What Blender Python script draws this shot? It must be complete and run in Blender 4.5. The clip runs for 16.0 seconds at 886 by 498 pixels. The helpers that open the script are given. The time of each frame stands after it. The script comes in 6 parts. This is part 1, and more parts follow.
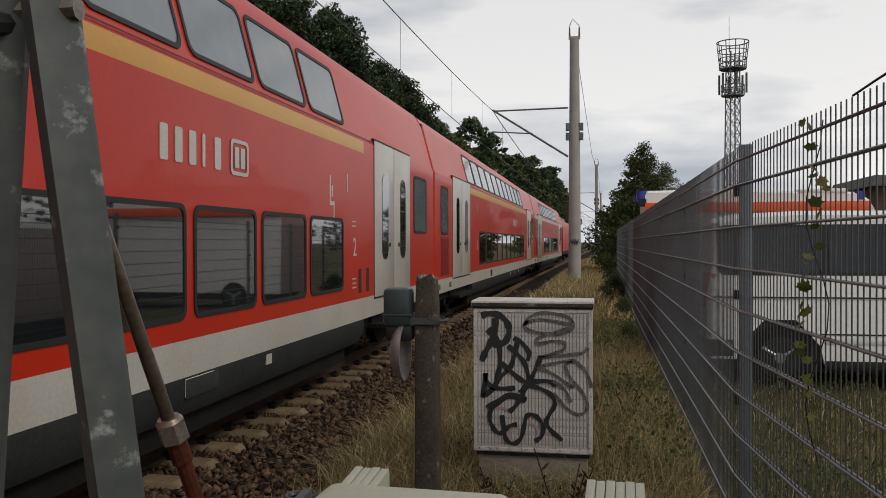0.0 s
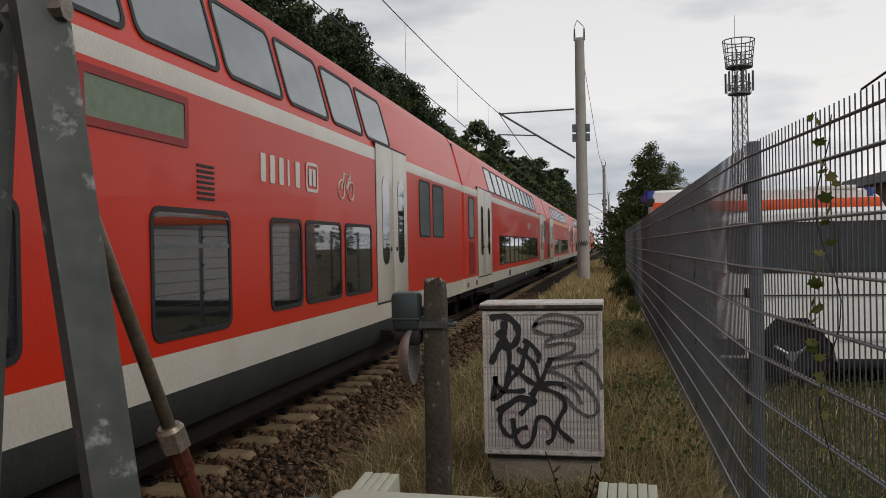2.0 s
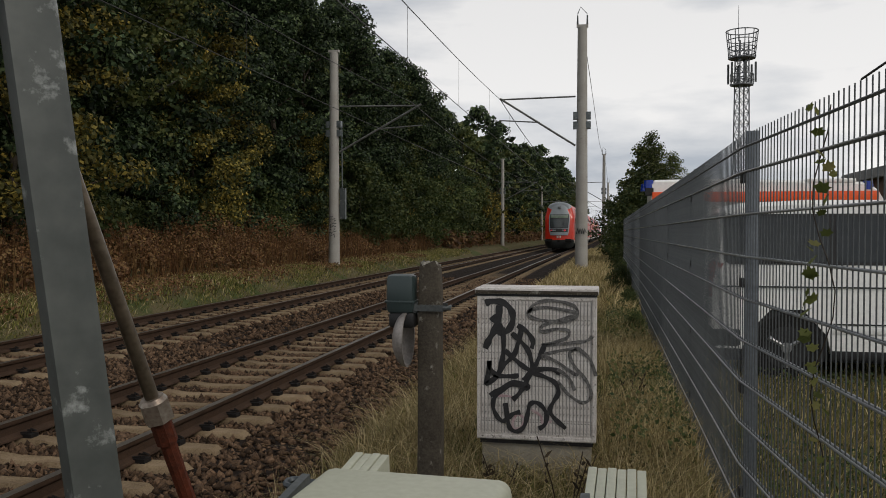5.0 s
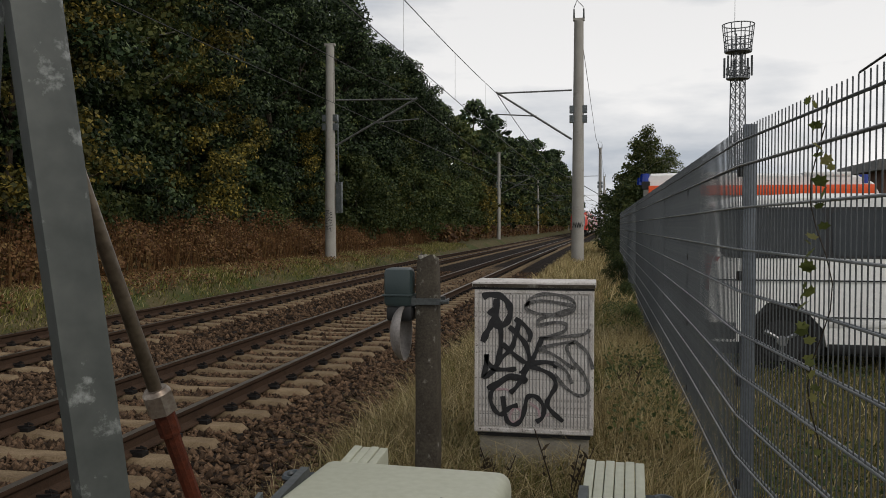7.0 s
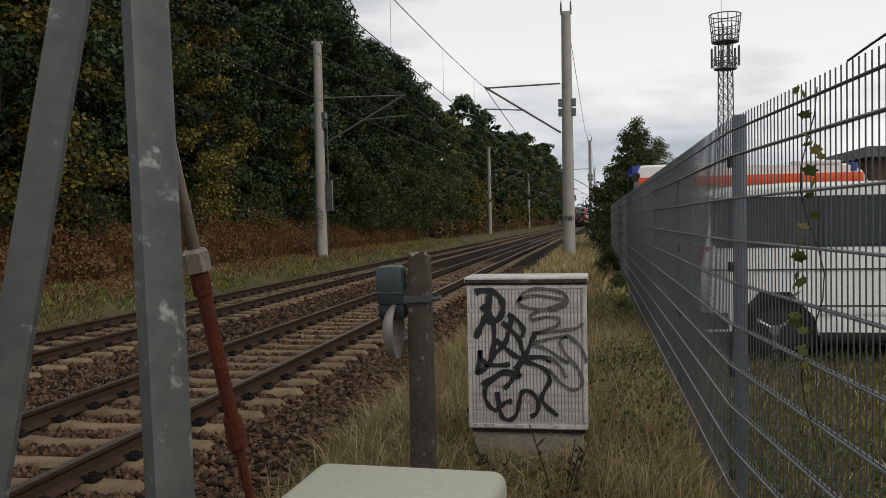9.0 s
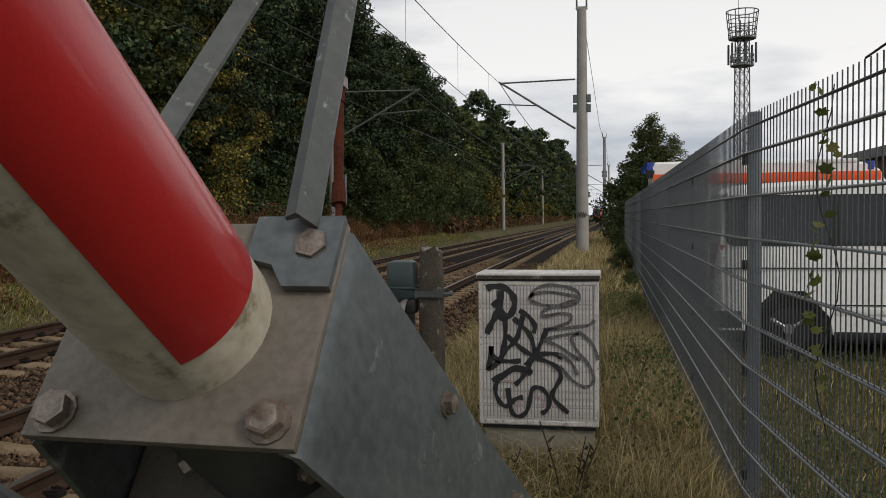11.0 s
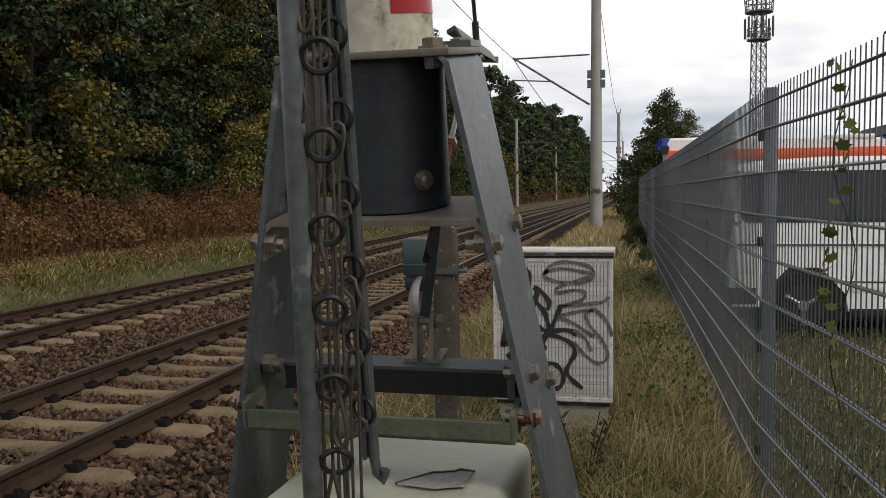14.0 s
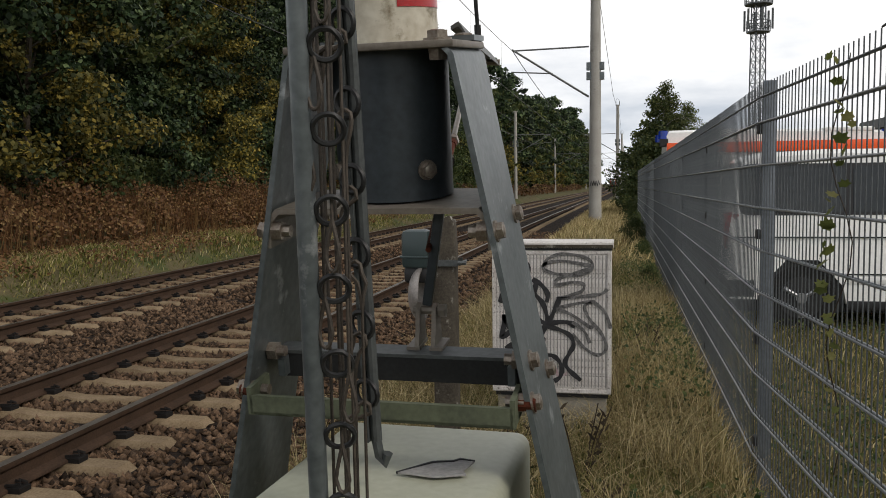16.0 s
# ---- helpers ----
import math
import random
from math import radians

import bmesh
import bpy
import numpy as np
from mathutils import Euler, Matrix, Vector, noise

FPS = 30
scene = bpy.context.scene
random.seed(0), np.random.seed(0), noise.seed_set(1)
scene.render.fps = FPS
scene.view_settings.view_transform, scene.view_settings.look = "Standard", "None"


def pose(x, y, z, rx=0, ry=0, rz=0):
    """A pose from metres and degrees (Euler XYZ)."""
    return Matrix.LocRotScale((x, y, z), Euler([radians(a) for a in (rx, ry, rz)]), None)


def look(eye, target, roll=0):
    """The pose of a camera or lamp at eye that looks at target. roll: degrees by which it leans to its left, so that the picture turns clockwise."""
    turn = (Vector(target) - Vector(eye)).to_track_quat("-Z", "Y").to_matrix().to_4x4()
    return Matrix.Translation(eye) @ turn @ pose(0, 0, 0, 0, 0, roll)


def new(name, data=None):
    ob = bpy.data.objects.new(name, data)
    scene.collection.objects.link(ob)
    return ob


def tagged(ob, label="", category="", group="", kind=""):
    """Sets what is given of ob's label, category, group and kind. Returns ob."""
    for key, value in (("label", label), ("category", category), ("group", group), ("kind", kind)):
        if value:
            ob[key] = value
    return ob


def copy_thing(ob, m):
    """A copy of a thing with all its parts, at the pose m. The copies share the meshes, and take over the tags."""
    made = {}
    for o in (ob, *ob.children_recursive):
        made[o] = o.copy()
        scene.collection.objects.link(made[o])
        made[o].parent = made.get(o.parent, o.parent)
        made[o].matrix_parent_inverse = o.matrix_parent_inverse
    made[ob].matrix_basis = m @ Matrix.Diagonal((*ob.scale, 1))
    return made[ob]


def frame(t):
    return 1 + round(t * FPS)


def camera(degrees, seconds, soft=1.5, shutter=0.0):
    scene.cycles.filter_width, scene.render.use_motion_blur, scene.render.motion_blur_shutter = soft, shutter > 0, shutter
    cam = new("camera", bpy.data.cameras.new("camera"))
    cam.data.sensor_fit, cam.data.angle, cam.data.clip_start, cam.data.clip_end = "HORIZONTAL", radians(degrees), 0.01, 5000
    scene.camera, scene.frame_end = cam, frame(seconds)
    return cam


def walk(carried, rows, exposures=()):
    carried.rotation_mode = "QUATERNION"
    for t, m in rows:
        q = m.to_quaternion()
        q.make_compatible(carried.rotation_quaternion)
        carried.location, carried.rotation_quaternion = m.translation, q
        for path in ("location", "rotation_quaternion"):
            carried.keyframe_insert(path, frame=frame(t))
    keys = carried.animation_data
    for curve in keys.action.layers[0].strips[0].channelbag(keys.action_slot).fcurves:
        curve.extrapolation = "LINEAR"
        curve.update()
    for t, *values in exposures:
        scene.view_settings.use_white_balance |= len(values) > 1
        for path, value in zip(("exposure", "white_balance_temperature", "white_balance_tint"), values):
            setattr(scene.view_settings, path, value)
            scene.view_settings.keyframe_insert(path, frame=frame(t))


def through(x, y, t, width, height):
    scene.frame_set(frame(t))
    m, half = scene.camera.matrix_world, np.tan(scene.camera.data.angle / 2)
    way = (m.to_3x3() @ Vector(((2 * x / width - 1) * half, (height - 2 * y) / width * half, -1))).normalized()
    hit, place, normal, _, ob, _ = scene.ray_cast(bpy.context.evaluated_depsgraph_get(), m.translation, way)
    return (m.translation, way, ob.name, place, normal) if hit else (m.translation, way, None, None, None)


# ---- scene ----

# ---------------------------------------------------------------- camera
cam = camera(55.2, 16.0, soft=0.9)
walk(cam, [
    (0, pose(-0.006, -0.028, 1.638, 89.58, 0.14, 10.27)),
    (0.5, pose(-0.014, -0.025, 1.637, 89.62, 0.28, 10.54)),
    (1, pose(-0.010, -0.021, 1.636, 89.68, 0.60, 10.78)),
    (1.5, pose(-0.004, -0.011, 1.636, 89.76, 0.82, 10.82)),
    (2, pose(-0.003, -0.007, 1.634, 89.84, 1.11, 10.84)),
    (2.5, pose(-0.004, -0.014, 1.637, 89.82, 1.03, 10.75)),
    (3, pose(-0.010, -0.025, 1.633, 89.61, 0.66, 10.55)),
    (3.5, pose(-0.002, -0.014, 1.629, 89.47, 0.29, 10.54)),
    (4, pose(0.012, 0.012, 1.623, 89.17, -0.05, 10.81)),
    (6.5, pose(-0.002, -0.015, 1.625, 88.60, -0.18, 10.61)),
    (7, pose(0.000, -0.000, 1.622, 88.43, -0.06, 10.48)),
    (7.5, pose(0.002, 0.000, 1.622, 88.30, 0.20, 10.43)),
    (8, pose(0.003, 0.010, 1.620, 88.12, 0.56, 10.34)),
    (8.5, pose(0.002, 0.009, 1.627, 87.95, 0.96, 10.10)),
    (9, pose(0.001, 0.019, 1.627, 88.14, 1.11, 9.89)),
    (11.5, pose(0.006, 0.031, 1.627, 87.70, 0.64, 11.01)),
    (12, pose(0.003, 0.013, 1.631, 87.56, 0.78, 11.12)),
    (12.5, pose(-0.001, 0.011, 1.631, 87.32, 0.73, 11.12)),
    (13, pose(0.004, 0.010, 1.632, 86.92, 0.77, 11.32)),
    (13.5, pose(0.001, 0.007, 1.626, 86.58, 0.65, 11.51)),
    (14, pose(0.001, 0.010, 1.629, 86.27, 0.69, 11.68)),
    (14.5, pose(0.001, 0.011, 1.627, 86.03, 0.56, 11.82)),
    (15, pose(0.003, 0.008, 1.632, 85.91, 0.59, 11.80)),
    (15.5, pose(0.001, 0.004, 1.630, 85.85, 0.68, 11.70)),
    (16, pose(0.001, -0.006, 1.630, 85.74, 0.63, 11.60)),
], exposures=[(0, 0.22, 6880, 11), (3.5, 0.22, 6880, 11), (8.5, 0.30, 6880, 11), (12, 0.36, 6880, 11), (14, 0.56, 6880, 11), (16, 0.68, 6880, 11)])

# ---------------------------------------------------------------- sky and light
SUN_ELEV, SUN_ROT = radians(38), radians(60)
world = bpy.data.worlds.new("world")
scene.world = world
world.use_nodes = True
wn, wl = world.node_tree.nodes, world.node_tree.links
wn.clear()
w_out = wn.new("ShaderNodeOutputWorld")
w_bg = wn.new("ShaderNodeBackground")
w_sky = wn.new("ShaderNodeTexSky")
w_sky.sky_type = "NISHITA"
w_sky.sun_disc = False
w_sky.sun_elevation, w_sky.sun_rotation = SUN_ELEV, SUN_ROT
w_sky.dust_density = 3.0
w_co = wn.new("ShaderNodeTexCoord")
w_map = wn.new("ShaderNodeMapping")
w_map.inputs["Scale"].default_value = (1.0, 1.0, 3.6)
w_noise = wn.new("ShaderNodeTexNoise")
w_noise.inputs["Scale"].default_value = 2.3
w_noise.inputs["Detail"].default_value = 7
w_noise.inputs["Roughness"].default_value = 0.52
w_ramp = wn.new("ShaderNodeValToRGB")
w_ramp.color_ramp.elements[0].position = 0.38
w_ramp.color_ramp.elements[0].color = (4.0, 4.6, 5.5, 1)
w_ramp.color_ramp.elements[1].position = 0.56
w_ramp.color_ramp.elements[1].color = (8.8, 9.05, 9.4, 1)
w_sep = wn.new("ShaderNodeSeparateXYZ")
w_grad = wn.new("ShaderNodeMapRange")
w_grad.inputs["From Min"].default_value = 0.0
w_grad.inputs["From Max"].default_value = 0.55
w_grad.inputs["To Min"].default_value = 1.08
w_grad.inputs["To Max"].default_value = 0.74
w_mul = wn.new("ShaderNodeMix")
w_mul.data_type, w_mul.blend_type = "RGBA", "MULTIPLY"
w_mul.inputs["Factor"].default_value = 1.0
w_mix = wn.new("ShaderNodeMix")
w_mix.data_type = "RGBA"
w_mix.inputs["Factor"].default_value = 0.93
wl.new(w_co.outputs["Generated"], w_map.inputs["Vector"])
wl.new(w_map.outputs["Vector"], w_noise.inputs["Vector"])
wl.new(w_noise.outputs["Fac"], w_ramp.inputs["Fac"])
wl.new(w_co.outputs["Generated"], w_sep.inputs["Vector"])
wl.new(w_sep.outputs["Z"], w_grad.inputs["Value"])
wl.new(w_ramp.outputs["Color"], w_mul.inputs["A"])
wl.new(w_grad.outputs["Result"], w_mul.inputs["B"])
wl.new(w_sky.outputs["Color"], w_mix.inputs["A"])
wl.new(w_mul.outputs["Result"], w_mix.inputs["B"])
wl.new(w_mix.outputs["Result"], w_bg.inputs["Color"])
w_bg.inputs["Strength"].default_value = 0.085
wl.new(w_bg.outputs["Background"], w_out.inputs["Surface"])

sun = new("sun", bpy.data.lights.new("sun", "SUN"))
sun.data.energy = 0.8
sun.data.angle = radians(14)
sun.data.color = (1.0, 0.96, 0.9)
sun.matrix_world = look((60, -35, 55), (0, 0, 0))


# ---------------------------------------------------------------- materials
def material(name, base, rough=0.7, metal=0.0, second=None, scale=8.0, fine=60.0, mix=0.5, bump=0.15, bump_scale=None,
             coat=0.0, per_object=0.0, per_island=0.0, third=None, third_scale=1.5, third_at=0.58, glow=None, depth=0.01, spec=0.5):
    """Principled surface with stains at one scale, grain at another and a fine relief."""
    m = bpy.data.materials.new(name)
    m.use_nodes = True
    n, l = m.node_tree.nodes, m.node_tree.links
    b = n["Principled BSDF"]
    b.inputs["Roughness"].default_value = rough
    b.inputs["Metallic"].default_value = metal
    b.inputs["Coat Weight"].default_value = coat
    b.inputs["Specular IOR Level"].default_value = spec if rough < 0.7 else spec * 0.3
    co = n.new("ShaderNodeTexCoord")
    base = (*base, 1)
    second = (*(second or tuple(c * 0.72 for c in base[:3])), 1)
    big = n.new("ShaderNodeTexNoise")
    big.inputs["Scale"].default_value = scale
    big.inputs["Detail"].default_value = 5
    small = n.new("ShaderNodeTexNoise")
    small.inputs["Scale"].default_value = fine
    small.inputs["Detail"].default_value = 3
    l.new(co.outputs["Object"], big.inputs["Vector"])
    l.new(co.outputs["Object"], small.inputs["Vector"])
    add = n.new("ShaderNodeMath")
    add.operation = "ADD"
    half = n.new("ShaderNodeMath")
    half.operation = "MULTIPLY"
    half.inputs[1].default_value = 0.5
    l.new(big.outputs["Fac"], add.inputs[0])
    l.new(small.outputs["Fac"], add.inputs[1])
    l.new(add.outputs[0], half.inputs[0])
    ramp = n.new("ShaderNodeMapRange")
    ramp.inputs["From Min"].default_value = 0.36
    ramp.inputs["From Max"].default_value = 0.64
    ramp.inputs["To Max"].default_value = mix * 2 if mix < 0.5 else 1.0
    l.new(half.outputs[0], ramp.inputs["Value"])
    mixc = n.new("ShaderNodeMix")
    mixc.data_type = "RGBA"
    mixc.inputs["A"].default_value, mixc.inputs["B"].default_value = base, second
    l.new(ramp.outputs["Result"], mixc.inputs["Factor"])
    colour = mixc.outputs["Result"]
    if third:
        t_noise = n.new("ShaderNodeTexNoise")
        t_noise.inputs["Scale"].default_value = third_scale
        t_noise.inputs["Detail"].default_value = 6
        t_noise.inputs["Roughness"].default_value = 0.65
        l.new(co.outputs["Object"], t_noise.inputs["Vector"])
        t_map = n.new("ShaderNodeMapRange")
        t_map.inputs["From Min"].default_value = third_at
        t_map.inputs["From Max"].default_value = third_at + 0.1
        l.new(t_noise.outputs["Fac"], t_map.inputs["Value"])
        t_mix = n.new("ShaderNodeMix")
        t_mix.data_type = "RGBA"
        t_mix.inputs["B"].default_value = (*third, 1)
        l.new(t_map.outputs["Result"], t_mix.inputs["Factor"])
        l.new(colour, t_mix.inputs["A"])
        colour = t_mix.outputs["Result"]
    for amount, node, socket in ((per_object, "ShaderNodeObjectInfo", "Random"), (per_island, "ShaderNodeNewGeometry", "Random Per Island")):
        if amount:
            info = n.new(node)
            v_map = n.new("ShaderNodeMapRange")
            v_map.inputs["To Min"].default_value = 1 - amount
            v_map.inputs["To Max"].default_value = 1 + amount
            l.new(info.outputs[socket], v_map.inputs["Value"])
            hsv = n.new("ShaderNodeHueSaturation")
            l.new(v_map.outputs["Result"], hsv.inputs["Value"])
            l.new(colour, hsv.inputs["Color"])
            colour = hsv.outputs["Color"]
    l.new(colour, b.inputs["Base Color"])
    if bump:
        bp = n.new("ShaderNodeBump")
        bp.inputs["Strength"].default_value = bump
        bp.inputs["Distance"].default_value = depth
        if bump_scale:
            extra = n.new("ShaderNodeTexNoise")
            extra.inputs["Scale"].default_value = bump_scale
            extra.inputs["Detail"].default_value = 4
            l.new(co.outputs["Object"], extra.inputs["Vector"])
            l.new(extra.outputs["Fac"], bp.inputs["Height"])
        else:
            l.new(half.outputs[0], bp.inputs["Height"])
        l.new(bp.outputs["Normal"], b.inputs["Normal"])
    if glow:
        b.inputs["Emission Color"].default_value = (*glow[:3], 1)
        b.inputs["Emission Strength"].default_value = glow[3]
    return m


def leaf_material(name, a, b_, c, through=0.35):
    """Leaves: colour from leaf to leaf, some light through them."""
    m = bpy.data.materials.new(name)
    m.use_nodes = True
    n, l = m.node_tree.nodes, m.node_tree.links
    b = n["Principled BSDF"]
    b.inputs["Roughness"].default_value = 0.65
    b.inputs["Specular IOR Level"].default_value = 0.25
    geo = n.new("ShaderNodeNewGeometry")
    obj = n.new("ShaderNodeObjectInfo")
    ramp = n.new("ShaderNodeValToRGB")
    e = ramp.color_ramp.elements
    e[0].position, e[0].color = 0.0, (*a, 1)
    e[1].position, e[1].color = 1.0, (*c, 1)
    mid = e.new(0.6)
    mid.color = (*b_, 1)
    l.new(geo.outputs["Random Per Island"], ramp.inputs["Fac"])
    v_map = n.new("ShaderNodeMapRange")
    v_map.inputs["To Min"].default_value, v_map.inputs["To Max"].default_value = 0.7, 1.35
    l.new(obj.outputs["Random"], v_map.inputs["Value"])
    hsv = n.new("ShaderNodeHueSaturation")
    l.new(ramp.outputs["Color"], hsv.inputs["Color"])
    l.new(v_map.outputs["Result"], hsv.inputs["Value"])
    l.new(hsv.outputs["Color"], b.inputs["Base Color"])
    tr = n.new("ShaderNodeBsdfTranslucent")
    l.new(hsv.outputs["Color"], tr.inputs["Color"])
    mixs = n.new("ShaderNodeMixShader")
    mixs.inputs["Fac"].default_value = through
    l.new(b.outputs["BSDF"], mixs.inputs[1])
    l.new(tr.outputs["BSDF"], mixs.inputs[2])
    l.new(mixs.outputs["Shader"], n["Material Output"].inputs["Surface"])
    return m


GALV = material("galvanised_steel", (0.150, 0.168, 0.172), 0.42, 0.45, (0.080, 0.094, 0.096), 6, 50, bump=0.1, third=(0.34, 0.36, 0.36), third_scale=9, third_at=0.585)
STRUT = material("strut_zinc", (0.098, 0.106, 0.10), 0.5, 0.2, (0.062, 0.070, 0.066), 5, 45, bump=0.1, third=(0.33, 0.35, 0.34), third_scale=22, third_at=0.60)
TIE = material("worn_brown_steel", (0.17, 0.135, 0.10), 0.34, 0.75, (0.085, 0.068, 0.050), 14, 120, bump=0.12)
RING = material("black_ring_steel", (0.030, 0.031, 0.032), 0.5, 0.4, (0.018, 0.018, 0.018), 20, 120, bump=0.1)
GALV_DARK = material("dull_galvanised_steel", (0.105, 0.115, 0.115), 0.55, 0.4, (0.06, 0.066, 0.066), 10, 70, bump=0.1)
GALV_PALE = material("pale_weathered_zinc", (0.20, 0.175, 0.145), 0.55, 0.2, (0.13, 0.112, 0.09), 9, 80, bump=0.1)
DARK_STEEL = material("dark_painted_steel", (0.045, 0.056, 0.064), 0.42, 0.2, (0.026, 0.033, 0.038), 7, 60, bump=0.06)
BOLT = material("bolt_steel", (0.30, 0.265, 0.225), 0.4, 0.7, (0.17, 0.13, 0.10), 30, 200, bump=0.1)
RUST = material("rusty_red_steel", (0.105, 0.026, 0.012), 0.8, 0.1, (0.055, 0.017, 0.010), 25, 160, bump=0.4)
RUST_DARK = material("brown_rusted_rod", (0.075, 0.060, 0.046), 0.6, 0.3, (0.036, 0.029, 0.022), 20, 140, bump=0.2)
CREAM = material("dirty_cream_paint", (0.60, 0.56, 0.46), 0.5, 0, (0.38, 0.33, 0.245), 7, 45, bump=0.08, third=(0.20, 0.16, 0.10), third_scale=11, third_at=0.57)
FOIL_RED = material("red_reflective_foil", (0.42, 0.012, 0.014), 0.35, 0, (0.33, 0.01, 0.012), 5, 220, bump=0.05, coat=0.3)
FOIL_GREY = material("grey_reflective_foil", (0.5, 0.52, 0.53), 0.4, 0.1, (0.36, 0.38, 0.4), 120, 300, bump=0.15)
HOOD = material("pale_green_housing_paint", (0.44, 0.45, 0.355), 0.5, 0, (0.375, 0.38, 0.29), 3, 55, bump=0.05, third=(0.25, 0.26, 0.19), third_scale=5, third_at=0.68)
OLIVE = material("olive_green_paint", (0.12, 0.135, 0.085), 0.6, 0.1, (0.075, 0.085, 0.055), 12, 90, bump=0.1)
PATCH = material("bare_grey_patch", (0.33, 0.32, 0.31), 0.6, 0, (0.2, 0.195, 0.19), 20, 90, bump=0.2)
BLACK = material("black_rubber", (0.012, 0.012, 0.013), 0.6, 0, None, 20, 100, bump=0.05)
CONCRETE = material("weathered_concrete", (0.36, 0.345, 0.31), 0.85, 0, (0.26, 0.245, 0.21), 3, 40, bump=0.2, third=(0.19, 0.18, 0.15), third_scale=3.2, third_at=0.6)
POST_CONC = material("mossy_dark_concrete", (0.085, 0.074, 0.058), 0.9, 0, (0.045, 0.038, 0.03), 10, 80, bump=0.5, third=(0.25, 0.24, 0.21), third_scale=14, third_at=0.6)
SLEEPER = material("sleeper_concrete", (0.245, 0.182, 0.114), 0.9, 0, (0.125, 0.086, 0.050), 5, 60, bump=0.2, per_object=0.14)
RAIL_SIDE = material("rusty_rail_flank", (0.072, 0.043, 0.028), 0.85, 0.1, (0.040, 0.025, 0.017), 6, 60, bump=0.2)
RAIL_TOP = material("worn_rail_head", (0.20, 0.175, 0.15), 0.38, 0.7, (0.15, 0.13, 0.11), 12, 90, bump=0.04)
CLIP = material("black_rail_clip", (0.02, 0.018, 0.017), 0.7, 0.2, None, 20, 100, bump=0.1)
BALLAST = material("ballast_stone", (0.135, 0.084, 0.051), 0.85, 0, (0.043, 0.026, 0.016), 9, 70, bump=0.6, per_island=0.8, depth=0.02)
# Near-black bed stands in for the shade in gaps between the stones.
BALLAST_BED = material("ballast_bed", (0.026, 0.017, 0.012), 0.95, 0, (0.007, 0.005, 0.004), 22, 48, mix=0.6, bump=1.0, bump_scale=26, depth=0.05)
SOIL = material("grassy_soil", (0.075, 0.066, 0.030), 0.95, 0, (0.13, 0.105, 0.055), 0.8, 14, bump=0.6, bump_scale=16, third=(0.06, 0.075, 0.025), third_scale=0.5, third_at=0.5, depth=0.05)
CABINET = material("grubby_grey_cabinet", (0.74, 0.71, 0.68), 0.65, 0, (0.44, 0.40, 0.37), 9, 120, bump=0.25, third=(0.12, 0.105, 0.09), third_scale=55, third_at=0.57)
CAB_BASE = material("sandy_cabinet_plinth", (0.31, 0.285, 0.235), 0.8, 0, (0.23, 0.21, 0.17), 5, 60, bump=0.15)
SPRAY = material("black_spray_paint", (0.012, 0.012, 0.014), 0.6, 0, (0.03, 0.03, 0.032), 30, 150, bump=0.05)
SPRAY_THIN = material("faded_grey_spray_paint", (0.045, 0.044, 0.043), 0.7, 0, (0.22, 0.215, 0.21), 55, 160, bump=0.05)
SPRAY_PINK = material("faded_pink_spray_paint", (0.4, 0.24, 0.26), 0.7, 0, (0.5, 0.42, 0.42), 40, 160, bump=0.05)
BELL_BOX = material("dark_green_plastic", (0.03, 0.047, 0.048), 0.4, 0, (0.03, 0.046, 0.047), 8, 80, bump=0.04)
BELL = material("dull_bell_metal", (0.34, 0.31, 0.29), 0.5, 0.4, (0.22, 0.2, 0.185), 8, 70, bump=0.06)
FENCE = material("grey_coated_fence_wire", (0.115, 0.127, 0.132), 0.42, 0.3, (0.072, 0.081, 0.088), 8, 60, bump=0.05)
# Paler copy of the wire carries the highlights on the horizontal rods.
FENCE_BAR = material("highlit_fence_bar", (0.26, 0.275, 0.285), 0.36, 0.45, (0.16, 0.172, 0.182), 12, 80, bump=0.08)
FENCE_POST = material("grey_fence_post", (0.165, 0.185, 0.205), 0.45, 0.4, (0.1, 0.115, 0.133), 4, 60, bump=0.05)
TRAIN_RED = material("red_coach_paint", (0.56, 0.027, 0.008), 0.36, 0, (0.47, 0.021, 0.007), 0.8, 30, bump=0.01, coat=0.12, spec=0.3)
TRAIN_RED_DIM = material("red_vent_paint", (0.28, 0.012, 0.008), 0.5, 0, (0.2, 0.01, 0.008), 2, 40, bump=0.05)
TRAIN_WHITE = material("light_grey_coach_paint", (0.56, 0.54, 0.49), 0.35, 0, (0.46, 0.43, 0.38), 1.6, 30, bump=0.004, coat=0.2)
TRAIN_YELLOW = material("yellow_stripe_paint", (0.62, 0.31, 0.03), 0.35, 0, (0.55, 0.27, 0.03), 1.5, 30, bump=0.02)
TRAIN_GREY = material("dark_grey_skirt_paint", (0.046, 0.049, 0.048), 0.7, 0, (0.028, 0.030, 0.029), 1.5, 25, bump=0.03, spec=0.3)
TRAIN_ROOF = material("grey_roof_paint", (0.22, 0.24, 0.25), 0.45, 0, (0.17, 0.185, 0.19), 1, 20, bump=0.03)
NOSE_GREY = material("grey_nose_paint", (0.24, 0.27, 0.285), 0.3, 0, (0.21, 0.235, 0.25), 1, 20, bump=0.01)
UNDER = material("dirty_underframe", (0.010, 0.009, 0.008), 0.85, 0.0, (0.018, 0.016, 0.014), 3, 30, bump=0.3)
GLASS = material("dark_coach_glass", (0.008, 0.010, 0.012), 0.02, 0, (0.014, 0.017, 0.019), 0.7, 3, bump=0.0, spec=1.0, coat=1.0)
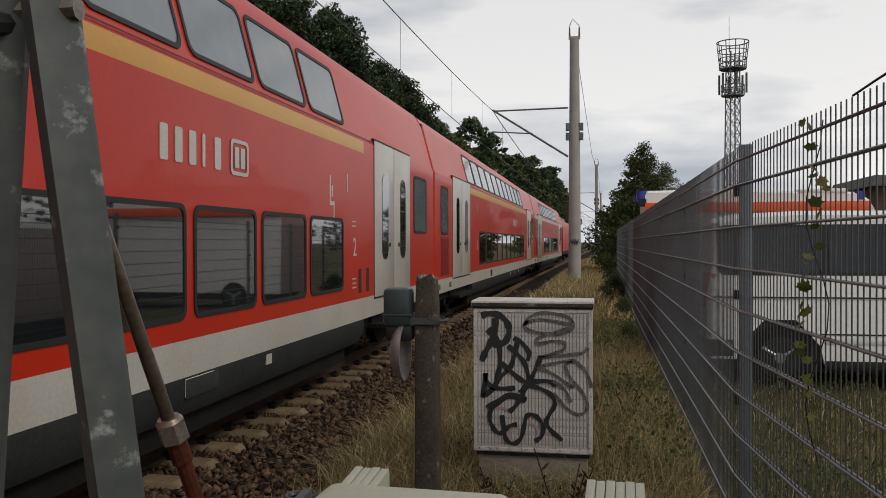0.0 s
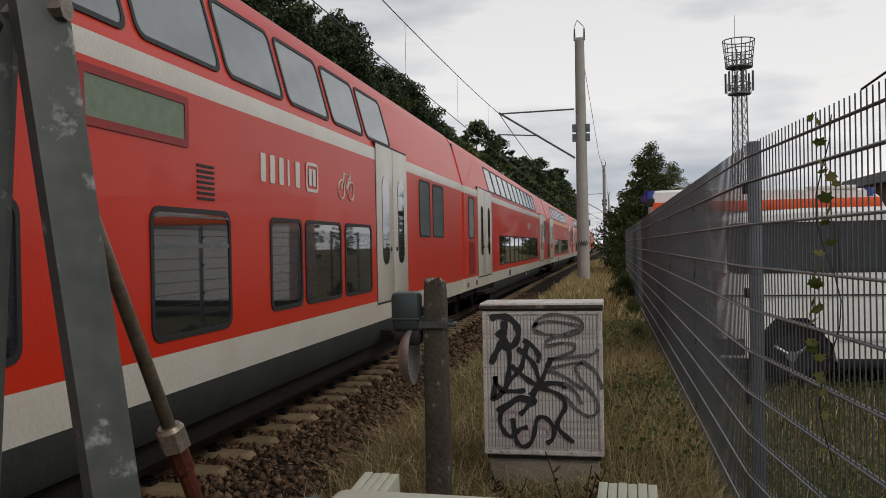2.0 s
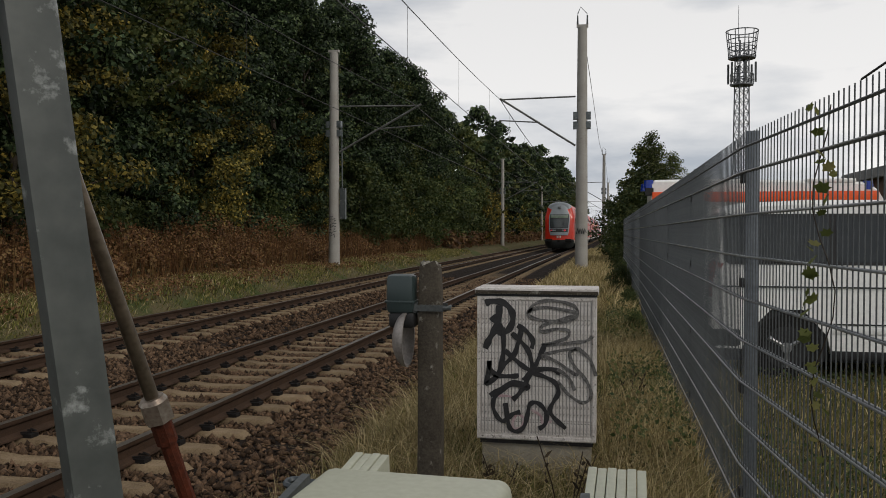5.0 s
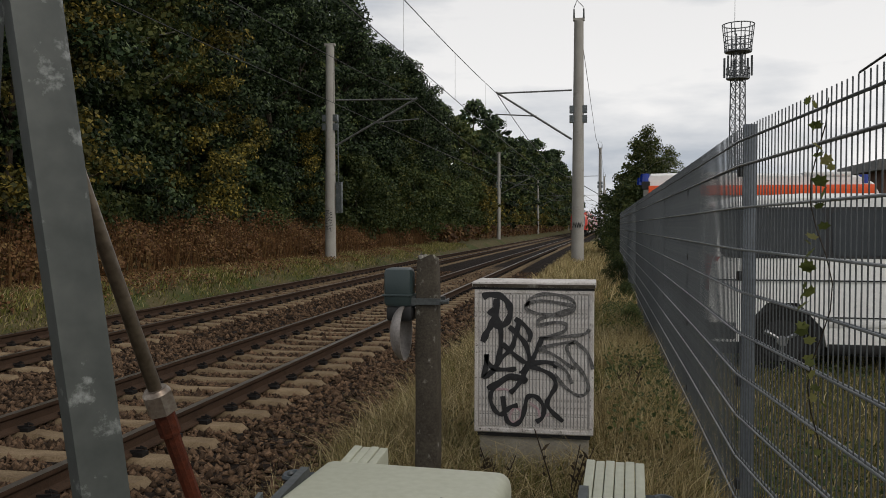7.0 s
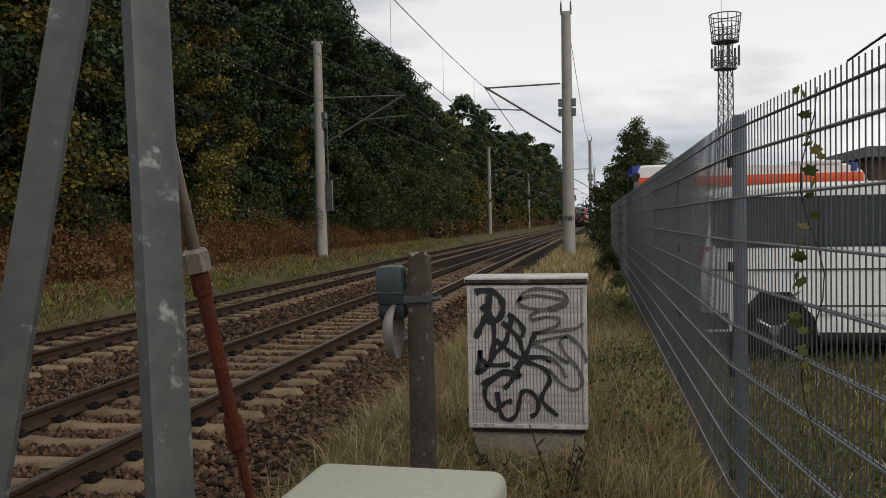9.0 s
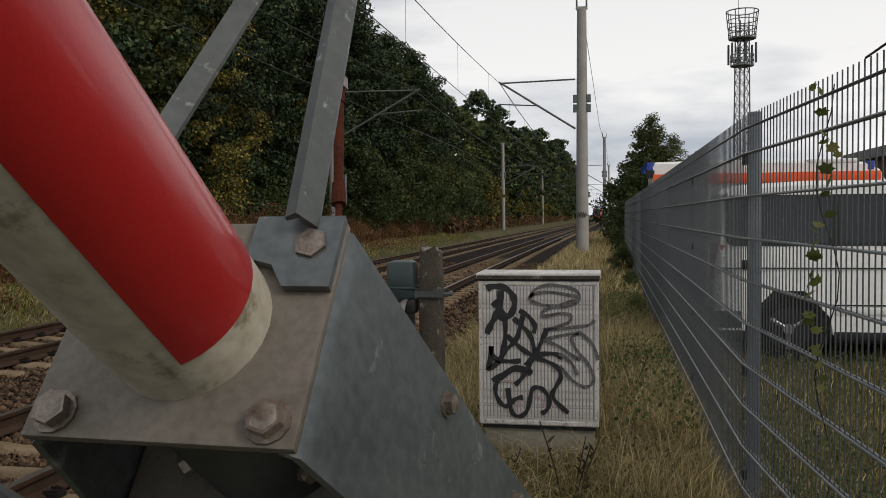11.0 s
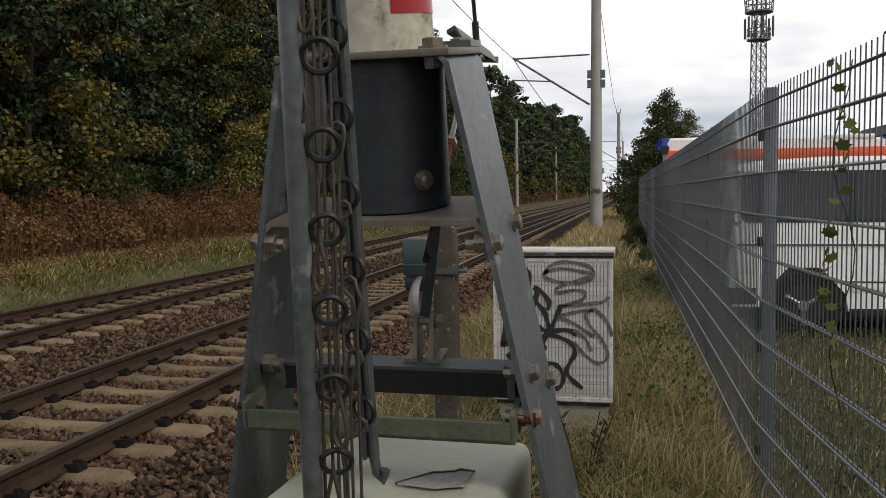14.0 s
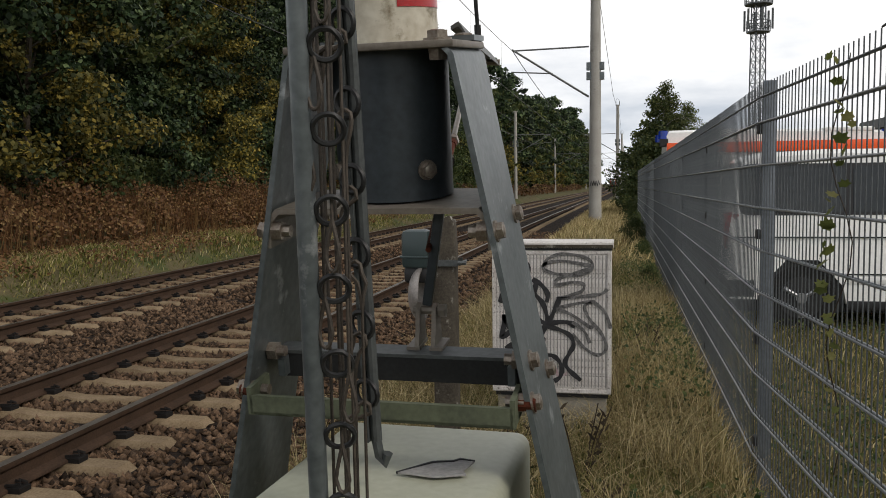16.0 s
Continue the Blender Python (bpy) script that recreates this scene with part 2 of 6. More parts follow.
# Pale base stands in for sky reflected in the tinted panes.
GLASS_UP = material("tinted_sky_toned_glass", (0.16, 0.19, 0.21), 0.06, 0.0, (0.13, 0.155, 0.175), 0.6, 3, bump=0.0, spec=1.0)
WINDSCREEN = material("windscreen_glass", (0.05, 0.06, 0.06), 0.08, 0, (0.035, 0.042, 0.044), 1, 4, bump=0.0, spec=0.6)
DISPLAY = material("green_display_dots", (0.16, 0.22, 0.15), 0.5, 0, None, 10, 60, bump=0.0)
TAIL_LAMP = material("red_tail_lamp", (0.6, 0.02, 0.03), 0.3, 0, None, 10, 60, bump=0.0, glow=(1.0, 0.10, 0.14, 0.28))
LAMP_CLEAR = material("unlit_lamp_glass", (0.3, 0.32, 0.33), 0.15, 0.2, None, 10, 60, bump=0.0)
ORANGE = material("orange_band", (0.95, 0.12, 0.02), 0.45, 0, (0.85, 0.1, 0.02), 3, 30, bump=0.01)
VAN_WHITE = material("white_van_paint", (0.86, 0.86, 0.83), 0.3, 0, (0.76, 0.76, 0.74), 1.2, 20, bump=0.01, coat=0.4)
VAN_GLASS = material("dark_van_glass", (0.02, 0.026, 0.03), 0.06, 0, (0.03, 0.036, 0.04), 1, 8, bump=0.0, spec=0.3)
BLUE = material("blue_beacon", (0.01, 0.04, 0.32), 0.2, 0, (0.008, 0.03, 0.22), 10, 60, bump=0.0)
TYRE = material("tyre_rubber", (0.014, 0.014, 0.014), 0.8, 0, (0.022, 0.021, 0.02), 10, 60, bump=0.2)
RIM = material("alloy_rim", (0.35, 0.36, 0.37), 0.35, 0.8, None, 10, 60, bump=0.02)
MAST = material("spun_concrete_mast", (0.40, 0.385, 0.355), 0.8, 0, (0.31, 0.295, 0.265), 1.6, 30, bump=0.1, third=(0.24, 0.225, 0.2), third_scale=2.2, third_at=0.62)
WIRE = material("catenary_wire", (0.035, 0.035, 0.035), 0.6, 0.4, None, 10, 60, bump=0.0)
CANTI = material("cantilever_tube", (0.20, 0.205, 0.20), 0.5, 0.4, (0.13, 0.13, 0.125), 5, 40, bump=0.03)
TOWER = material("tower_lattice_steel", (0.16, 0.17, 0.178), 0.55, 0.3, (0.11, 0.118, 0.126), 1, 12, bump=0.03)
BARK = material("tree_bark", (0.075, 0.06, 0.045), 0.95, 0, (0.035, 0.03, 0.023), 4, 30, bump=0.8, depth=0.03)
BIRCH = material("pale_birch_bark", (0.36, 0.35, 0.32), 0.9, 0, (0.15, 0.14, 0.12), 3, 18, bump=0.3)
BRICK = material("dark_brown_brickwork", (0.14, 0.075, 0.055), 0.85, 0, (0.1, 0.06, 0.045), 2, 30, bump=0.2)
ROOF = material("grey_roof_tiles", (0.17, 0.17, 0.165), 0.8, 0, (0.13, 0.13, 0.125), 1, 14, bump=0.2)
# Crown shade and lit tips are put into the oak leaf tones.
LEAF_OAK = leaf_material("shade_toned_oak_leaves", (0.006, 0.012, 0.005), (0.027, 0.050, 0.019), (0.10, 0.135, 0.055), 0.2)
LEAF_MIX = leaf_material("turning_leaves", (0.03, 0.038, 0.012), (0.13, 0.115, 0.028), (0.36, 0.27, 0.055), 0.3)
LEAF_GREEN = leaf_material("green_birch_leaves", (0.03, 0.05, 0.014), (0.08, 0.10, 0.028), (0.17, 0.175, 0.055), 0.3)
LEAF_BROWN = leaf_material("brown_bramble_leaves", (0.07, 0.036, 0.017), (0.19, 0.092, 0.038), (0.26, 0.17, 0.07), 0.2)
LEAF_BUSH = leaf_material("bramble_green_leaves", (0.03, 0.05, 0.018), (0.06, 0.085, 0.026), (0.12, 0.13, 0.04))
LEAF_VINE = leaf_material("vine_leaves", (0.10, 0.125, 0.035), (0.19, 0.215, 0.06), (0.36, 0.33, 0.13), 0.5)
GRASS_DRY = leaf_material("dry_grass_blades", (0.10, 0.072, 0.028), (0.36, 0.28, 0.13), (0.66, 0.55, 0.32), 0.3)
GRASS_GREEN = leaf_material("green_grass_blades", (0.040, 0.052, 0.012), (0.16, 0.165, 0.042), (0.38, 0.33, 0.12), 0.4)
STALK = leaf_material("dry_weed_stalk", (0.03, 0.022, 0.014), (0.05, 0.035, 0.022), (0.08, 0.06, 0.035), 0.15)


# ---------------------------------------------------------------- mesh tools
class Shape:
    """Collects faces for one mesh."""

    def __init__(self):
        self.v, self.f, self.m = [], [], []

    def add(self, verts, faces, mat=0, at=None):
        o = len(self.v)
        if at is not None:
            verts = [at @ Vector(p) for p in verts]
        self.v += [tuple(p) for p in verts]
        self.f += [tuple(i + o for i in f) for f in faces]
        self.m += [mat] * len(faces)
        return self

    def box(self, x0, x1, y0, y1, z0, z1, mat=0, at=None, bevel=0.0):
        if not bevel:
            v = [(x, y, z) for z in (z0, z1) for y in (y0, y1) for x in (x0, x1)]
            return self.add(v, [(0, 2, 3, 1), (4, 5, 7, 6), (0, 1, 5, 4), (2, 6, 7, 3), (0, 4, 6, 2), (1, 3, 7, 5)], mat, at)
        b = bmesh.new()
        bmesh.ops.create_cube(b, size=1)
        bmesh.ops.scale(b, vec=(x1 - x0, y1 - y0, z1 - z0), verts=b.verts)
        bmesh.ops.translate(b, vec=((x0 + x1) / 2, (y0 + y1) / 2, (z0 + z1) / 2), verts=b.verts)
        bmesh.ops.bevel(b, geom=b.edges[:], offset=bevel, segments=2, affect="EDGES", profile=0.5)
        b.verts.index_update()
        v, f = [q.co.copy() for q in b.verts], [[q.index for q in g.verts] for g in b.faces]
        b.free()
        return self.add(v, f, mat, at)

    def rod(self, a, b, r0, r1=None, n=8, mat=0, caps=True, at=None):
        a, b = Vector(a), Vector(b)
        r1 = r0 if r1 is None else r1
        d = (b - a).normalized()
        s = d.orthogonal().normalized()
        u = d.cross(s)
        v = []
        for p, r in ((a, r0), (b, r1)):
            v += [p + (s * math.cos(k * math.tau / n) + u * math.sin(k * math.tau / n)) * r for k in range(n)]
        f = [(k, (k + 1) % n, n + (k + 1) % n, n + k) for k in range(n)]
        if caps:
            f += [tuple(range(n - 1, -1, -1)), tuple(range(n, 2 * n))]
        return self.add(v, f, mat, at)

    def tube(self, pts, r, n=6, mat=0, closed=False, at=None, flat=1.0):
        """A round bar along a path."""
        pts = [Vector(p) for p in pts]
        v, f, k = [], [], len(pts)
        up = None
        for i, p in enumerate(pts):
            q0 = pts[i - 1] if (i or closed) else pts[0]
            q1 = pts[(i + 1) % k] if (i < k - 1 or closed) else pts[-1]
            d = (q1 - q0).normalized()
            s = d.orthogonal().normalized() if up is None else (up - d * up.dot(d)).normalized()
            up = s
            u = d.cross(s)
            v += [p + (s * math.cos(j * math.tau / n) + u * math.sin(j * math.tau / n) * flat) * r for j in range(n)]
        for i in range(k if closed else k - 1):
            a, b = i * n, ((i + 1) % k) * n
            f += [(a + j, a + (j + 1) % n, b + (j + 1) % n, b + j) for j in range(n)]
        if not closed:
            f += [tuple(range(n - 1, -1, -1)), tuple(range((k - 1) * n, k * n))]
        return self.add(v, f, mat, at)

    def ring(self, centre, normal, radius, r, n=14, m=6, mat=0, stretch=1.0, along=None):
        nrm = Vector(normal).normalized()
        s = Vector(along).normalized() if along is not None else nrm.orthogonal().normalized()
        u = nrm.cross(s)
        c = Vector(centre)
        return self.tube([c + s * math.cos(k * math.tau / n) * radius * stretch + u * math.sin(k * math.tau / n) * radius for k in range(n)], r, m, mat, True)

    def prism(self, outline, a, b, mat=0, at=None, axis="y"):
        """An outline pushed from a to b along an axis."""
        n = len(outline)
        place = {"y": lambda p, t: (p[0], t, p[1]), "x": lambda p, t: (t, p[0], p[1]), "z": lambda p, t: (p[0], p[1], t)}[axis]
        v = [place(p, a) for p in outline] + [place(p, b) for p in outline]
        f = [(k, (k + 1) % n, n + (k + 1) % n, n + k) for k in range(n)] + [tuple(range(n - 1, -1, -1)), tuple(range(n, 2 * n))]
        return self.add(v, f, mat, at)

    def hexbolt(self, centre, axis, size=0.018, height=0.014, mat=0):
        c, d = Vector(centre), Vector(axis).normalized()
        self.rod(c, c + d * height * 0.25, size * 1.25, n=12, mat=mat)
        self.rod(c + d * height * 0.25, c + d * height, size, size, n=6, mat=mat)
        return self.rod(c + d * height, c + d * height * 1.12, size * 0.8, size * 0.6, n=6, mat=mat)

    def ob(self, name, mats, parent=None, label="", category="", group="", kind="", smooth=True, m=None):
        me = bpy.data.meshes.new(name)
        me.from_pydata(self.v, [], self.f)
        mats = mats if isinstance(mats, (list, tuple)) else [mats]
        for q in mats:
            me.materials.append(q)
        if len(mats) > 1:
            me.polygons.foreach_set("material_index", self.m)
        if smooth:
            me.polygons.foreach_set("use_smooth", [True] * len(me.polygons))
            me.set_sharp_from_angle(angle=radians(34))
        me.update()
        o = new(name, me)
        if parent is not None:
            o.parent = parent
        if m is not None:
            o.matrix_basis = m
        return tagged(o, label, category, group, kind)


def soup(name, verts, faces, mat, parent=None, **tags):
    """A large mesh of many small islands from arrays."""
    me = bpy.data.meshes.new(name)
    k = faces.shape[1]
    me.vertices.add(len(verts))
    me.vertices.foreach_set("co", np.ascontiguousarray(verts, dtype=np.float32).ravel())
    me.loops.add(faces.size)
    me.loops.foreach_set("vertex_index", faces.astype(np.int32).ravel())
    me.polygons.add(len(faces))
    me.polygons.foreach_set("loop_start", np.arange(0, faces.size, k, dtype=np.int32))
    me.materials.append(mat)
    me.update(calc_edges=True)
    me.validate()
    o = new(name, me)
    if parent is not None:
        o.parent = parent
    return tagged(o, **tags)


def empty(name, m=None, parent=None, **tags):
    o = new(name)
    o.empty_display_size = 0.3
    if m is not None:
        o.matrix_basis = m
    if parent is not None:
        o.parent = parent
    return tagged(o, **tags)


def lettering(text, height, m, mat, parent, name="lettering", thick=0.003):
    cu = bpy.data.curves.new(name, "FONT")
    cu.body, cu.size, cu.extrude, cu.align_x = text, height, thick, "CENTER"
    tmp = bpy.data.objects.new(name, cu)
    scene.collection.objects.link(tmp)
    me = bpy.data.meshes.new_from_object(tmp)
    bpy.data.objects.remove(tmp)
    me.materials.append(mat)
    o = new(name, me)
    o.parent, o.matrix_basis = parent, m
    return o


def rounded(w0, w1, z0, z1, r, n=4):
    """A rectangle with round corners, as an outline."""
    pts = []
    for cx, cz, a in ((w1 - r, z1 - r, 0), (w0 + r, z1 - r, 90), (w0 + r, z0 + r, 180), (w1 - r, z0 + r, 270)):
        pts += [(cx + r * math.cos(radians(a + 90 * k / n)), cz + r * math.sin(radians(a + 90 * k / n))) for k in range(n + 1)]
    return pts


rng = np.random.default_rng(4)
RAIL_Z = -0.14
TRACKS = (-4.66, -8.66)


def shift(y):
    """How far the line has swung to the right at y."""
    if y < 20:
        return 0.0
    if y < 60:
        return 1.6e-4 * (y - 20) ** 2
    if y < 200:
        return 0.256 + 0.0127 * (y - 60)
    q = min(y, 280) - 200
    return 2.034 + 0.0127 * q - 0.0127 / 160 * q * q


def smooth(a, b, t):
    t = min(1.0, max(0.0, (t - a) / (b - a)))
    return t * t * (3 - 2 * t)


def ground_z(x, y):
    x -= shift(y)
    z = -0.50 * (smooth(-1.3, -2.6, x) - smooth(-10.6, -11.6, x))
    z += 0.12 * smooth(-10.8, -12.5, x) + 0.5 * smooth(-12.8, -15.5, x) + 0.9 * smooth(-15, -22, x)
    return z


# ---------------------------------------------------------------- ground
def ground():
    xs = [-2500, -600, -150, -60, -35, -26, -22, -19, -17, -15.5, -14.5, -13.5, -12.8, -12, -11.6, -11.2, -10.6, -8, -5, -2.6, -2.2, -1.9, -1.6, -1.3, -0.6, 0, 0.7, 2, 5, 10, 20, 45, 120, 500, 2500]
    ys = [-2500, -500, -120, -50, -25, -12, -5] + [k * 2.0 for k in range(0, 40)] + [80 + 10 * k for k in range(0, 40)] + [500, 700, 1200, 2600]
    s = Shape()
    v = [(x + (shift(y) if -60 < x < 60 else 0), y, ground_z(x + shift(y), y)) for y in ys for x in xs]
    n = len(xs)
    f = [(j * n + i, j * n + i + 1, (j + 1) * n + i + 1, (j + 1) * n + i) for j in range(len(ys) - 1) for i in range(n - 1)]
    s.add(v, f)
    return s.ob("ground", SOIL, label="grassy sandy ground with dry patches", category="ground", kind="structure")


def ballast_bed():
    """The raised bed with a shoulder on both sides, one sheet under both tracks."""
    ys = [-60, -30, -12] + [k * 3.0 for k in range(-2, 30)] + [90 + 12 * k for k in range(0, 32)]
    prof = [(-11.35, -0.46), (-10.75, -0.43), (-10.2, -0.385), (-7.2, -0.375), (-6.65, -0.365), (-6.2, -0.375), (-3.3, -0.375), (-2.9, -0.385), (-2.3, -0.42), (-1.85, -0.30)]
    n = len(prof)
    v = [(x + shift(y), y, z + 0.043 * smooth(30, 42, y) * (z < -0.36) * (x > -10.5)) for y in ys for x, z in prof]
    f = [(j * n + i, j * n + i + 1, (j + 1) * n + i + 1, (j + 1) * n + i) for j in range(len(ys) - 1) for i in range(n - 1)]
    return Shape().add(v, f).ob("ballast_bed", BALLAST_BED, label="crushed stone track bed, near black for shade between the stones", category="track bed", kind="structure")


def stones(name, count, y0, y1, size, power=1.0):
    """Loose stones, each a squashed eight-faced lump."""
    y = y0 + (y1 - y0) * rng.random(count) ** power
    x = rng.uniform(-11.0, -1.95, count)
    base = np.interp(x, [-11.35, -10.75, -10.2, -7.2, -6.65, -6.2, -3.3, -2.9, -2.3, -1.85], [-0.46, -0.43, -0.385, -0.375, -0.365, -0.375, -0.375, -0.385, -0.42, -0.30])
    for cx, start in ((TRACKS[0], 1.1), (TRACKS[1], 1.3)):
        on = (np.abs(x - cx) < 1.31) & (np.abs((y - start + 0.3) % 0.6 - 0.3) < 0.135)
        y = np.where(on, y + 0.28, y)
    x = x + np.array([shift(q) for q in y])
    octa = np.array([(1, 0, 0), (-1, 0, 0), (0, 1, 0), (0, -1, 0), (0, 0, 1), (0, 0, -1)], float)
    tri = np.array([(0, 2, 4), (2, 1, 4), (1, 3, 4), (3, 0, 4), (2, 0, 5), (1, 2, 5), (3, 1, 5), (0, 3, 5)])
    dims = size * rng.uniform(0.55, 1.25, (count, 1)) * rng.uniform(0.6, 1.1, (count, 3)) * np.array([1.05, 1.05, 0.85])
    v = octa[None] * (1 + 0.35 * rng.standard_normal((count, 6, 1)).clip(-1.5, 1.5)) * dims[:, None, :]
    v += 0.25 * size * rng.standard_normal((count, 6, 3)).clip(-1.5, 1.5)
    a = rng.uniform(0, math.tau, count)
    c, s = np.cos(a)[:, None], np.sin(a)[:, None]
    v = np.stack([v[..., 0] * c - v[..., 1] * s, v[..., 0] * s + v[..., 1] * c, v[..., 2]], -1)
    v += np.stack([x, y, base + size * rng.uniform(-0.25, 0.55, count)], -1)[:, None, :]
    f = (tri[None] + 6 * np.arange(count)[:, None, None]).reshape(-1, 3)
    return soup(name, v.reshape(-1, 3), f, BALLAST, label="loose brown track ballast stones", category="gravel", kind="stuff")


ground()
ballast_bed()
stones("ballast_stones", 42000, 2.6, 13.0, 0.040, 1.25)
stones("ballast_stones", 22000, 13.0, 36.0, 0.052, 1.2)


# ---------------------------------------------------------------- railway track
def rail_outline(x):
    half = [(0.036, 0.0), (0.036, -0.03), (0.030, -0.042), (0.009, -0.055), (0.009, -0.125), (0.07, -0.15), (0.075, -0.16), (0.075, -0.172)]
    return [(x + a, b) for a, b in half] + [(x - a, b) for a, b in reversed(half)]


def sleeper_shape():
    """Prestressed block: raised rail seats, dipped middle, sloping shoulders."""
    prof = [(-1.30, -0.02), (-1.22, 0.045), (-0.98, 0.05), (-0.52, 0.05), (-0.34, 0.03), (0.34, 0.03), (0.52, 0.05), (0.98, 0.05), (1.22, 0.045), (1.30, -0.02)]
    s = Shape()
    v, f = [], []
    for x, z in prof:
        v += [(x, -0.15, -0.14), (x, -0.12, z - 0.035), (x, -0.085, z), (x, 0.085, z), (x, 0.12, z - 0.035), (x, 0.15, -0.14)]
    for i in range(len(prof) - 1):
        f += [(i * 6 + j, i * 6 + j + 1, i * 6 + 7 + j, i * 6 + 6 + j) for j in range(5)]
    f += [(5, 4, 3, 2, 1, 0), tuple(range(54, 60))]
    return s.add(v, f)


def track(cx, number):
    t = empty("railway_track_%d" % number, pose(0, 0, 0), label="straight ballasted railway track with concrete sleepers", category="railway track", kind="structure")
    ys = [-60, -20] + [k * 5.0 for k in range(-1, 60)] + [300 + 15 * k for k in range(12)]
    for side in (-0.7525, 0.7525):
        out = rail_outline(0.0)
        n = len(out)
        v = [(cx + side + shift(y) + a, y, RAIL_Z + b) for y in ys for a, b in out]
        s = Shape()
        for j in range(len(ys) - 1):
            for i in range(n):
                s.f.append((j * n + i, j * n + (i + 1) % n, (j + 1) * n + (i + 1) % n, (j + 1) * n + i))
                s.m.append(1 if i == n - 1 else 0)
        s.v = v
        s.ob("rail", [RAIL_SIDE, RAIL_TOP], t, "worn steel rail with rusty flank")
    first = sleeper_shape().ob("sleeper", SLEEPER, t, "pale brown concrete sleeper")
    far = Shape()
    clips = Shape()
    y = 0.9 + 0.2 * number
    k = 0
    while y < 300:
        z = RAIL_Z - 0.172 - 0.055
        m = pose(cx + shift(y), y, z, 0, 0, -math.degrees(math.atan(shift(y + 0.5) - shift(y - 0.5))) + rng.uniform(-0.5, 0.5))
        if k == 0:
            first.matrix_basis = m
        elif k < 150:
            o = new("sleeper", first.data)
            o.parent, o.matrix_basis = t, m
        else:
            base = sleeper_shape()
            far.add(base.v, base.f, 0, m)
        if y < 70:
            for side in (-0.7525, 0.7525):
                for e in (-1, 1):
                    clips.box(side + e * 0.04, side + e * 0.16, -0.055, 0.055, 0.045, 0.085, 0, m)
                    clips.tube([m @ Vector((side + e * 0.05, -0.05, 0.10)), m @ Vector((side + e * 0.15, -0.03, 0.105)), m @ Vector((side + e * 0.12, 0, 0.13)), m @ Vector((side + e * 0.15, 0.03, 0.105)), m @ Vector((side + e * 0.05, 0.05, 0.10))], 0.011, 4)
        y += 0.6
        k += 1
    far.ob("far_sleepers", SLEEPER, t, "far row of concrete sleepers", kind="stuff", smooth=False)
    clips.ob("rail_clips", CLIP, t, "black spring rail clips", kind="stuff", smooth=False)


track(TRACKS[0], 1)
track(TRACKS[1], 2)


# ---------------------------------------------------------------- overhead line
def mast(x, y, height, arm_to, name_label, boxes=True, r=0.2):
    """Spun concrete mast with a cantilever that reaches over a track."""
    zb = ground_z(x, y) - 0.3
    top = height
    t = empty("catenary_mast", pose(x, y, 0), label=name_label, category="catenary mast", group="catenary masts")
    s = Shape()
    s.rod((0, 0, zb), (0, 0, top), r, r * 0.72, 16)
    s.ob("pole", MAST, t)
    Shape().box(-0.24, 0.24, -0.1, 0.1, top, top + 0.1).ob("cap", MAST, t)
    if boxes:
        b = Shape()
        for e in (-1, 1):
            b.rod((e * 0.2, 0, top + 0.08), (e * 0.2, 0, top + 0.5), 0.045, 0.03, 6)
        b.tube([(0.2, 0, top + 0.55), (-0.08, 0, top + 0.85), (-0.2, 0, top + 0.55)], 0.02, 4)
        b.ob("insulator", GALV_DARK, t, "small dark insulators on the mast head")
    d = 1 if arm_to > x else -1
    reach = arm_to - x
    z_top, z_low = 7.25, 5.25
    a = Shape()
    a.tube([(d * r, 0, z_top + 0.05), (reach, 0, z_top)], 0.035, 6)
    a.tube([(d * r, 0, z_low), (reach + d * 0.1, 0, z_top + 0.05)], 0.045, 6)
    a.tube([(reach * 0.52, 0, z_low + (z_top - z_low) * 0.5), (reach * 1.04, 0, z_low + (z_top - z_low) * 0.5 + 0.12)], 0.028, 6)
    a.ob("cantilever", CANTI, t, "slim steel cantilever over the track")
    c = Shape()
    for zz in (z_top - 0.75, z_top - 1.15):
        c.box(-r * 1.35, r * 1.35, -0.14, 0.14, zz - 0.16, zz + 0.14)
    c.ob("clamp", GALV, t, "grey clamp band")
    return t


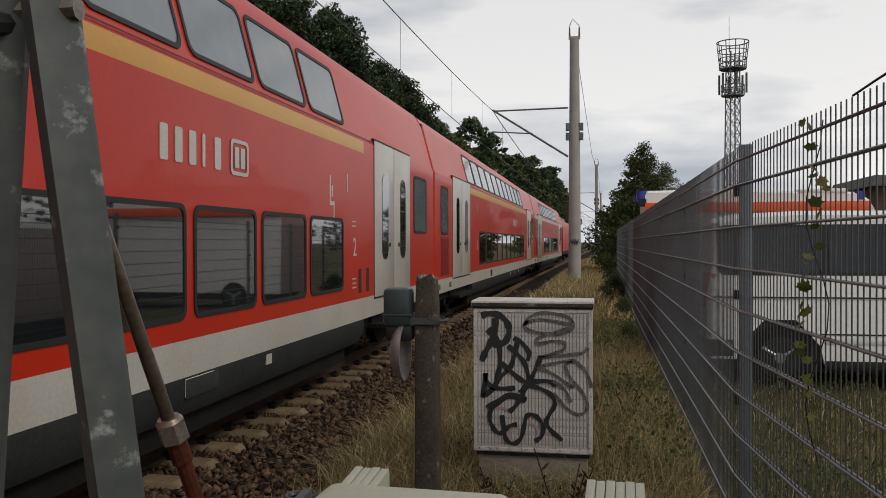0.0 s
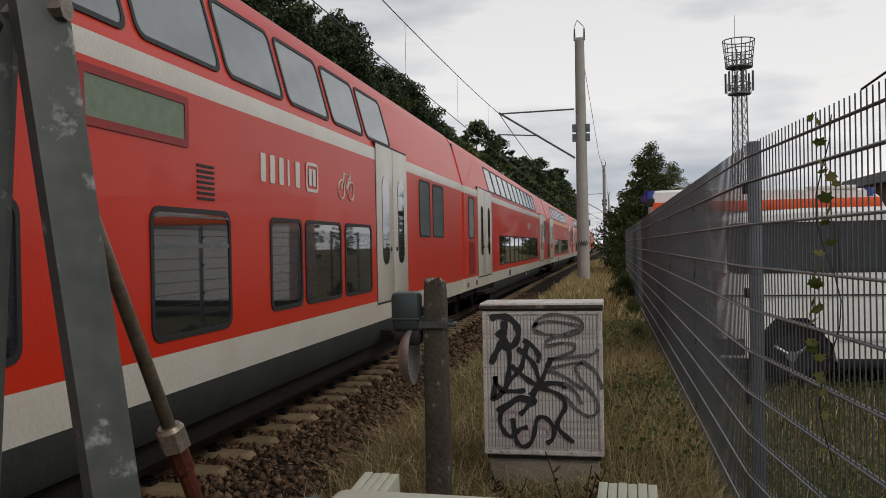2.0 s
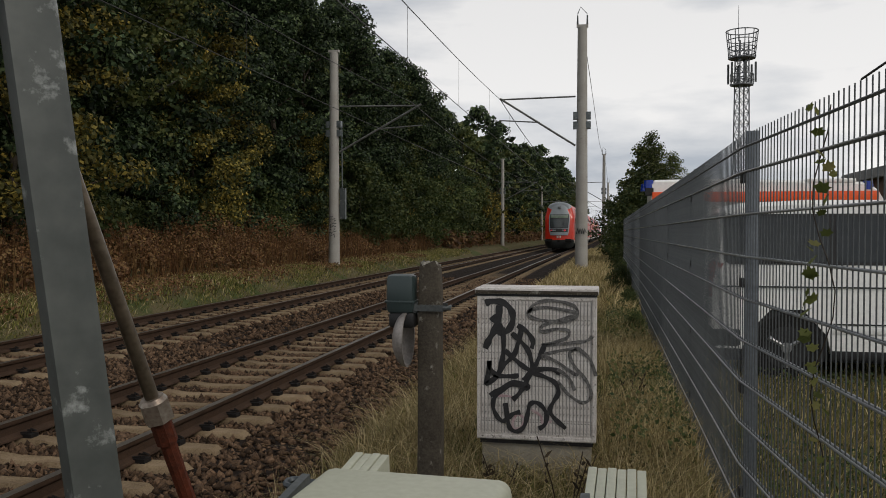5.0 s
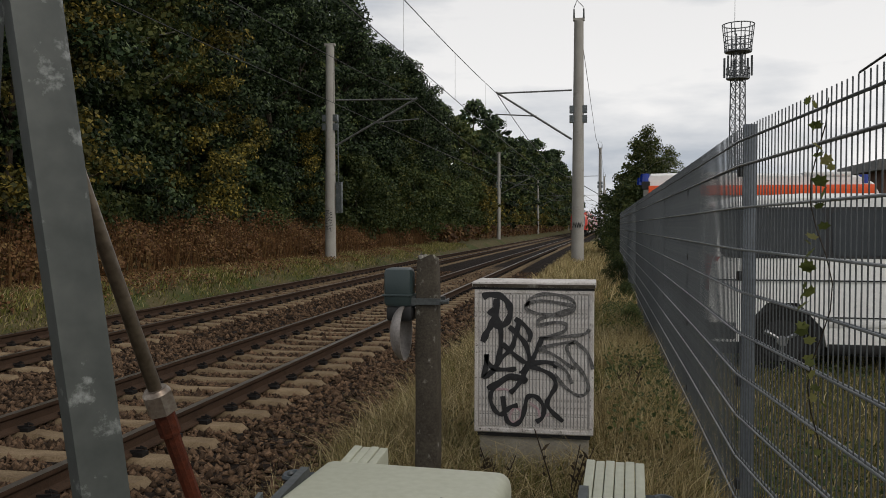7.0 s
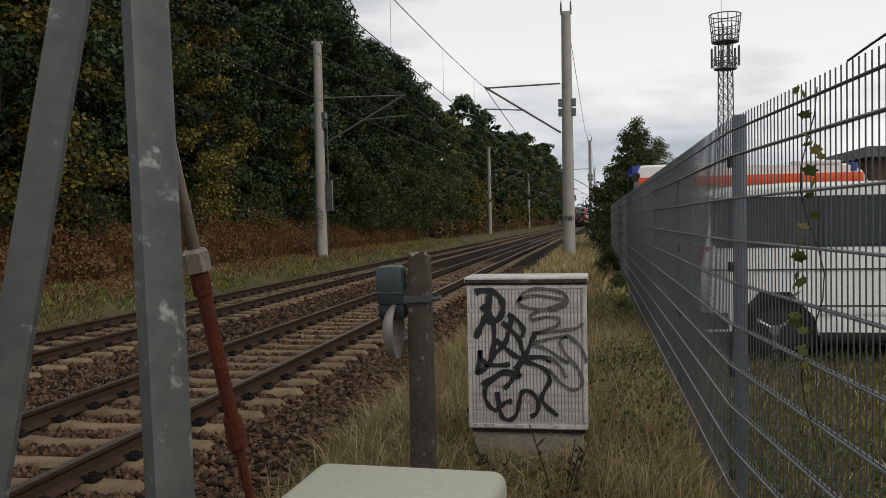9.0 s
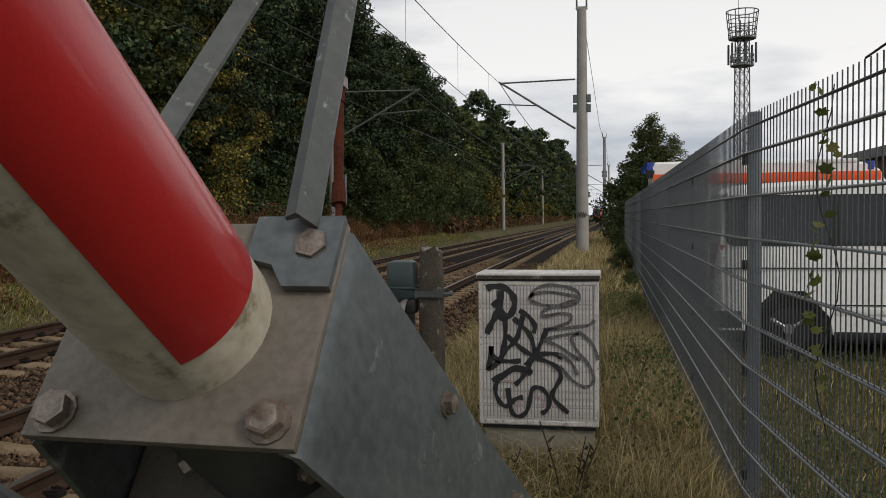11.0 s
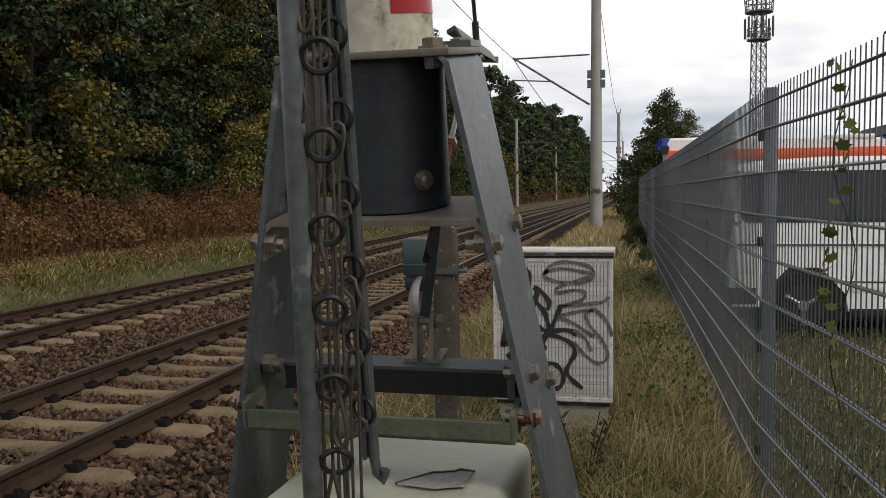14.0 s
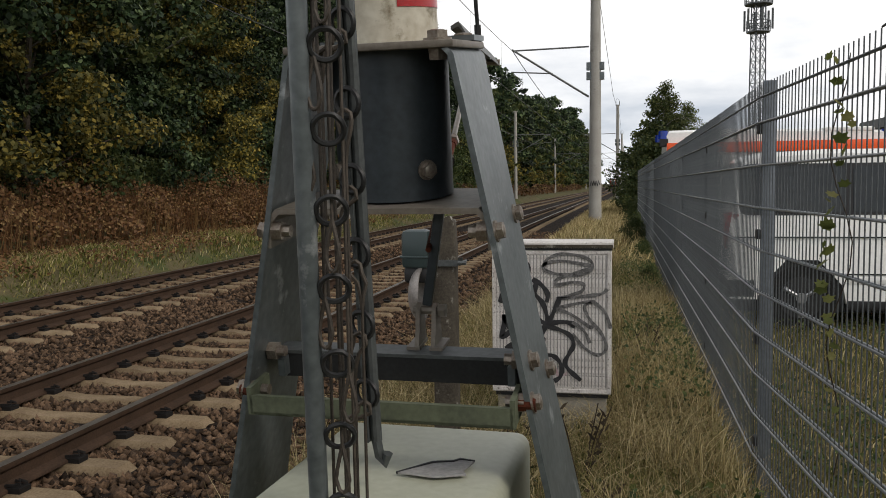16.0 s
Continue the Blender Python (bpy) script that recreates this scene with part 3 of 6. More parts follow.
def overhead_line():
    rows = [(36, 8.55 + 1.62, -0.91), (98, 10.4, 0.0), (158, 10.6, 0.75), (222, 10.8, 1.4)]
    for k, (y, top, x) in enumerate(rows):
        mast(x, y, top, TRACKS[0] + shift(y) + 0.35, "tall grey spun concrete catenary mast beside the near track" if k == 0 else "grey concrete catenary mast further down the line", r=0.27 if k == 0 else 0.22)
    for k, (y, x) in enumerate(((37, -12.05), (96, -11.3), (158, -11.3), (222, -10.9), (290, -10.4))):
        mast(x, y, 9.75 + 0.1 * k, TRACKS[1] + shift(y) + 0.5, "pale concrete catenary mast on the grass verge" if k == 0 else "pale concrete catenary mast further down the line", boxes=False, r=0.26 if k == 0 else 0.22)
    g = empty("graffiti", pose(-12.05, 37, 0), label="black scrawled spray marks on the mast", category="graffiti")
    marks = [[(-0.17, 2.28), (0.02, 2.34), (-0.12, 2.14), (0.12, 2.22)], [(-0.15, 2.06), (0.14, 2.14), (-0.02, 1.98), (0.16, 2.0)],
             [(-0.18, 1.92), (-0.06, 1.96), (-0.14, 1.78), (0.04, 1.9), (0.15, 1.84)], [(-0.14, 1.72), (0.12, 1.76), (0.0, 1.6), (0.17, 1.66)],
             [(-0.16, 1.58), (-0.02, 1.60), (-0.10, 1.42), (0.08, 1.52), (0.10, 1.36)]]
    for pts in marks:
        Shape().tube([(x, -math.sqrt(0.258 ** 2 - x * x), z) for x, z in pts], 0.02, 4).ob("stroke", SPRAY, g, smooth=False)
    g2 = empty("graffiti", pose(-0.91, 36, 0), label="black scrawled spray mark on the mast", category="graffiti")
    for k in range(4):
        Shape().tube([(-0.2 + 0.1 * k, -0.262, 1.55), (-0.15 + 0.1 * k, -0.27, 1.78), (-0.1 + 0.1 * k, -0.262, 1.6)], 0.022, 4).ob("stroke", SPRAY, g2, smooth=False)
    for cx, x0 in ((TRACKS[0], 0.28), (TRACKS[1], 0.4)):
        spans = [-26, 36, 98, 158, 222, 290]
        for a, b in zip(spans, spans[1:]):
            t = empty("overhead_wire", pose(0, 0, 0), label="thin dark contact wire hung from a messenger wire", category="overhead wire", group="overhead wires")
            n = 18
            off = lambda q: x0
            sag = lambda q: 0.65 * 4 * ((q - a) / (b - a)) * (1 - (q - a) / (b - a))
            ys = [a + (b - a) * k / n for k in range(n + 1)]
            Shape().tube([(cx + shift(q) + off(q), q, 7.25 - sag(q)) for q in ys], 0.011 if b < 50 else 0.018, 4).ob("messenger_wire", WIRE, t)
            Shape().tube([(cx + shift(q) + off(q), q, 5.48) for q in ys], 0.011 if b < 50 else 0.018, 4).ob("contact_wire", WIRE, t)
            for k in range(1, n, 2):
                q = ys[k]
                Shape().rod((cx + shift(q) + off(q), q, 5.48), (cx + shift(q) + off(q), q, 7.25 - sag(q)), 0.005, n=4).ob("dropper", WIRE, t)
    r = Shape()
    pts = [(-0.75, 36, 9.2), (-0.35, 66, 8.4), (0.2, 98, 9.3), (0.6, 128, 8.6), (0.95, 158, 9.4), (1.6, 222, 9.5)]
    r.tube(pts, 0.016, 4)
    r.ob("return_wire", WIRE, label="thin dark return wire between the masts", category="overhead wire")
    e = Shape()
    e.tube([(-11.7, 37, 6.4), (-11.65, 37, 2.2)], 0.03, 5)
    e.box(-11.75, -11.5, 36.9, 37.1, 2.2, 3.6)
    e.ob("switch_rod", GALV, label="grey switch rod and box beside the mast", category="switch box")


overhead_line()


# ---------------------------------------------------------------- coaches
PROFILE = [(1.30, 0.36), (1.385, 0.50), (1.40, 0.70), (1.40, 1.00), (1.40, 3.05), (1.40, 3.22), (1.375, 3.27), (1.15, 4.13), (1.0, 4.36), (0.72, 4.53), (0.36, 4.615), (0.0, 4.635)]
BANDS = [2, 2, 1, 0, 3, 0, 0, 0, 4, 4, 4]


def half_width(z):
    for (a, za), (b, zb) in zip(PROFILE, PROFILE[1:]):
        if za <= z <= zb:
            return a + (b - a) * (z - za) / (zb - za)
    return 0


def shell(y0, y1, stripe_from=None, stripe_to=None):
    """The body: one outline lofted along the coach, its paint in bands by height."""
    s = Shape()
    ring = PROFILE + [(-x, z) for x, z in reversed(PROFILE[:-1])]
    bands = BANDS + BANDS[::-1]
    n = len(ring)
    lo, hi = y0 + 5.25, y1 - 5.25
    ys = [y0, y0 + 0.06, y0 + 1.8, y0 + 3.5, y0 + 4.92, lo] + [lo + (hi - lo) * k / 8 for k in range(1, 8)] + [hi, y1 - 3.5, y1 - 1.8, y1 - 0.06, y1]
    for j, y in enumerate(ys):
        q = 0.965 if j in (0, len(ys) - 1) else 1.0
        s.v += [(x * q, y, z if z < 3 else 3 + (z - 3) * q) for x, z in ring]
    for j in range(len(ys) - 1):
        ends = ys[j] < lo or ys[j + 1] > hi
        for i in range(n - 1):
            m = bands[i]
            if ends and m == 2:
                continue
            s.f.append((j * n + i, j * n + i + 1, (j + 1) * n + i + 1, (j + 1) * n + i))
            if m == 3 and stripe_from is not None and not (stripe_from <= ys[j] + 0.5 and ys[j + 1] - 0.5 <= stripe_to):
                m = 0
            s.m.append(m)
        if ends:
            s.f.append((j * n + n - 3, j * n + 2, (j + 1) * n + 2, (j + 1) * n + n - 3))
        else:
            s.f.append((j * n + n - 1, j * n, (j + 1) * n, (j + 1) * n + n - 1))
        s.m.append(2)
    for j in (5, 13):
        s.f += [(j * n, j * n + 1, j * n + 2, j * n + n - 3, j * n + n - 2, j * n + n - 1)]
        s.m += [2]
    s.f += [tuple(range(2, n - 2)), tuple(range((len(ys) - 1) * n + n - 3, (len(ys) - 1) * n + 1, -1))]
    s.m += [2, 2]
    return s


def pane(name, y0, y1, z0, z1, r, parent, mat, side=1, rim=0.042, tilt=False, rim_mat=None, label=""):
    """A window let into the side: a rubber rim and the glass in it."""
    def lay(outline, off):
        if tilt:
            ang = math.atan2(1.375 - 1.15, 4.13 - 3.27)
            return [(side * (1.375 - math.tan(ang) * (z - 3.27) + off * math.cos(ang)), y, z + off * math.sin(ang)) for y, z in outline]
        return [(side * (1.40 + off), y, z) for y, z in outline]
    outer, inner = rounded(y0, y1, z0, z1, r), rounded(y0 + rim, y1 - rim, z0 + rim, z1 - rim, max(r - rim * 0.6, 0.02))
    n = len(outer)
    s = Shape()
    v = lay(outer, -0.01) + lay(outer, 0.012) + lay(inner, 0.012) + lay(inner, 0.0)
    f = []
    for a in (0, 1, 2):
        f += [(a * n + k, a * n + (k + 1) % n, (a + 1) * n + (k + 1) % n, (a + 1) * n + k) for k in range(n)]
    s.add(v, f)
    w = s.ob(name, rim_mat or BLACK, parent, label)
    g = Shape()
    g.add(lay(inner, 0.004) + lay(inner, -0.012), [tuple(range(n)), tuple(range(2 * n - 1, n - 1, -1))])
    g.ob("glass", mat, w, smooth=False)
    return w


def coach_door(y0, y1, parent, side=1, z0=0.97, z1=3.30):
    mid = (y0 + y1) / 2
    for a, b in ((y0, mid - 0.02), (mid + 0.02, y1)):
        d = Shape().box(min(side * 1.37, side * 1.415), max(side * 1.37, side * 1.415), a, b, z0, z1, bevel=0.01).ob("door", TRAIN_WHITE, parent, "light grey coach door leaf")
        c = (a + b) / 2
        s = Shape()
        out = rounded(c - 0.19, c + 0.19, z0 + 0.55, z1 - 0.45, 0.18, 5)
        n = len(out)
        s.add([(side * 1.41, y, z) for y, z in out] + [(side * 1.425, y, z) for y, z in out], [(k, (k + 1) % n, n + (k + 1) % n, n + k) for k in range(n)] + [tuple(range(n, 2 * n))])
        s.ob("door_glass", GLASS, d, smooth=False)
        Shape().rod((side * 1.415, c + (0.3 if a == y0 else -0.3), 1.75), (side * 1.43, c + (0.3 if a == y0 else -0.3), 1.75), 0.035, n=8).ob("door_button", BLACK, d)
    Shape().box(min(side * 1.36, side * 1.404), max(side * 1.36, side * 1.404), y0 - 0.025, y1 + 0.025, z0 - 0.03, z1 + 0.03).ob("door_gap", BLACK, parent, "dark gap round the doors")
    Shape().box(min(side * 1.2, side * 1.55), max(side * 1.2, side * 1.55), y0 + 0.15, y1 - 0.15, 0.5, 0.56).box(min(side * 1.2, side * 1.3), max(side * 1.2, side * 1.3), y0 + 0.2, y1 - 0.2, 0.44, 0.9).ob("step", UNDER, parent, "dark folding step below the doors")


def bogie(y, parent):
    s = Shape()
    for e in (-1, 1):
        s.box(e * 1.02 - 0.08, e * 1.02 + 0.08, y - 1.75, y + 1.75, 0.42, 0.66)
        s.box(e * 1.06 - 0.1, e * 1.06 + 0.1, y - 0.4, y + 0.4, 0.3, 0.8)
        for a in (-1.25, 1.25):
            s.rod((e * 1.0, y + a, 0.46), (e * 1.22, y + a, 0.46), 0.15, 0.12, 10)
            s.rod((e * 1.12, y + a * 0.62, 0.4), (e * 1.12, y + a * 0.62, 0.85), 0.07, n=8)
        s.rod((e * 1.16, y - 0.9, 0.62), (e * 1.16, y + 0.7, 0.5), 0.05, n=8)
    b = s.ob("bogie", UNDER, parent, "dirty black running gear")
    for a in (-1.25, 1.25):
        w = Shape()
        w.rod((-0.9, y + a, 0.46), (0.9, y + a, 0.46), 0.08, n=8)
        for e in (-1, 1):
            w.rod((e * 0.69, y + a, 0.46), (e * 0.82, y + a, 0.46), 0.46, 0.46, 24)
        w.ob("wheel_set", UNDER, b)
    return b


def coach_marks(parent, y, z=2.55, bike=False):
    """White lettering, drawn as plain bars, with the square mark beside it."""
    for k in range(5):
        Shape().prism(rounded(y + 0.235 * k, y + 0.235 * k + (0.05 if k == 3 else 0.12), z - 0.13, z + 0.15, 0.02), 1.402, 1.408, axis="x").ob("white_bar", TRAIN_WHITE, parent, smooth=False)
    d = Shape()
    a, b = rounded(y + 1.26, y + 1.66, z - 0.15, z + 0.18, 0.06), rounded(y + 1.30, y + 1.62, z - 0.115, z + 0.145, 0.04)
    n = len(a)
    d.add([(1.408, p, q) for p, q in a] + [(1.408, p, q) for p, q in b], [(k, (k + 1) % n, n + (k + 1) % n, n + k) for k in range(n)])
    for k in range(2):
        d.add([(1.408, y + 1.345 + 0.13 * k + 0.1 * i, z + w) for i in (0, 1) for w in (-0.08, 0.11)], [(0, 2, 3, 1)])
    d.ob("square_mark", TRAIN_WHITE, parent, "white outlined square mark", smooth=False)
    if bike:
        w = Shape()
        for q in (2.55, 2.95):
            w.ring((1.404, y + q, z - 0.05), (1, 0, 0), 0.12, 0.012, 14, 4)
        w.tube([(1.404, y + 2.55, z - 0.05), (1.404, y + 2.66, z + 0.16), (1.404, y + 2.9, z + 0.14), (1.404, y + 2.74, z - 0.05), (1.404, y + 2.66, z + 0.16)], 0.012, 4)
        w.tube([(1.404, y + 2.9, z + 0.2), (1.404, y + 2.95, z - 0.05)], 0.012, 4)
        w.ob("bicycle_mark", TRAIN_WHITE, parent, "white bicycle pictogram", smooth=False)


def coach(label, first_class, vents=False):
    """A double-deck coach, 27.2 m over the couplings, rails at z 0, its tail at y 0."""
    L = 27.1
    t = empty("double_deck_coach", label=label, category="railway coach", group="coaches of the train")
    shell(0.03, L - 0.03, 5.3 if first_class else None, 22.5).ob("body", [TRAIN_RED, TRAIN_WHITE, TRAIN_GREY, TRAIN_YELLOW if first_class else TRAIN_WHITE, TRAIN_ROOF], t)
    for a, b in ((-0.05, 0.04), (L - 0.04, L + 0.05)):
        Shape().box(-1.15, 1.15, a, b, 0.7, 4.2).ob("gangway_bellows", BLACK, t)
    for side in (1, -1):
        for k in range(10):
            pane("lower_window", 6.6 + 1.435 * k, 7.9 + 1.435 * k, 1.16, 2.10, 0.1, t, GLASS, side)
        for k in range(11):
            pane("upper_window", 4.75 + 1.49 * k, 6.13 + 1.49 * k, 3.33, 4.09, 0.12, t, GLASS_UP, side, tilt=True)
        for a, b in ((2.2, 4.8), (22.4, 24.8)):
            coach_door(a, b, t, side)
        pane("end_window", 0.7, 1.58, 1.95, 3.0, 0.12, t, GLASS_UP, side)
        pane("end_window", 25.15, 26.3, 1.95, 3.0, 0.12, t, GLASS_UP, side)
    v = Shape()
    for k in range(26):
        v.box(1.40, 1.415, 0.72 + 0.034 * k, 0.74 + 0.034 * k, 1.1, 1.86)
    v.box(1.395, 1.41, 0.68, 1.62, 1.06, 1.10).box(1.395, 1.41, 0.68, 1.62, 1.86, 1.90)
    v.ob("vent_panel", TRAIN_RED_DIM, t, "dark red slatted vent panel")
    for k in range(2):
        Shape().box(1.375, 1.402, 15.1 + 3.1 * k, 15.24 + 3.1 * k, 0.56, 0.66).ob("notice", TRAIN_WHITE, t)
    for a, b, c0, c1 in ((16.5, 17.1, 0.52, 0.68), (9.1, 9.5, 0.74, 0.94)):
        Shape().box(1.385, 1.408, a, b, c0, c1, bevel=0.006).ob("hatch", TRAIN_GREY, t, "small grey service hatch")
    for a in (0.4, 1.75):
        Shape().box(1.40, 1.43, a, a + 0.14, 0.78, 0.9, bevel=0.01).ob("socket_cover", BOLT, t, "small metal socket cover")
    coach_marks(t, 16.1)
    for side in (1, -1):
        for a in (21.55, 21.95):
            Shape().box(min(side * 1.396, side * 1.404), max(side * 1.396, side * 1.404), a, a + 0.13, 1.08, 1.42).ob("door_switch_recess", BLACK, t, "narrow black recess beside the doors")
        Shape().box(min(side * 1.398, side * 1.406), max(side * 1.398, side * 1.406), 5.0, 22.3, 3.255, 3.268).ob("rain_strip", TRAIN_RED_DIM, t, "thin dark strip under the upper windows")
    seat = Shape().box(1.400, 1.406, 20.25, 20.30, 2.25, 2.62).box(1.400, 1.406, 20.30, 20.44, 2.25, 2.30).box(1.400, 1.406, 20.40, 20.44, 2.08, 2.25).box(1.400, 1.406, 20.34, 20.38, 2.36, 2.5)
    seat.ob("seat_mark", TRAIN_WHITE, t, "small white seat pictogram", smooth=False)
    for z in (1.16, 1.22, 1.28, 2.0, 2.06):
        Shape().box(1.400, 1.405, 21.22, 21.42, z, z + 0.018).ob("small_print", TRAIN_WHITE, t, smooth=False)
    Shape().tube([(1.399, 16.5, 0.54), (1.402, 16.5, 0.68), (1.402, 17.0, 0.68), (1.399, 17.0, 0.54), (1.399, 16.5, 0.54)], 0.004, 4).ob("white_outline", TRAIN_WHITE, t, "thin white outlined box on the skirt", smooth=False)
    lettering("1" if first_class else "2", 0.36, pose(1.404, 21.0, 2.45, 90, 0, 90), TRAIN_WHITE, t, "class_number")
    lettering("2", 0.36, pose(1.404, 21.35, 1.6, 90, 0, 90), TRAIN_WHITE, t, "class_number")
    lettering("2", 0.36, pose(1.404, 6.2, 1.6, 90, 0, 90), TRAIN_WHITE, t, "class_number")
    if first_class:
        lettering("1", 0.36, pose(1.404, 6.2, 2.6, 90, 0, 90), TRAIN_WHITE, t, "class_number")
    for y in (3.4, L - 3.4):
        bogie(y, t)
    u = Shape()
    u.box(-1.2, 1.2, 5.6, L - 5.6, 0.14, 0.5).box(-1.25, 1.25, 0.25, 5.2, 0.52, 0.69).box(-1.25, 1.25, L - 5.2, L - 0.25, 0.52, 0.69)
    u.ob("underframe", UNDER, t)
    return t


def driving_trailer():
    """The cab coach at the tail: sloped nose at y 0, its body runs to y 27.2."""
    L = 27.1
    t = empty("driving_trailer", label="red double-deck driving trailer with grey cab front", category="railway coach")
    body = shell(0.85, L - 0.12, 2.2, 30.0)
    body.ob("body", [TRAIN_RED, TRAIN_WHITE, TRAIN_GREY, TRAIN_WHITE, TRAIN_ROOF], t)
    # nose: body outline drawn in towards the front, with a raked face
    s = Shape()
    ring = [(0.0, 1.02)] + [(x, z) for x, z in PROFILE if z >= 1.0]
    full = ring + [(-x, z) for x, z in reversed(ring[1:-1])]
    n = len(full)
    steps = [0.0, 0.1, 0.24, 0.42, 0.62, 0.84, 1.06, 1.3]

    def nose_point(x, z, k):
        q = steps[k] / 1.3
        rake = 0.98 * max(0.0, (z - 1.25) / 3.4) ** 1.5
        y = rake * (1 - q) ** 1.2 + steps[k] - 0.45
        narrow = 1 - 0.135 * (1 - q) ** 2.4 - 0.24 * max(0.0, (z - 3.1) / 1.5) ** 1.3 * (1 - q) ** 1.4
        top = 1 - 0.065 * (1 - q) ** 2.2
        return (x * narrow, y + 0.32 * (1 - q) * (abs(x) / 1.4) ** 2.2, 1.0 + (z - 1.0) * top)
    for k in range(len(steps)):
        s.v += [nose_point(x, z, k) for x, z in full]
    for k in range(len(steps) - 1):
        for i in range(n):
            s.f.append((k * n + i, k * n + (i + 1) % n, (k + 1) * n + (i + 1) % n, (k + 1) * n + i))
            zz = (full[i][1] + full[(i + 1) % n][1]) / 2
            s.m.append(1 if (zz > 4.1 and k < 7) else 0)
    # face made of a grid between the two edges of the front ring
    half = ring
    rows = []
    for x, z in half:
        rows.append([nose_point(x * (1 - j / 8) + -x * j / 8, z, 0) for j in range(9)])
    o = len(s.v)
    for r in rows:
        s.v += [(px, py, pz) for px, py, pz in r]
    for i in range(len(rows) - 1):
        for j in range(8):
            s.f.append((o + i * 9 + j, o + (i + 1) * 9 + j, o + (i + 1) * 9 + j + 1, o + i * 9 + j + 1))
            s.m.append(1 if half[i][1] > 4.0 else 0)
    s.ob("cab_nose", [TRAIN_RED, NOSE_GREY], t, "red rounded cab nose")

    def face(x, z, off):
        p = nose_point(x, z, 0)
        return (p[0], p[1] - off, p[2])

    def plate(name, outline, mat, off, parent, label="", smooth=True):
        """A sheet laid over the raked face, cut in rows by height."""
        zs = sorted({round(z, 3) for _, z in outline})
        z0, z1 = zs[0], zs[-1]
        q = Shape()
        m, nn = 12, 8

        def width(z):
            for (xa, za), (xb, zb) in zip(outline, outline[1:]):
                if min(za, zb) <= z <= max(za, zb) and za != zb:
                    return xa + (xb - xa) * (z - za) / (zb - za)
            return outline[0][0]
        for i in range(m + 1):
            z = z0 + (z1 - z0) * i / m
            w = width(z)
            q.v += [face(w * (2 * j / nn - 1), z, off) for j in range(nn + 1)]
        for i in range(m):
            for j in range(nn):
                q.f.append((i * (nn + 1) + j, (i + 1) * (nn + 1) + j, (i + 1) * (nn + 1) + j + 1, i * (nn + 1) + j + 1))
                q.m.append(0)
        return q.ob(name, mat, parent, label, smooth=smooth)

    grey = plate("front_mask", [(0.94, 1.5), (1.02, 1.75), (1.10, 2.1), (1.16, 3.6), (0.98, 4.3)], NOSE_GREY, 0.012, t, "grey front mask round the windscreen")
    plate("lamp_band", [(0.93, 1.82), (0.97, 2.16)], BLACK, 0.022, grey, "black lamp band")
    plate("windscreen_rim", [(0.98, 2.2), (1.09, 3.62)], BLACK, 0.02, grey)
    plate("windscreen", [(0.90, 2.28), (0.99, 3.18)], WINDSCREEN, 0.03, grey, "large raked grey windscreen")
    disp = plate("destination_display", [(0.97, 3.27), (1.02, 3.58)], DISPLAY, 0.03, grey, "dim green destination display")
    lettering("Bad Oldesloe", 0.26, pose(0, face(0, 3.33, 0.045)[1], 3.25, 90 - 16, 0, 0), LAMP_CLEAR, t, "destination")
    for e in (-1, 1):
        for dx, mat in ((0.42, LAMP_CLEAR), (0.64, TAIL_LAMP if e == 1 else LAMP_CLEAR)):
            p = face(e * dx, 1.99, 0.03)
            Shape().rod(p, (p[0], p[1] - 0.03, p[2]), 0.085, 0.075, 12).ob("lamp", mat, grey, "round tail lamp" if mat is TAIL_LAMP else "round clear lamp")
    p = face(-0.6, 1.99, 0.03)
    Shape().rod((p[0] - 0.2, p[1], p[2]), (p[0] - 0.2, p[1] - 0.03, p[2]), 0.07, 0.06, 12).ob("lamp", TAIL_LAMP, grey, "round tail lamp")
    w = Shape()
    w.tube([face(0.2, 2.22, 0.06), face(0.5, 2.6, 0.07), face(0.55, 2.95, 0.06)], 0.018, 5)
    w.tube([face(0.55, 2.45, 0.055), face(0.55, 3.1, 0.055)], 0.014, 4)
    w.ob("wiper", BLACK, t, "long black wiper")
    Shape().box(-0.14, 0.14, 0.24, 0.36, 4.02, 4.22, bevel=0.02).ob("top_lamp", LAMP_CLEAR, t, "small lamp above the windscreen")
    mk = Shape()
    mk.box(-0.2, 0.2, -0.475, -0.2, 1.2, 1.42, bevel=0.01)
    fm = mk.ob("front_mark", TRAIN_WHITE, t, "small white front mark")
    bars = Shape()
    for k in (-0.10, 0.02):
        bars.box(k, k + 0.08, -0.479, -0.474, 1.25, 1.37)
    bars.ob("red_bars", TRAIN_RED, fm, "two plain red bars")
    # apron, buffers, coupling
    ap = Shape()
    n = 17
    for z, q, back in ((1.03, 1.0, 0.0), (0.80, 0.995, 0.0), (0.55, 0.95, 0.06), (0.32, 0.86, 0.16), (0.24, 0.80, 0.25)):
        for k in range(n):
            u = -1 + 2 * k / (n - 1)
            x = 1.37 * q * math.copysign(abs(u) ** 0.75, u)
            ap.v.append((x, -0.52 + back + 0.75 * abs(u) ** 3.2, z))
        ap.v += [(1.37 * q, 1.25, z), (-1.37 * q, 1.25, z)]
    r = n + 2
    ap.f = [(j * r + k, (j + 1) * r + k, (j + 1) * r + (k + 1) % r, j * r + (k + 1) % r) for j in range(4) for k in range(r)] + [tuple(range(r)), tuple(range(5 * r - 1, 4 * r - 1, -1))]
    ap.m = [0] * len(ap.f)
    ap.ob("apron", TRAIN_GREY, t, "dark grey rounded apron under the nose")
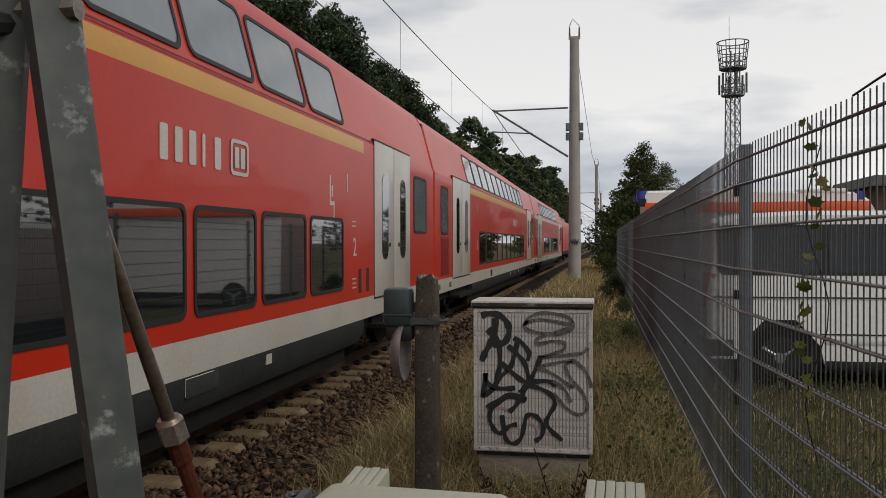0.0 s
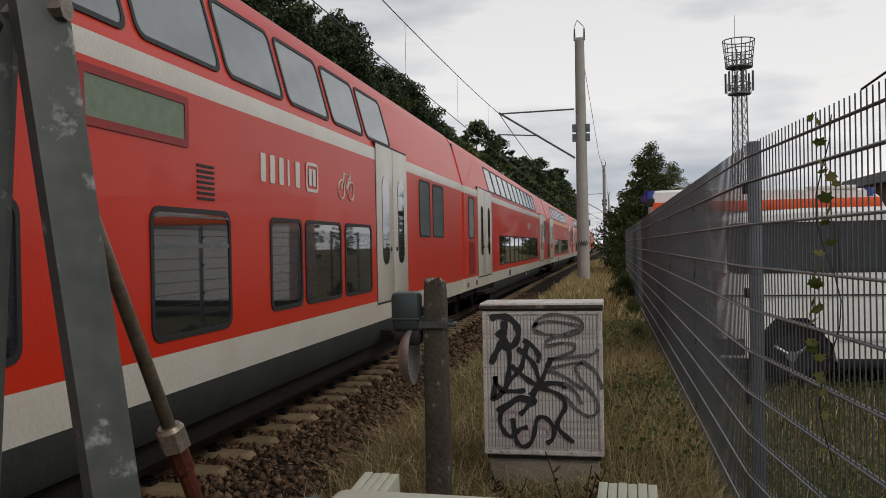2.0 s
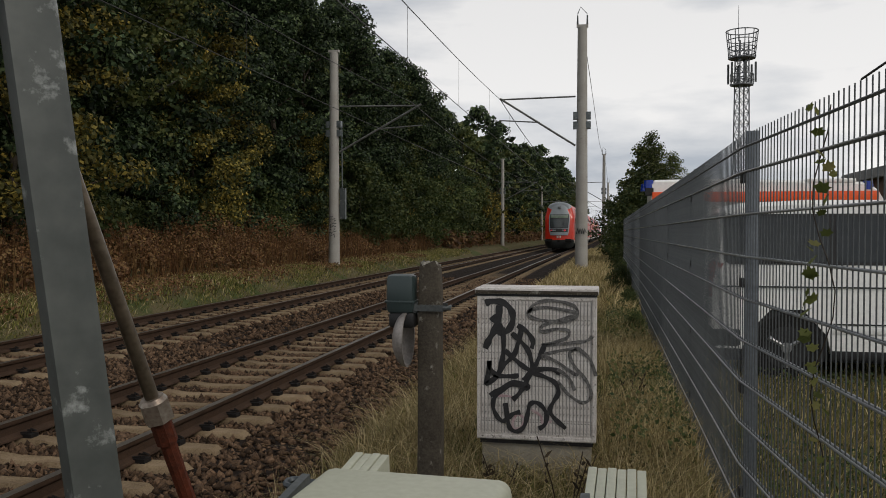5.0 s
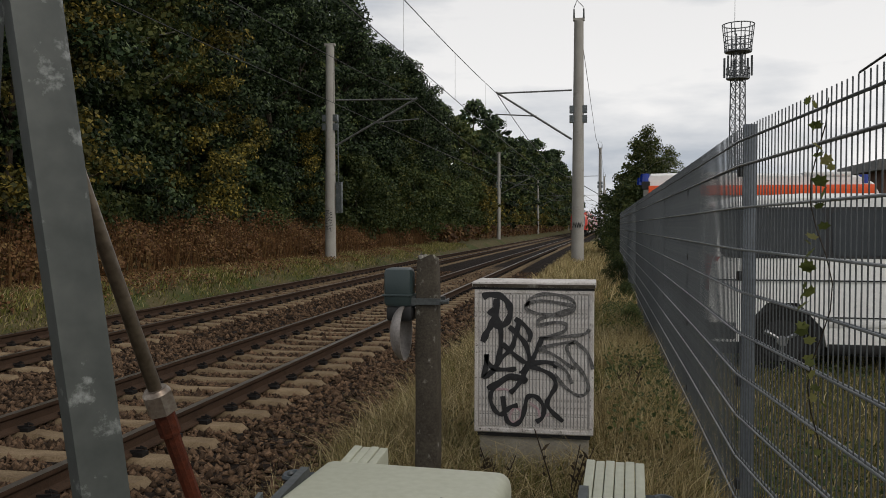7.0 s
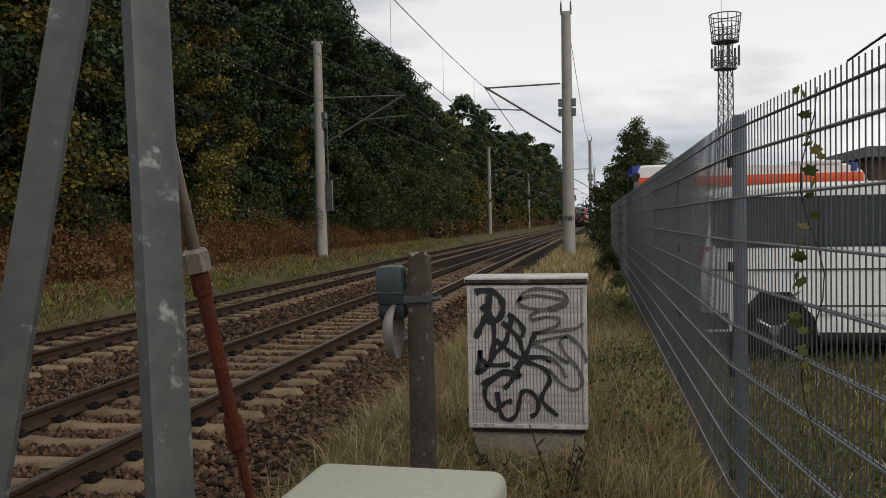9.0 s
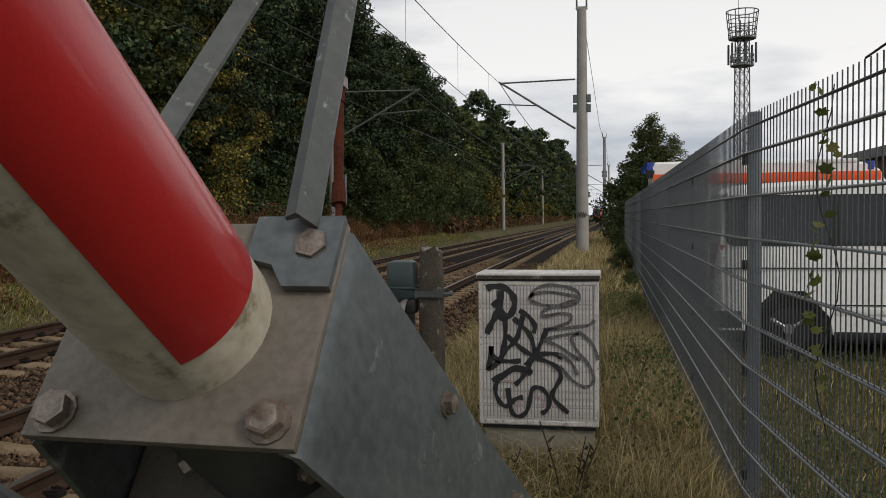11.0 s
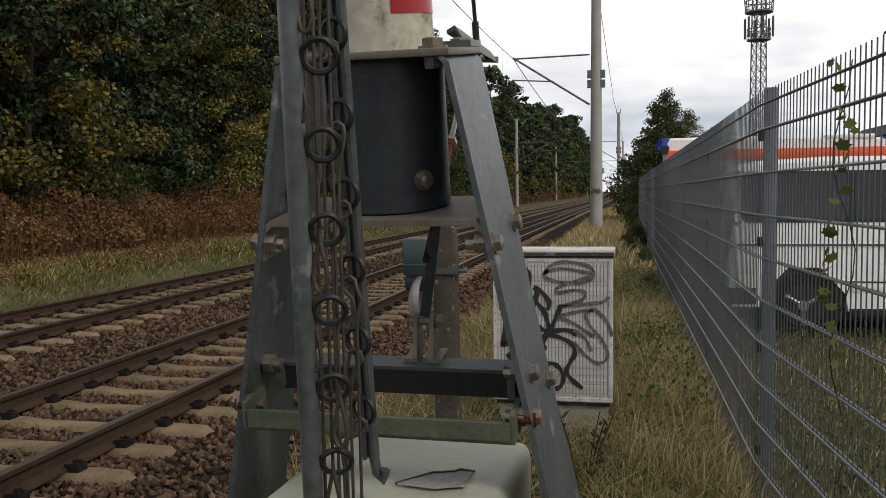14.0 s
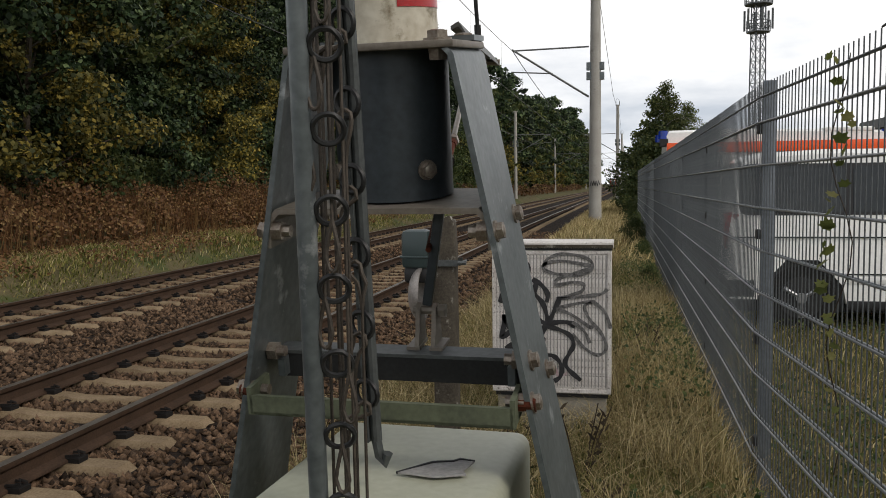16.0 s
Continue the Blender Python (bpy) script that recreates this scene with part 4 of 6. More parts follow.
    for e in (-1, 1):
        Shape().box(e * 1.02 - 0.34, e * 1.02 + 0.34, -0.55, 0.2, 0.88, 1.08, bevel=0.06).ob("bumper_block", TRAIN_GREY, t, "dark grey corner bumper block")
    sill = Shape().prism([(1.39, 0.75), (1.407, 0.9), (1.407, 5.2), (1.38, 5.2), (1.3, 0.8)], 0.70, 1.0, axis="z")
    sill.ob("sill_band", TRAIN_WHITE, t, "light grey band along the cab sill")
    for e in (-1, 1):
        b = Shape().rod((e * 0.88, 0.0, 0.98), (e * 0.88, -0.7, 0.98), 0.1, n=12)
        b.box(e * 0.88 - 0.28, e * 0.88 + 0.28, -0.76, -0.68, 0.82, 1.13, bevel=0.03)
        b.ob("buffer", UNDER, t, "dark rectangular buffer")
    Shape().rod((0, 0.0, 0.98), (0, -0.75, 0.95), 0.07, n=8).box(-0.12, 0.12, -0.85, -0.7, 0.82, 1.05).ob("coupling", UNDER, t)
    # side of the cab and saloon
    for side in (1, -1):
        out = [(0.86, 2.0), (2.1, 2.1), (2.05, 3.1), (1.55, 3.12), (1.15, 2.85)]
        c = Shape()
        c.add([(side * 1.404, y, z) for y, z in out] + [(side * 1.37, y, z) for y, z in out], [tuple(range(5)), (9, 8, 7, 6, 5)] + [(k, (k + 1) % 5, 5 + (k + 1) % 5, 5 + k) for k in range(5)])
        cw = c.ob("cab_window", BLACK, t, "slanted black-framed cab side window", smooth=False)
        g = Shape()
        ins = [(0.98, 2.08), (2.0, 2.17), (1.96, 3.03), (1.58, 3.04), (1.24, 2.8)]
        g.add([(side * 1.408, y, z) for y, z in ins], [tuple(range(5))])
        g.ob("glass", GLASS_UP, cw, smooth=False)
        pane("end_window", 3.45, 4.75, 1.9, 3.0, 0.12, t, GLASS_UP, side)
        coach_door(5.5, 7.5, t, side)
        for a, w in ((7.9, 1.25), (9.25, 1.25), (10.6, 1.15), (15.4, 0.9), (16.4, 1.3), (17.85, 1.25)):
            pane("lower_window", a, a + w, 1.16, 2.10, 0.1, t, GLASS, side)
        pane("tall_window", 13.15, 14.5, 1.10, 2.12, 0.12, t, GLASS, side, label="large lower window with a vent flap")
        Shape().box(side * 1.407 - 0.006, side * 1.407 + 0.006, 13.20, 14.45, 1.80, 1.835).box(side * 1.407 - 0.006, side * 1.407 + 0.006, 13.20, 14.45, 2.045, 2.062).ob("vent_flap_bar", GALV, t, "grey bar of the vent flap")
        for k in range(10):
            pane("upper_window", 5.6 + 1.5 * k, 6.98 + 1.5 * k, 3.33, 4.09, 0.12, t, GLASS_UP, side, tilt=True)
        coach_door(19.4, 21.3, t, side)
        pane("end_window", 22.3, 23.25, 1.95, 3.0, 0.12, t, GLASS_UP, side)
        pane("end_window", 23.5, 24.6, 1.95, 3.0, 0.12, t, GLASS_UP, side)
    pane("panel_window", 12.32, 13.76, 2.60, 3.0, 0.03, t, DISPLAY, 1, rim=0.06, rim_mat=TRAIN_RED_DIM, label="narrow side display panel")
    for k in range(7):
        Shape().box(1.39, 1.41, 2.2, 2.6, 2.72 + 0.045 * k, 2.745 + 0.045 * k).ob("vent_slat", TRAIN_RED_DIM, t, "dark red vent slat")
        Shape().box(1.39, 1.41, 13.9, 14.2, 2.2 + 0.045 * k, 2.22 + 0.045 * k).ob("vent_slat", BLACK, t, "black vent slat")
    m = Shape()
    for k in range(6):
        m.box(1.402, 1.408, 0.98 + 0.05 * (k % 2), 1.2 + 0.04 * k, 1.18 + 0.06 * k, 1.215 + 0.06 * k)
    for k in range(6):
        m.box(1.402, 1.408, 1.5 + 0.17 * k, 1.62 + 0.17 * k, 1.26, 1.44)
    m.ob("white_mark", TRAIN_WHITE, t, "white plain lettering bars", smooth=False)
    coach_marks(t, 15.2, 2.57, bike=True)
    for y in (3.6, L - 3.4):
        bogie(y, t)
    Shape().box(-1.2, 1.2, 7.0, L - 5.6, 0.14, 0.5).box(-1.25, 1.25, 1.2, 6.0, 0.52, 0.69).box(-1.25, 1.25, L - 5.2, L - 0.25, 0.52, 0.69).ob("underframe", UNDER, t)
    return t


def locomotive():
    t = empty("electric_locomotive", label="red electric locomotive at the head of the train", category="locomotive")
    s = Shape()
    out = [(1.45, 0.9), (1.47, 1.3), (1.45, 3.0), (1.2, 3.7), (0.9, 3.85), (-0.9, 3.85), (-1.2, 3.7), (-1.45, 3.0), (-1.47, 1.3), (-1.45, 0.9)]
    s.prism(out, 0.4, 18.4)
    s.ob("body", TRAIN_RED, t)
    Shape().box(-1.48, 1.48, 0.5, 18.3, 0.75, 1.05).ob("sill", TRAIN_GREY, t)
    Shape().box(-0.8, 0.8, 2, 17, 3.85, 4.15).ob("roof_gear", TRAIN_ROOF, t)
    for y in (4, 14.8):
        bogie(y, t)
    return t


TRAIN = [(driving_trailer(), 0.0)]
TRAIN.append((coach("red double-deck coach with a white stripe", False), 27.2))
TRAIN.append((coach("red double-deck coach with a yellow stripe", True), 54.4))
c4 = copy_thing(TRAIN[1][0], pose(0, 0, 0))
c5 = copy_thing(TRAIN[2][0], pose(0, 0, 0))
TRAIN += [(c5, 81.6), (c4, 108.8), (locomotive(), 136.0)]


# ---------------------------------------------------------------- barrier
PIVOT = pose(-0.437, 1.787, 0.85, 0, 0, -2.1)
ARM_ROWS = [(0, 96.2), (1.5, 96.2), (3, 96.2), (4.5, 96.2), (6, 96.2), (7, 96.15), (7.5, 95.3), (8, 93.1), (8.5, 89.7), (9, 84.8), (9.5, 78), (10, 70), (10.5, 61.5), (11, 52.2), (11.3, 45.8), (11.6, 39.7),
            (12, 31.4), (12.5, 22.2), (13, 14.6), (13.5, 10.9), (14, 9.6), (14.5, 9.2), (15, 8.7), (15.5, 8.2), (16, 8)]
DROP = 0.95          # length of the hanging rods
RAIL_OUT = -0.28     # the upper skirt rail, off the boom's axis


def barrier_arm():
    t = empty("level_crossing_barrier", PIVOT, label="galvanised level-crossing barrier arm with red and cream boom", category="barrier")
    # top plate with bolts
    top = Shape().box(-0.163, 0.163, -0.147, 0.147, 1.056, 1.07, bevel=0.003).ob("top_plate", GALV_PALE, t, "brownish worn top plate")
    for ax in (-0.128, 0.128):
        for ay in (-0.118, 0.105):
            Shape().hexbolt((ax, ay, 1.07), (0, 0, 1), 0.021, 0.017).ob("bolt", BOLT, top)
            Shape().rod((ax, ay, 1.056), (ax, ay, 1.035), 0.02, 0.018, 6).ob("nut", BOLT, top)
    # two splayed side plates, bent over at the top and running down past the pivot
    for e in (1, -1):
        th = 0.011
        prof = [(0.152, 1.056), (0.163, 1.045), (0.168, 1.02), (0.232, 0.70), (0.262, 0.55), (0.312, 0.30), (0.37, 0.02), (0.39, -0.16)]
        yf = [-0.147, -0.147, -0.148, -0.160, -0.170, -0.190, -0.21, -0.16]
        yb = [0.147, 0.147, 0.145, 0.115, 0.10, 0.09, 0.10, 0.10]
        s = Shape()
        v = []
        for (x, z), a, b in zip(prof, yf, yb):
            v += [(e * x, a, z), (e * x, b, z), (e * (x - th), b, z - 0.002), (e * (x - th), a, z - 0.002)]
        n = len(prof)
        f = [(i * 4 + j, i * 4 + (j + 1) % 4, (i + 1) * 4 + (j + 1) % 4, (i + 1) * 4 + j) for i in range(n - 1) for j in range(4)]
        s.add(v, f + [(0, 1, 2, 3), tuple(range(4 * n - 1, 4 * n - 5, -1))])
        leg = s.ob("side_plate", GALV, t, "broad splayed galvanised side plate")
        slope = 0.2
        for by, bz in ((-0.140, 0.722), (0.075, 0.717), (0.046, 0.39), (-0.165, 0.40), (-0.10, 0.46)):
            x = 0.168 + slope * (1.02 - bz)
            b = Shape().hexbolt((e * x, by, bz), (e, 0, slope), 0.0165, 0.016)
            b.rod((e * (x - 0.012), by, bz), (e * (x - 0.05), by, bz), 0.012, n=8)
            b.rod((e * (x - 0.014), by, bz), (e * (x - 0.034), by, bz), 0.02, n=6)
            b.ob("bolt", BOLT, leg)
        # counterweight arm beyond the pivot, with a stack of plates
        c = Shape()
        c.box(e * 0.385 - 0.012, e * 0.385 + 0.012, -0.12, 0.05, -0.45, 0.02)
        c.ob("counter_arm", GALV_DARK, t)
        first = 0.367 if e > 0 else -0.405
        for k in range(6 if e > 0 else 4):
            Shape().box(first + 0.03 * k, first + 0.03 * k + 0.0275, -0.36, -0.066 - 0.003 * (k % 2), -0.93, -0.42, bevel=0.003).ob("counterweight_plate", HOOD, t, "pale green counterweight plate")
        Shape().ring((e * 0.60, -0.16, -0.86), (0, 1, 0), 0.03, 0.011, 12, 6).rod((e * 0.40, -0.16, -0.86), (e * 0.575, -0.16, -0.86), 0.018, n=8).ob("eye_bolt", DARK_STEEL, t, "dark eye bolt")
    # boom socket below the plate
    s = Shape()
    s.rod((0, 0, 0.772), (0, 0, 1.057), 0.116, 0.116, 32)
    soc = s.ob("boom_socket", DARK_STEEL, t, "dark cylindrical boom socket")
    for a in (-48, 48, 132, -132):
        for bz in (0.83,):
            d = Vector((math.sin(radians(a)), -math.cos(radians(a)), 0))
            Shape().hexbolt(d * 0.115 + Vector((0, 0, bz)), d, 0.016, 0.014).ob("bolt", BOLT, soc)
    # inverted channel under the socket
    s = Shape()
    out = [(-0.226, 0.69), (-0.222, 0.745), (-0.20, 0.768), (0.20, 0.768), (0.222, 0.745), (0.226, 0.69), (0.216, 0.69), (0.212, 0.74), (0.195, 0.757), (-0.195, 0.757), (-0.212, 0.74), (-0.216, 0.69)]
    s.prism(out, -0.155, 0.10)
    s.ob("channel", GALV_PALE, t, "bent galvanised channel between the side plates")
    # dark lower crossbar with a clevis
    s = Shape()
    s.box(-0.262, 0.262, -0.075, -0.066, 0.396, 0.447).box(-0.262, 0.262, -0.028, -0.02, 0.396, 0.447)
    bar = s.ob("crossbar", RING, t, "dark steel crossbar channel")
    # Lighter grey strip puts the light on the bar's top into its colour.
    Shape().box(-0.263, 0.263, -0.077, -0.018, 0.447, 0.454).ob("crossbar_top", GALV_DARK, bar, "crossbar top, the light on it painted as lighter grey")
    for e in (-1, 1):
        Shape().box(e * 0.2425 - 0.0075, e * 0.2425 + 0.0075, -0.10, -0.076, 0.404, 0.444).ob("crossbar_lug", GALV, bar)
    s = Shape()
    for e in (-1, 1):
        s.prism([(-0.05, 0.454), (0.018, 0.454), (0.012, 0.514), (0.004, 0.540), (-0.012, 0.546), (-0.026, 0.534), (-0.034, 0.494)], 0.055 + e * 0.017 - 0.0045, 0.055 + e * 0.017 + 0.0045, axis="x")
        s.box(0.055 + e * 0.024 - 0.014, 0.055 + e * 0.024 + 0.014, -0.05, 0.018, 0.454, 0.461)
    s.rod((0.025, -0.010, 0.529), (0.088, -0.010, 0.529), 0.009, n=8).rod((0.08, -0.010, 0.529), (0.094, -0.010, 0.529), 0.015, n=6)
    s.ob("clevis", GALV_PALE, bar, "grey clevis with a pin")
    # olive guard bar
    s = Shape()
    s.box(-0.262, 0.262, -0.215, -0.205, 0.366, 0.406).box(-0.262, 0.262, -0.215, -0.13, 0.366, 0.372)
    for e in (-1, 1):
        s.box(e * 0.262 - 0.005, e * 0.262 + 0.005, -0.215, -0.13, 0.366, 0.422)
    gb = s.ob("guard_bar", OLIVE, t, "olive green guard bar")
    for e in (-1, 1):
        Shape().rod((e * 0.265, -0.17, 0.399), (e * 0.30, -0.17, 0.399), 0.015, n=8).ob("spacer", RUST, gb, "rusty spacer sleeve")
    # boom: cream pole with red foil
    def round_of(a, b, r0, r1, a0, a1, name, mat, lab, thick=0.0):
        q, n = Shape(), 26
        for z, r in ((a, r0 + thick), (b, r1 + thick)):
            q.v += [(r * math.cos(radians(a0 + (a1 - a0) * k / n)), r * math.sin(radians(a0 + (a1 - a0) * k / n)), z) for k in range(n + 1)]
        q.f += [(k, k + 1, n + 2 + k, n + 1 + k) for k in range(n)]
        q.m += [0] * n
        if a1 - a0 >= 359:
            q.f += [tuple(range(n)), tuple(range(2 * n, n, -1))]
            q.m += [0, 0]
        return q.ob(name, mat, t, lab)
    R0, R1 = 0.0985, 0.060
    rad = lambda z: R0 + (R1 - R0) * (z - 1.07) / 4.6
    round_of(1.07, 5.6, R0, R1, 0, 360, "boom", CREAM, "dirty cream tapered boom")
    round_of(1.135, 1.62, rad(1.135), rad(1.62), -62, 85, "red_foil", FOIL_RED, "red reflective foil", 0.0012)
    z = 1.62
    for k in range(6):
        b = z + 0.62
        round_of(z, b, rad(z), rad(b), 0, 360, "grey_foil" if k % 2 == 0 else "red_foil", FOIL_GREY if k % 2 == 0 else FOIL_RED, "", 0.0012)
        z = b
    # bracing struts behind the boom: angle irons whose ridge faces the boom's tip
    edges = {1: [(0.097, 1.105, -0.016, 1.046), (0.114, 1.114, 0.002, 1.058), (0.132, 1.085, 0.024, 1.028)],
             -1: [(-0.174, 1.090, -0.060, 1.032), (-0.155, 1.114, -0.041, 1.056), (-0.129, 1.095, -0.014, 1.036)]}
    for e in (1, -1):
        rim = [(Vector((x0, 0.128, z0)), Vector((x1, 1.13, z1))) for x0, z0, x1, z1 in edges[e]]
        back = Vector((0, 0, -0.007))
        vv = [p[j] + q for j in (0, 1) for p, q in ((rim[0], back * 0), (rim[1], back * 0), (rim[2], back * 0), (rim[2], back), (rim[1], back * 1.5), (rim[0], back))]
        s = Shape().add(vv, [(i, (i + 1) % 6, 6 + (i + 1) % 6, 6 + i) for i in range(6)] + [(0, 5, 4, 1), (1, 4, 3, 2), (6, 7, 10, 11), (7, 8, 9, 10)])
        st = s.ob("strut", STRUT, t, "galvanised angle strut with pale wear along its ridge")
        foot = Shape().prism([(e * 0.05, 0.147), (e * 0.163, 0.147), (e * 0.163, 0.045), (e * 0.105, 0.045), (e * 0.085, 0.075), (e * 0.05, 0.085)], 1.0715, 1.0825, axis="z")
        foot.ob("strut_foot", GALV, st, "bent foot plate of the strut")
    Shape().rod((-0.04, 1.11, 1.035), (0.03, 1.11, 1.03), 0.010, n=8).ob("head_bolt", BOLT, t, "bolt through the strut heads")
    Shape().rod((-0.035, 1.10, 1.03), (-0.035, 1.09, 1.15), 0.011, n=8).rod((-0.035, 1.09, 1.15), (-0.01, 0.12, 4.9), 0.0065, n=8).ob("stay_rod", WIRE, t, "dark stay rod from the strut head to the boom")
    c, tip = Vector((0.070, -0.037, 0.663)), Vector((-0.075, 0.963, 0.891))
    d = tip - c
    Shape().rod(c, c + d * 0.46, 0.0062, n=8).rod(c + d * 0.455, c + d * 0.495, 0.0135, 0.0115, 10).rod(c + d * 0.49, c + d * 0.66, 0.0088, 0.0098, 10).rod(c + d * 0.655, c + d * 0.69, 0.0125, n=8).ob("turnbuckle", RUST, t, "rusty red turnbuckle")
    tie = Shape().rod(c + d * 0.70, c + d * 1.08, 0.0082, n=14).ob("tie_rod", TIE, t, "round brown-grey steel tie rod")
    Shape().rod(c + d * 0.684, c + d * 0.708, 0.0175, n=6).rod(c + d * 0.708, c + d * 0.713, 0.0165, 0.013, n=14).ob("lock_nut", BOLT, tie, "pale steel lock nut")
    Shape().box(-0.010, 0.010, -0.008, 0.008, 0.0, 0.20, at=pose(0.055, -0.010, 0.54, 0, 10, 0), bevel=0.003).ob("link_bar", DARK_STEEL, t, "dark link bar down to the clevis")
    # upper skirt rail along the boom
    s, u = Shape(), 0.020
    s.rod((u, RAIL_OUT, 0.36), (u, RAIL_OUT, 5.4), 0.0105, n=10)
    s.box(u - 0.016, u - 0.010, RAIL_OUT - 0.016, RAIL_OUT + 0.010, 0.36, 5.4)
    for z in (1.9, 3.2, 4.6):
        s.rod((u, RAIL_OUT, z), (0, -0.05, z), 0.01, n=6)
    s.tube([(u, RAIL_OUT, 0.36), (u + 0.004, RAIL_OUT, 0.33), (u + 0.014, RAIL_OUT, 0.315), (u + 0.02, RAIL_OUT, 0.335)], 0.010, 6)
    s.ob("upper_skirt_rail", GALV_DARK, t, "dark galvanised skirt rail")
    return t


def skirt_rod(arm, z, off):
    """A rod that always hangs plumb from a ring on the rail."""
    s = Shape()
    s.ring((0.014, -0.018, -0.014), (0.35, 1, 0.15), 0.024, 0.0050, 16, 6)
    r = Shape()
    q = 0.014 + off
    for e in (-1, 1):
        r.tube([(0.014, -0.03, -0.026), (0.013 + e * 0.010, -0.03, -0.032), (0.013 + e * 0.012, -0.03, -0.046), (q + e * 0.008, -0.03, -0.064), (q + e * 0.002, -0.03, -0.088), (q, -0.03, -0.11)], 0.004, 6)
        r.tube([(q, -0.01, -DROP + 0.11), (q + e * 0.009, -0.01, -DROP + 0.07), (q + e * 0.012, -0.01, -DROP + 0.05), (q + e * 0.006, -0.01, -DROP + 0.032), (q, -0.01, -DROP + 0.028)], 0.0038, 6)
    r.rod((q, -0.03, -0.10), (q, -0.01, -DROP + 0.10), 0.0031, n=6)
    t = r.ob("hanging_rod", RUST_DARK, arm, "thin brown hanging rod", m=pose(0, RAIL_OUT, z))
    s.ob("ring", RING, t, "dark steel ring")
    return t


def lower_rail(arm):
    t = Shape()
    t.rod((-0.008, RAIL_OUT, 0.40), (-0.008, RAIL_OUT, 5.2), 0.0165, n=14)
    return t.ob("lower_skirt_rail", GALV, arm, "grey tubular lower skirt rail")


ARM = barrier_arm()
RODS = [(skirt_rod(ARM, 0.47 + 0.128 * k, ((k * 7) % 5 - 3) * 0.011), 0.47 + 0.128 * k) for k in range(18)]
LOWER = lower_rail(ARM)
for k in range(18):
    Shape().ring((0.032, RAIL_OUT + 0.008, 0.47 + 0.128 * k), (-0.35, 1, 0.3), 0.0245, 0.0050, 18, 6).ob("ring", RING, LOWER, "dark steel ring")


def barrier_machine():
    t = empty("barrier_machine", PIVOT @ pose(0, 0, -0.85), label="pale green barrier drive housing with scraped lid", category="barrier drive")
    b = bmesh.new()
    bmesh.ops.create_cube(b, size=1)
    bmesh.ops.scale(b, vec=(0.45, 0.62, 0.78), verts=b.verts)
    bmesh.ops.translate(b, vec=(0.018, -0.185, 0.675), verts=b.verts)
    bmesh.ops.bevel(b, geom=b.edges[:], offset=0.03, segments=4, affect="EDGES", profile=0.5)
    for v in b.verts:
        if v.co.z > 0.8:
            v.co.z += 0.012 * math.cos(v.co.x * 6)
    me = bpy.data.meshes.new("housing")
    b.to_mesh(me)
    b.free()
    me.materials.append(HOOD)
    me.polygons.foreach_set("use_smooth", [True] * len(me.polygons))
    o = new("housing", me)
    o.parent = t
    Shape().box(-0.24, 0.27, -0.52, 0.15, -0.1, 0.32, bevel=0.02).ob("plinth", CONCRETE, t)
    Shape().rod((-0.40, 0, 0.85), (0.40, 0, 0.85), 0.035, n=14).ob("shaft", DARK_STEEL, t)
    p = Shape()
    out = [(0.03, -0.24), (0.085, -0.17), (0.125, -0.155), (0.135, -0.14), (0.165, -0.145), (0.155, -0.205), (0.165, -0.225), (0.11, -0.25)]
    p.prism(out, 1.0755, 1.0785, axis="z")
    p.ob("peeled_patch", PATCH, t, "peeled grey patch on the lid")
    e = Shape()
    e.tube([(0.03, -0.24, 1.077), (0.085, -0.17, 1.079), (0.125, -0.155, 1.079), (0.135, -0.14, 1.079), (0.165, -0.145, 1.078)], 0.003, 4)
    e.ob("patch_edge", BLACK, t, "dark curled edge of the patch")
    return t


barrier_machine()


# ---------------------------------------------------------------- cabinet, post, bell
def stroke(pts, width):
    """A flat brush stroke through a few points, as a smooth band."""
    pts = [Vector((p[0], p[1], 0)) for p in pts]
    ends = [pts[0] * 2 - pts[1]] + pts + [pts[-1] * 2 - pts[-2]]
    path = []
    for i in range(1, len(ends) - 2):
        a, b, c, d = ends[i - 1:i + 3]
        for k in range(6):
            u = k / 6
            path.append(0.5 * ((2 * b) + (c - a) * u + (2 * a - 5 * b + 4 * c - d) * u * u + (3 * b - a - 3 * c + d) * u ** 3))
    path.append(pts[-1])
    v, f = [], []
    for i, p in enumerate(path):
        d = (path[min(i + 1, len(path) - 1)] - path[max(i - 1, 0)]).normalized()
        nrm = Vector((-d.y, d.x, 0))
        w = width * (0.85 + 0.15 * math.sin(i * 0.7)) * 0.62
        v += [p + nrm * w, p - nrm * w]
    f = [(2 * i, 2 * i + 1, 2 * i + 3, 2 * i + 2) for i in range(len(path) - 1)]
    return v, f


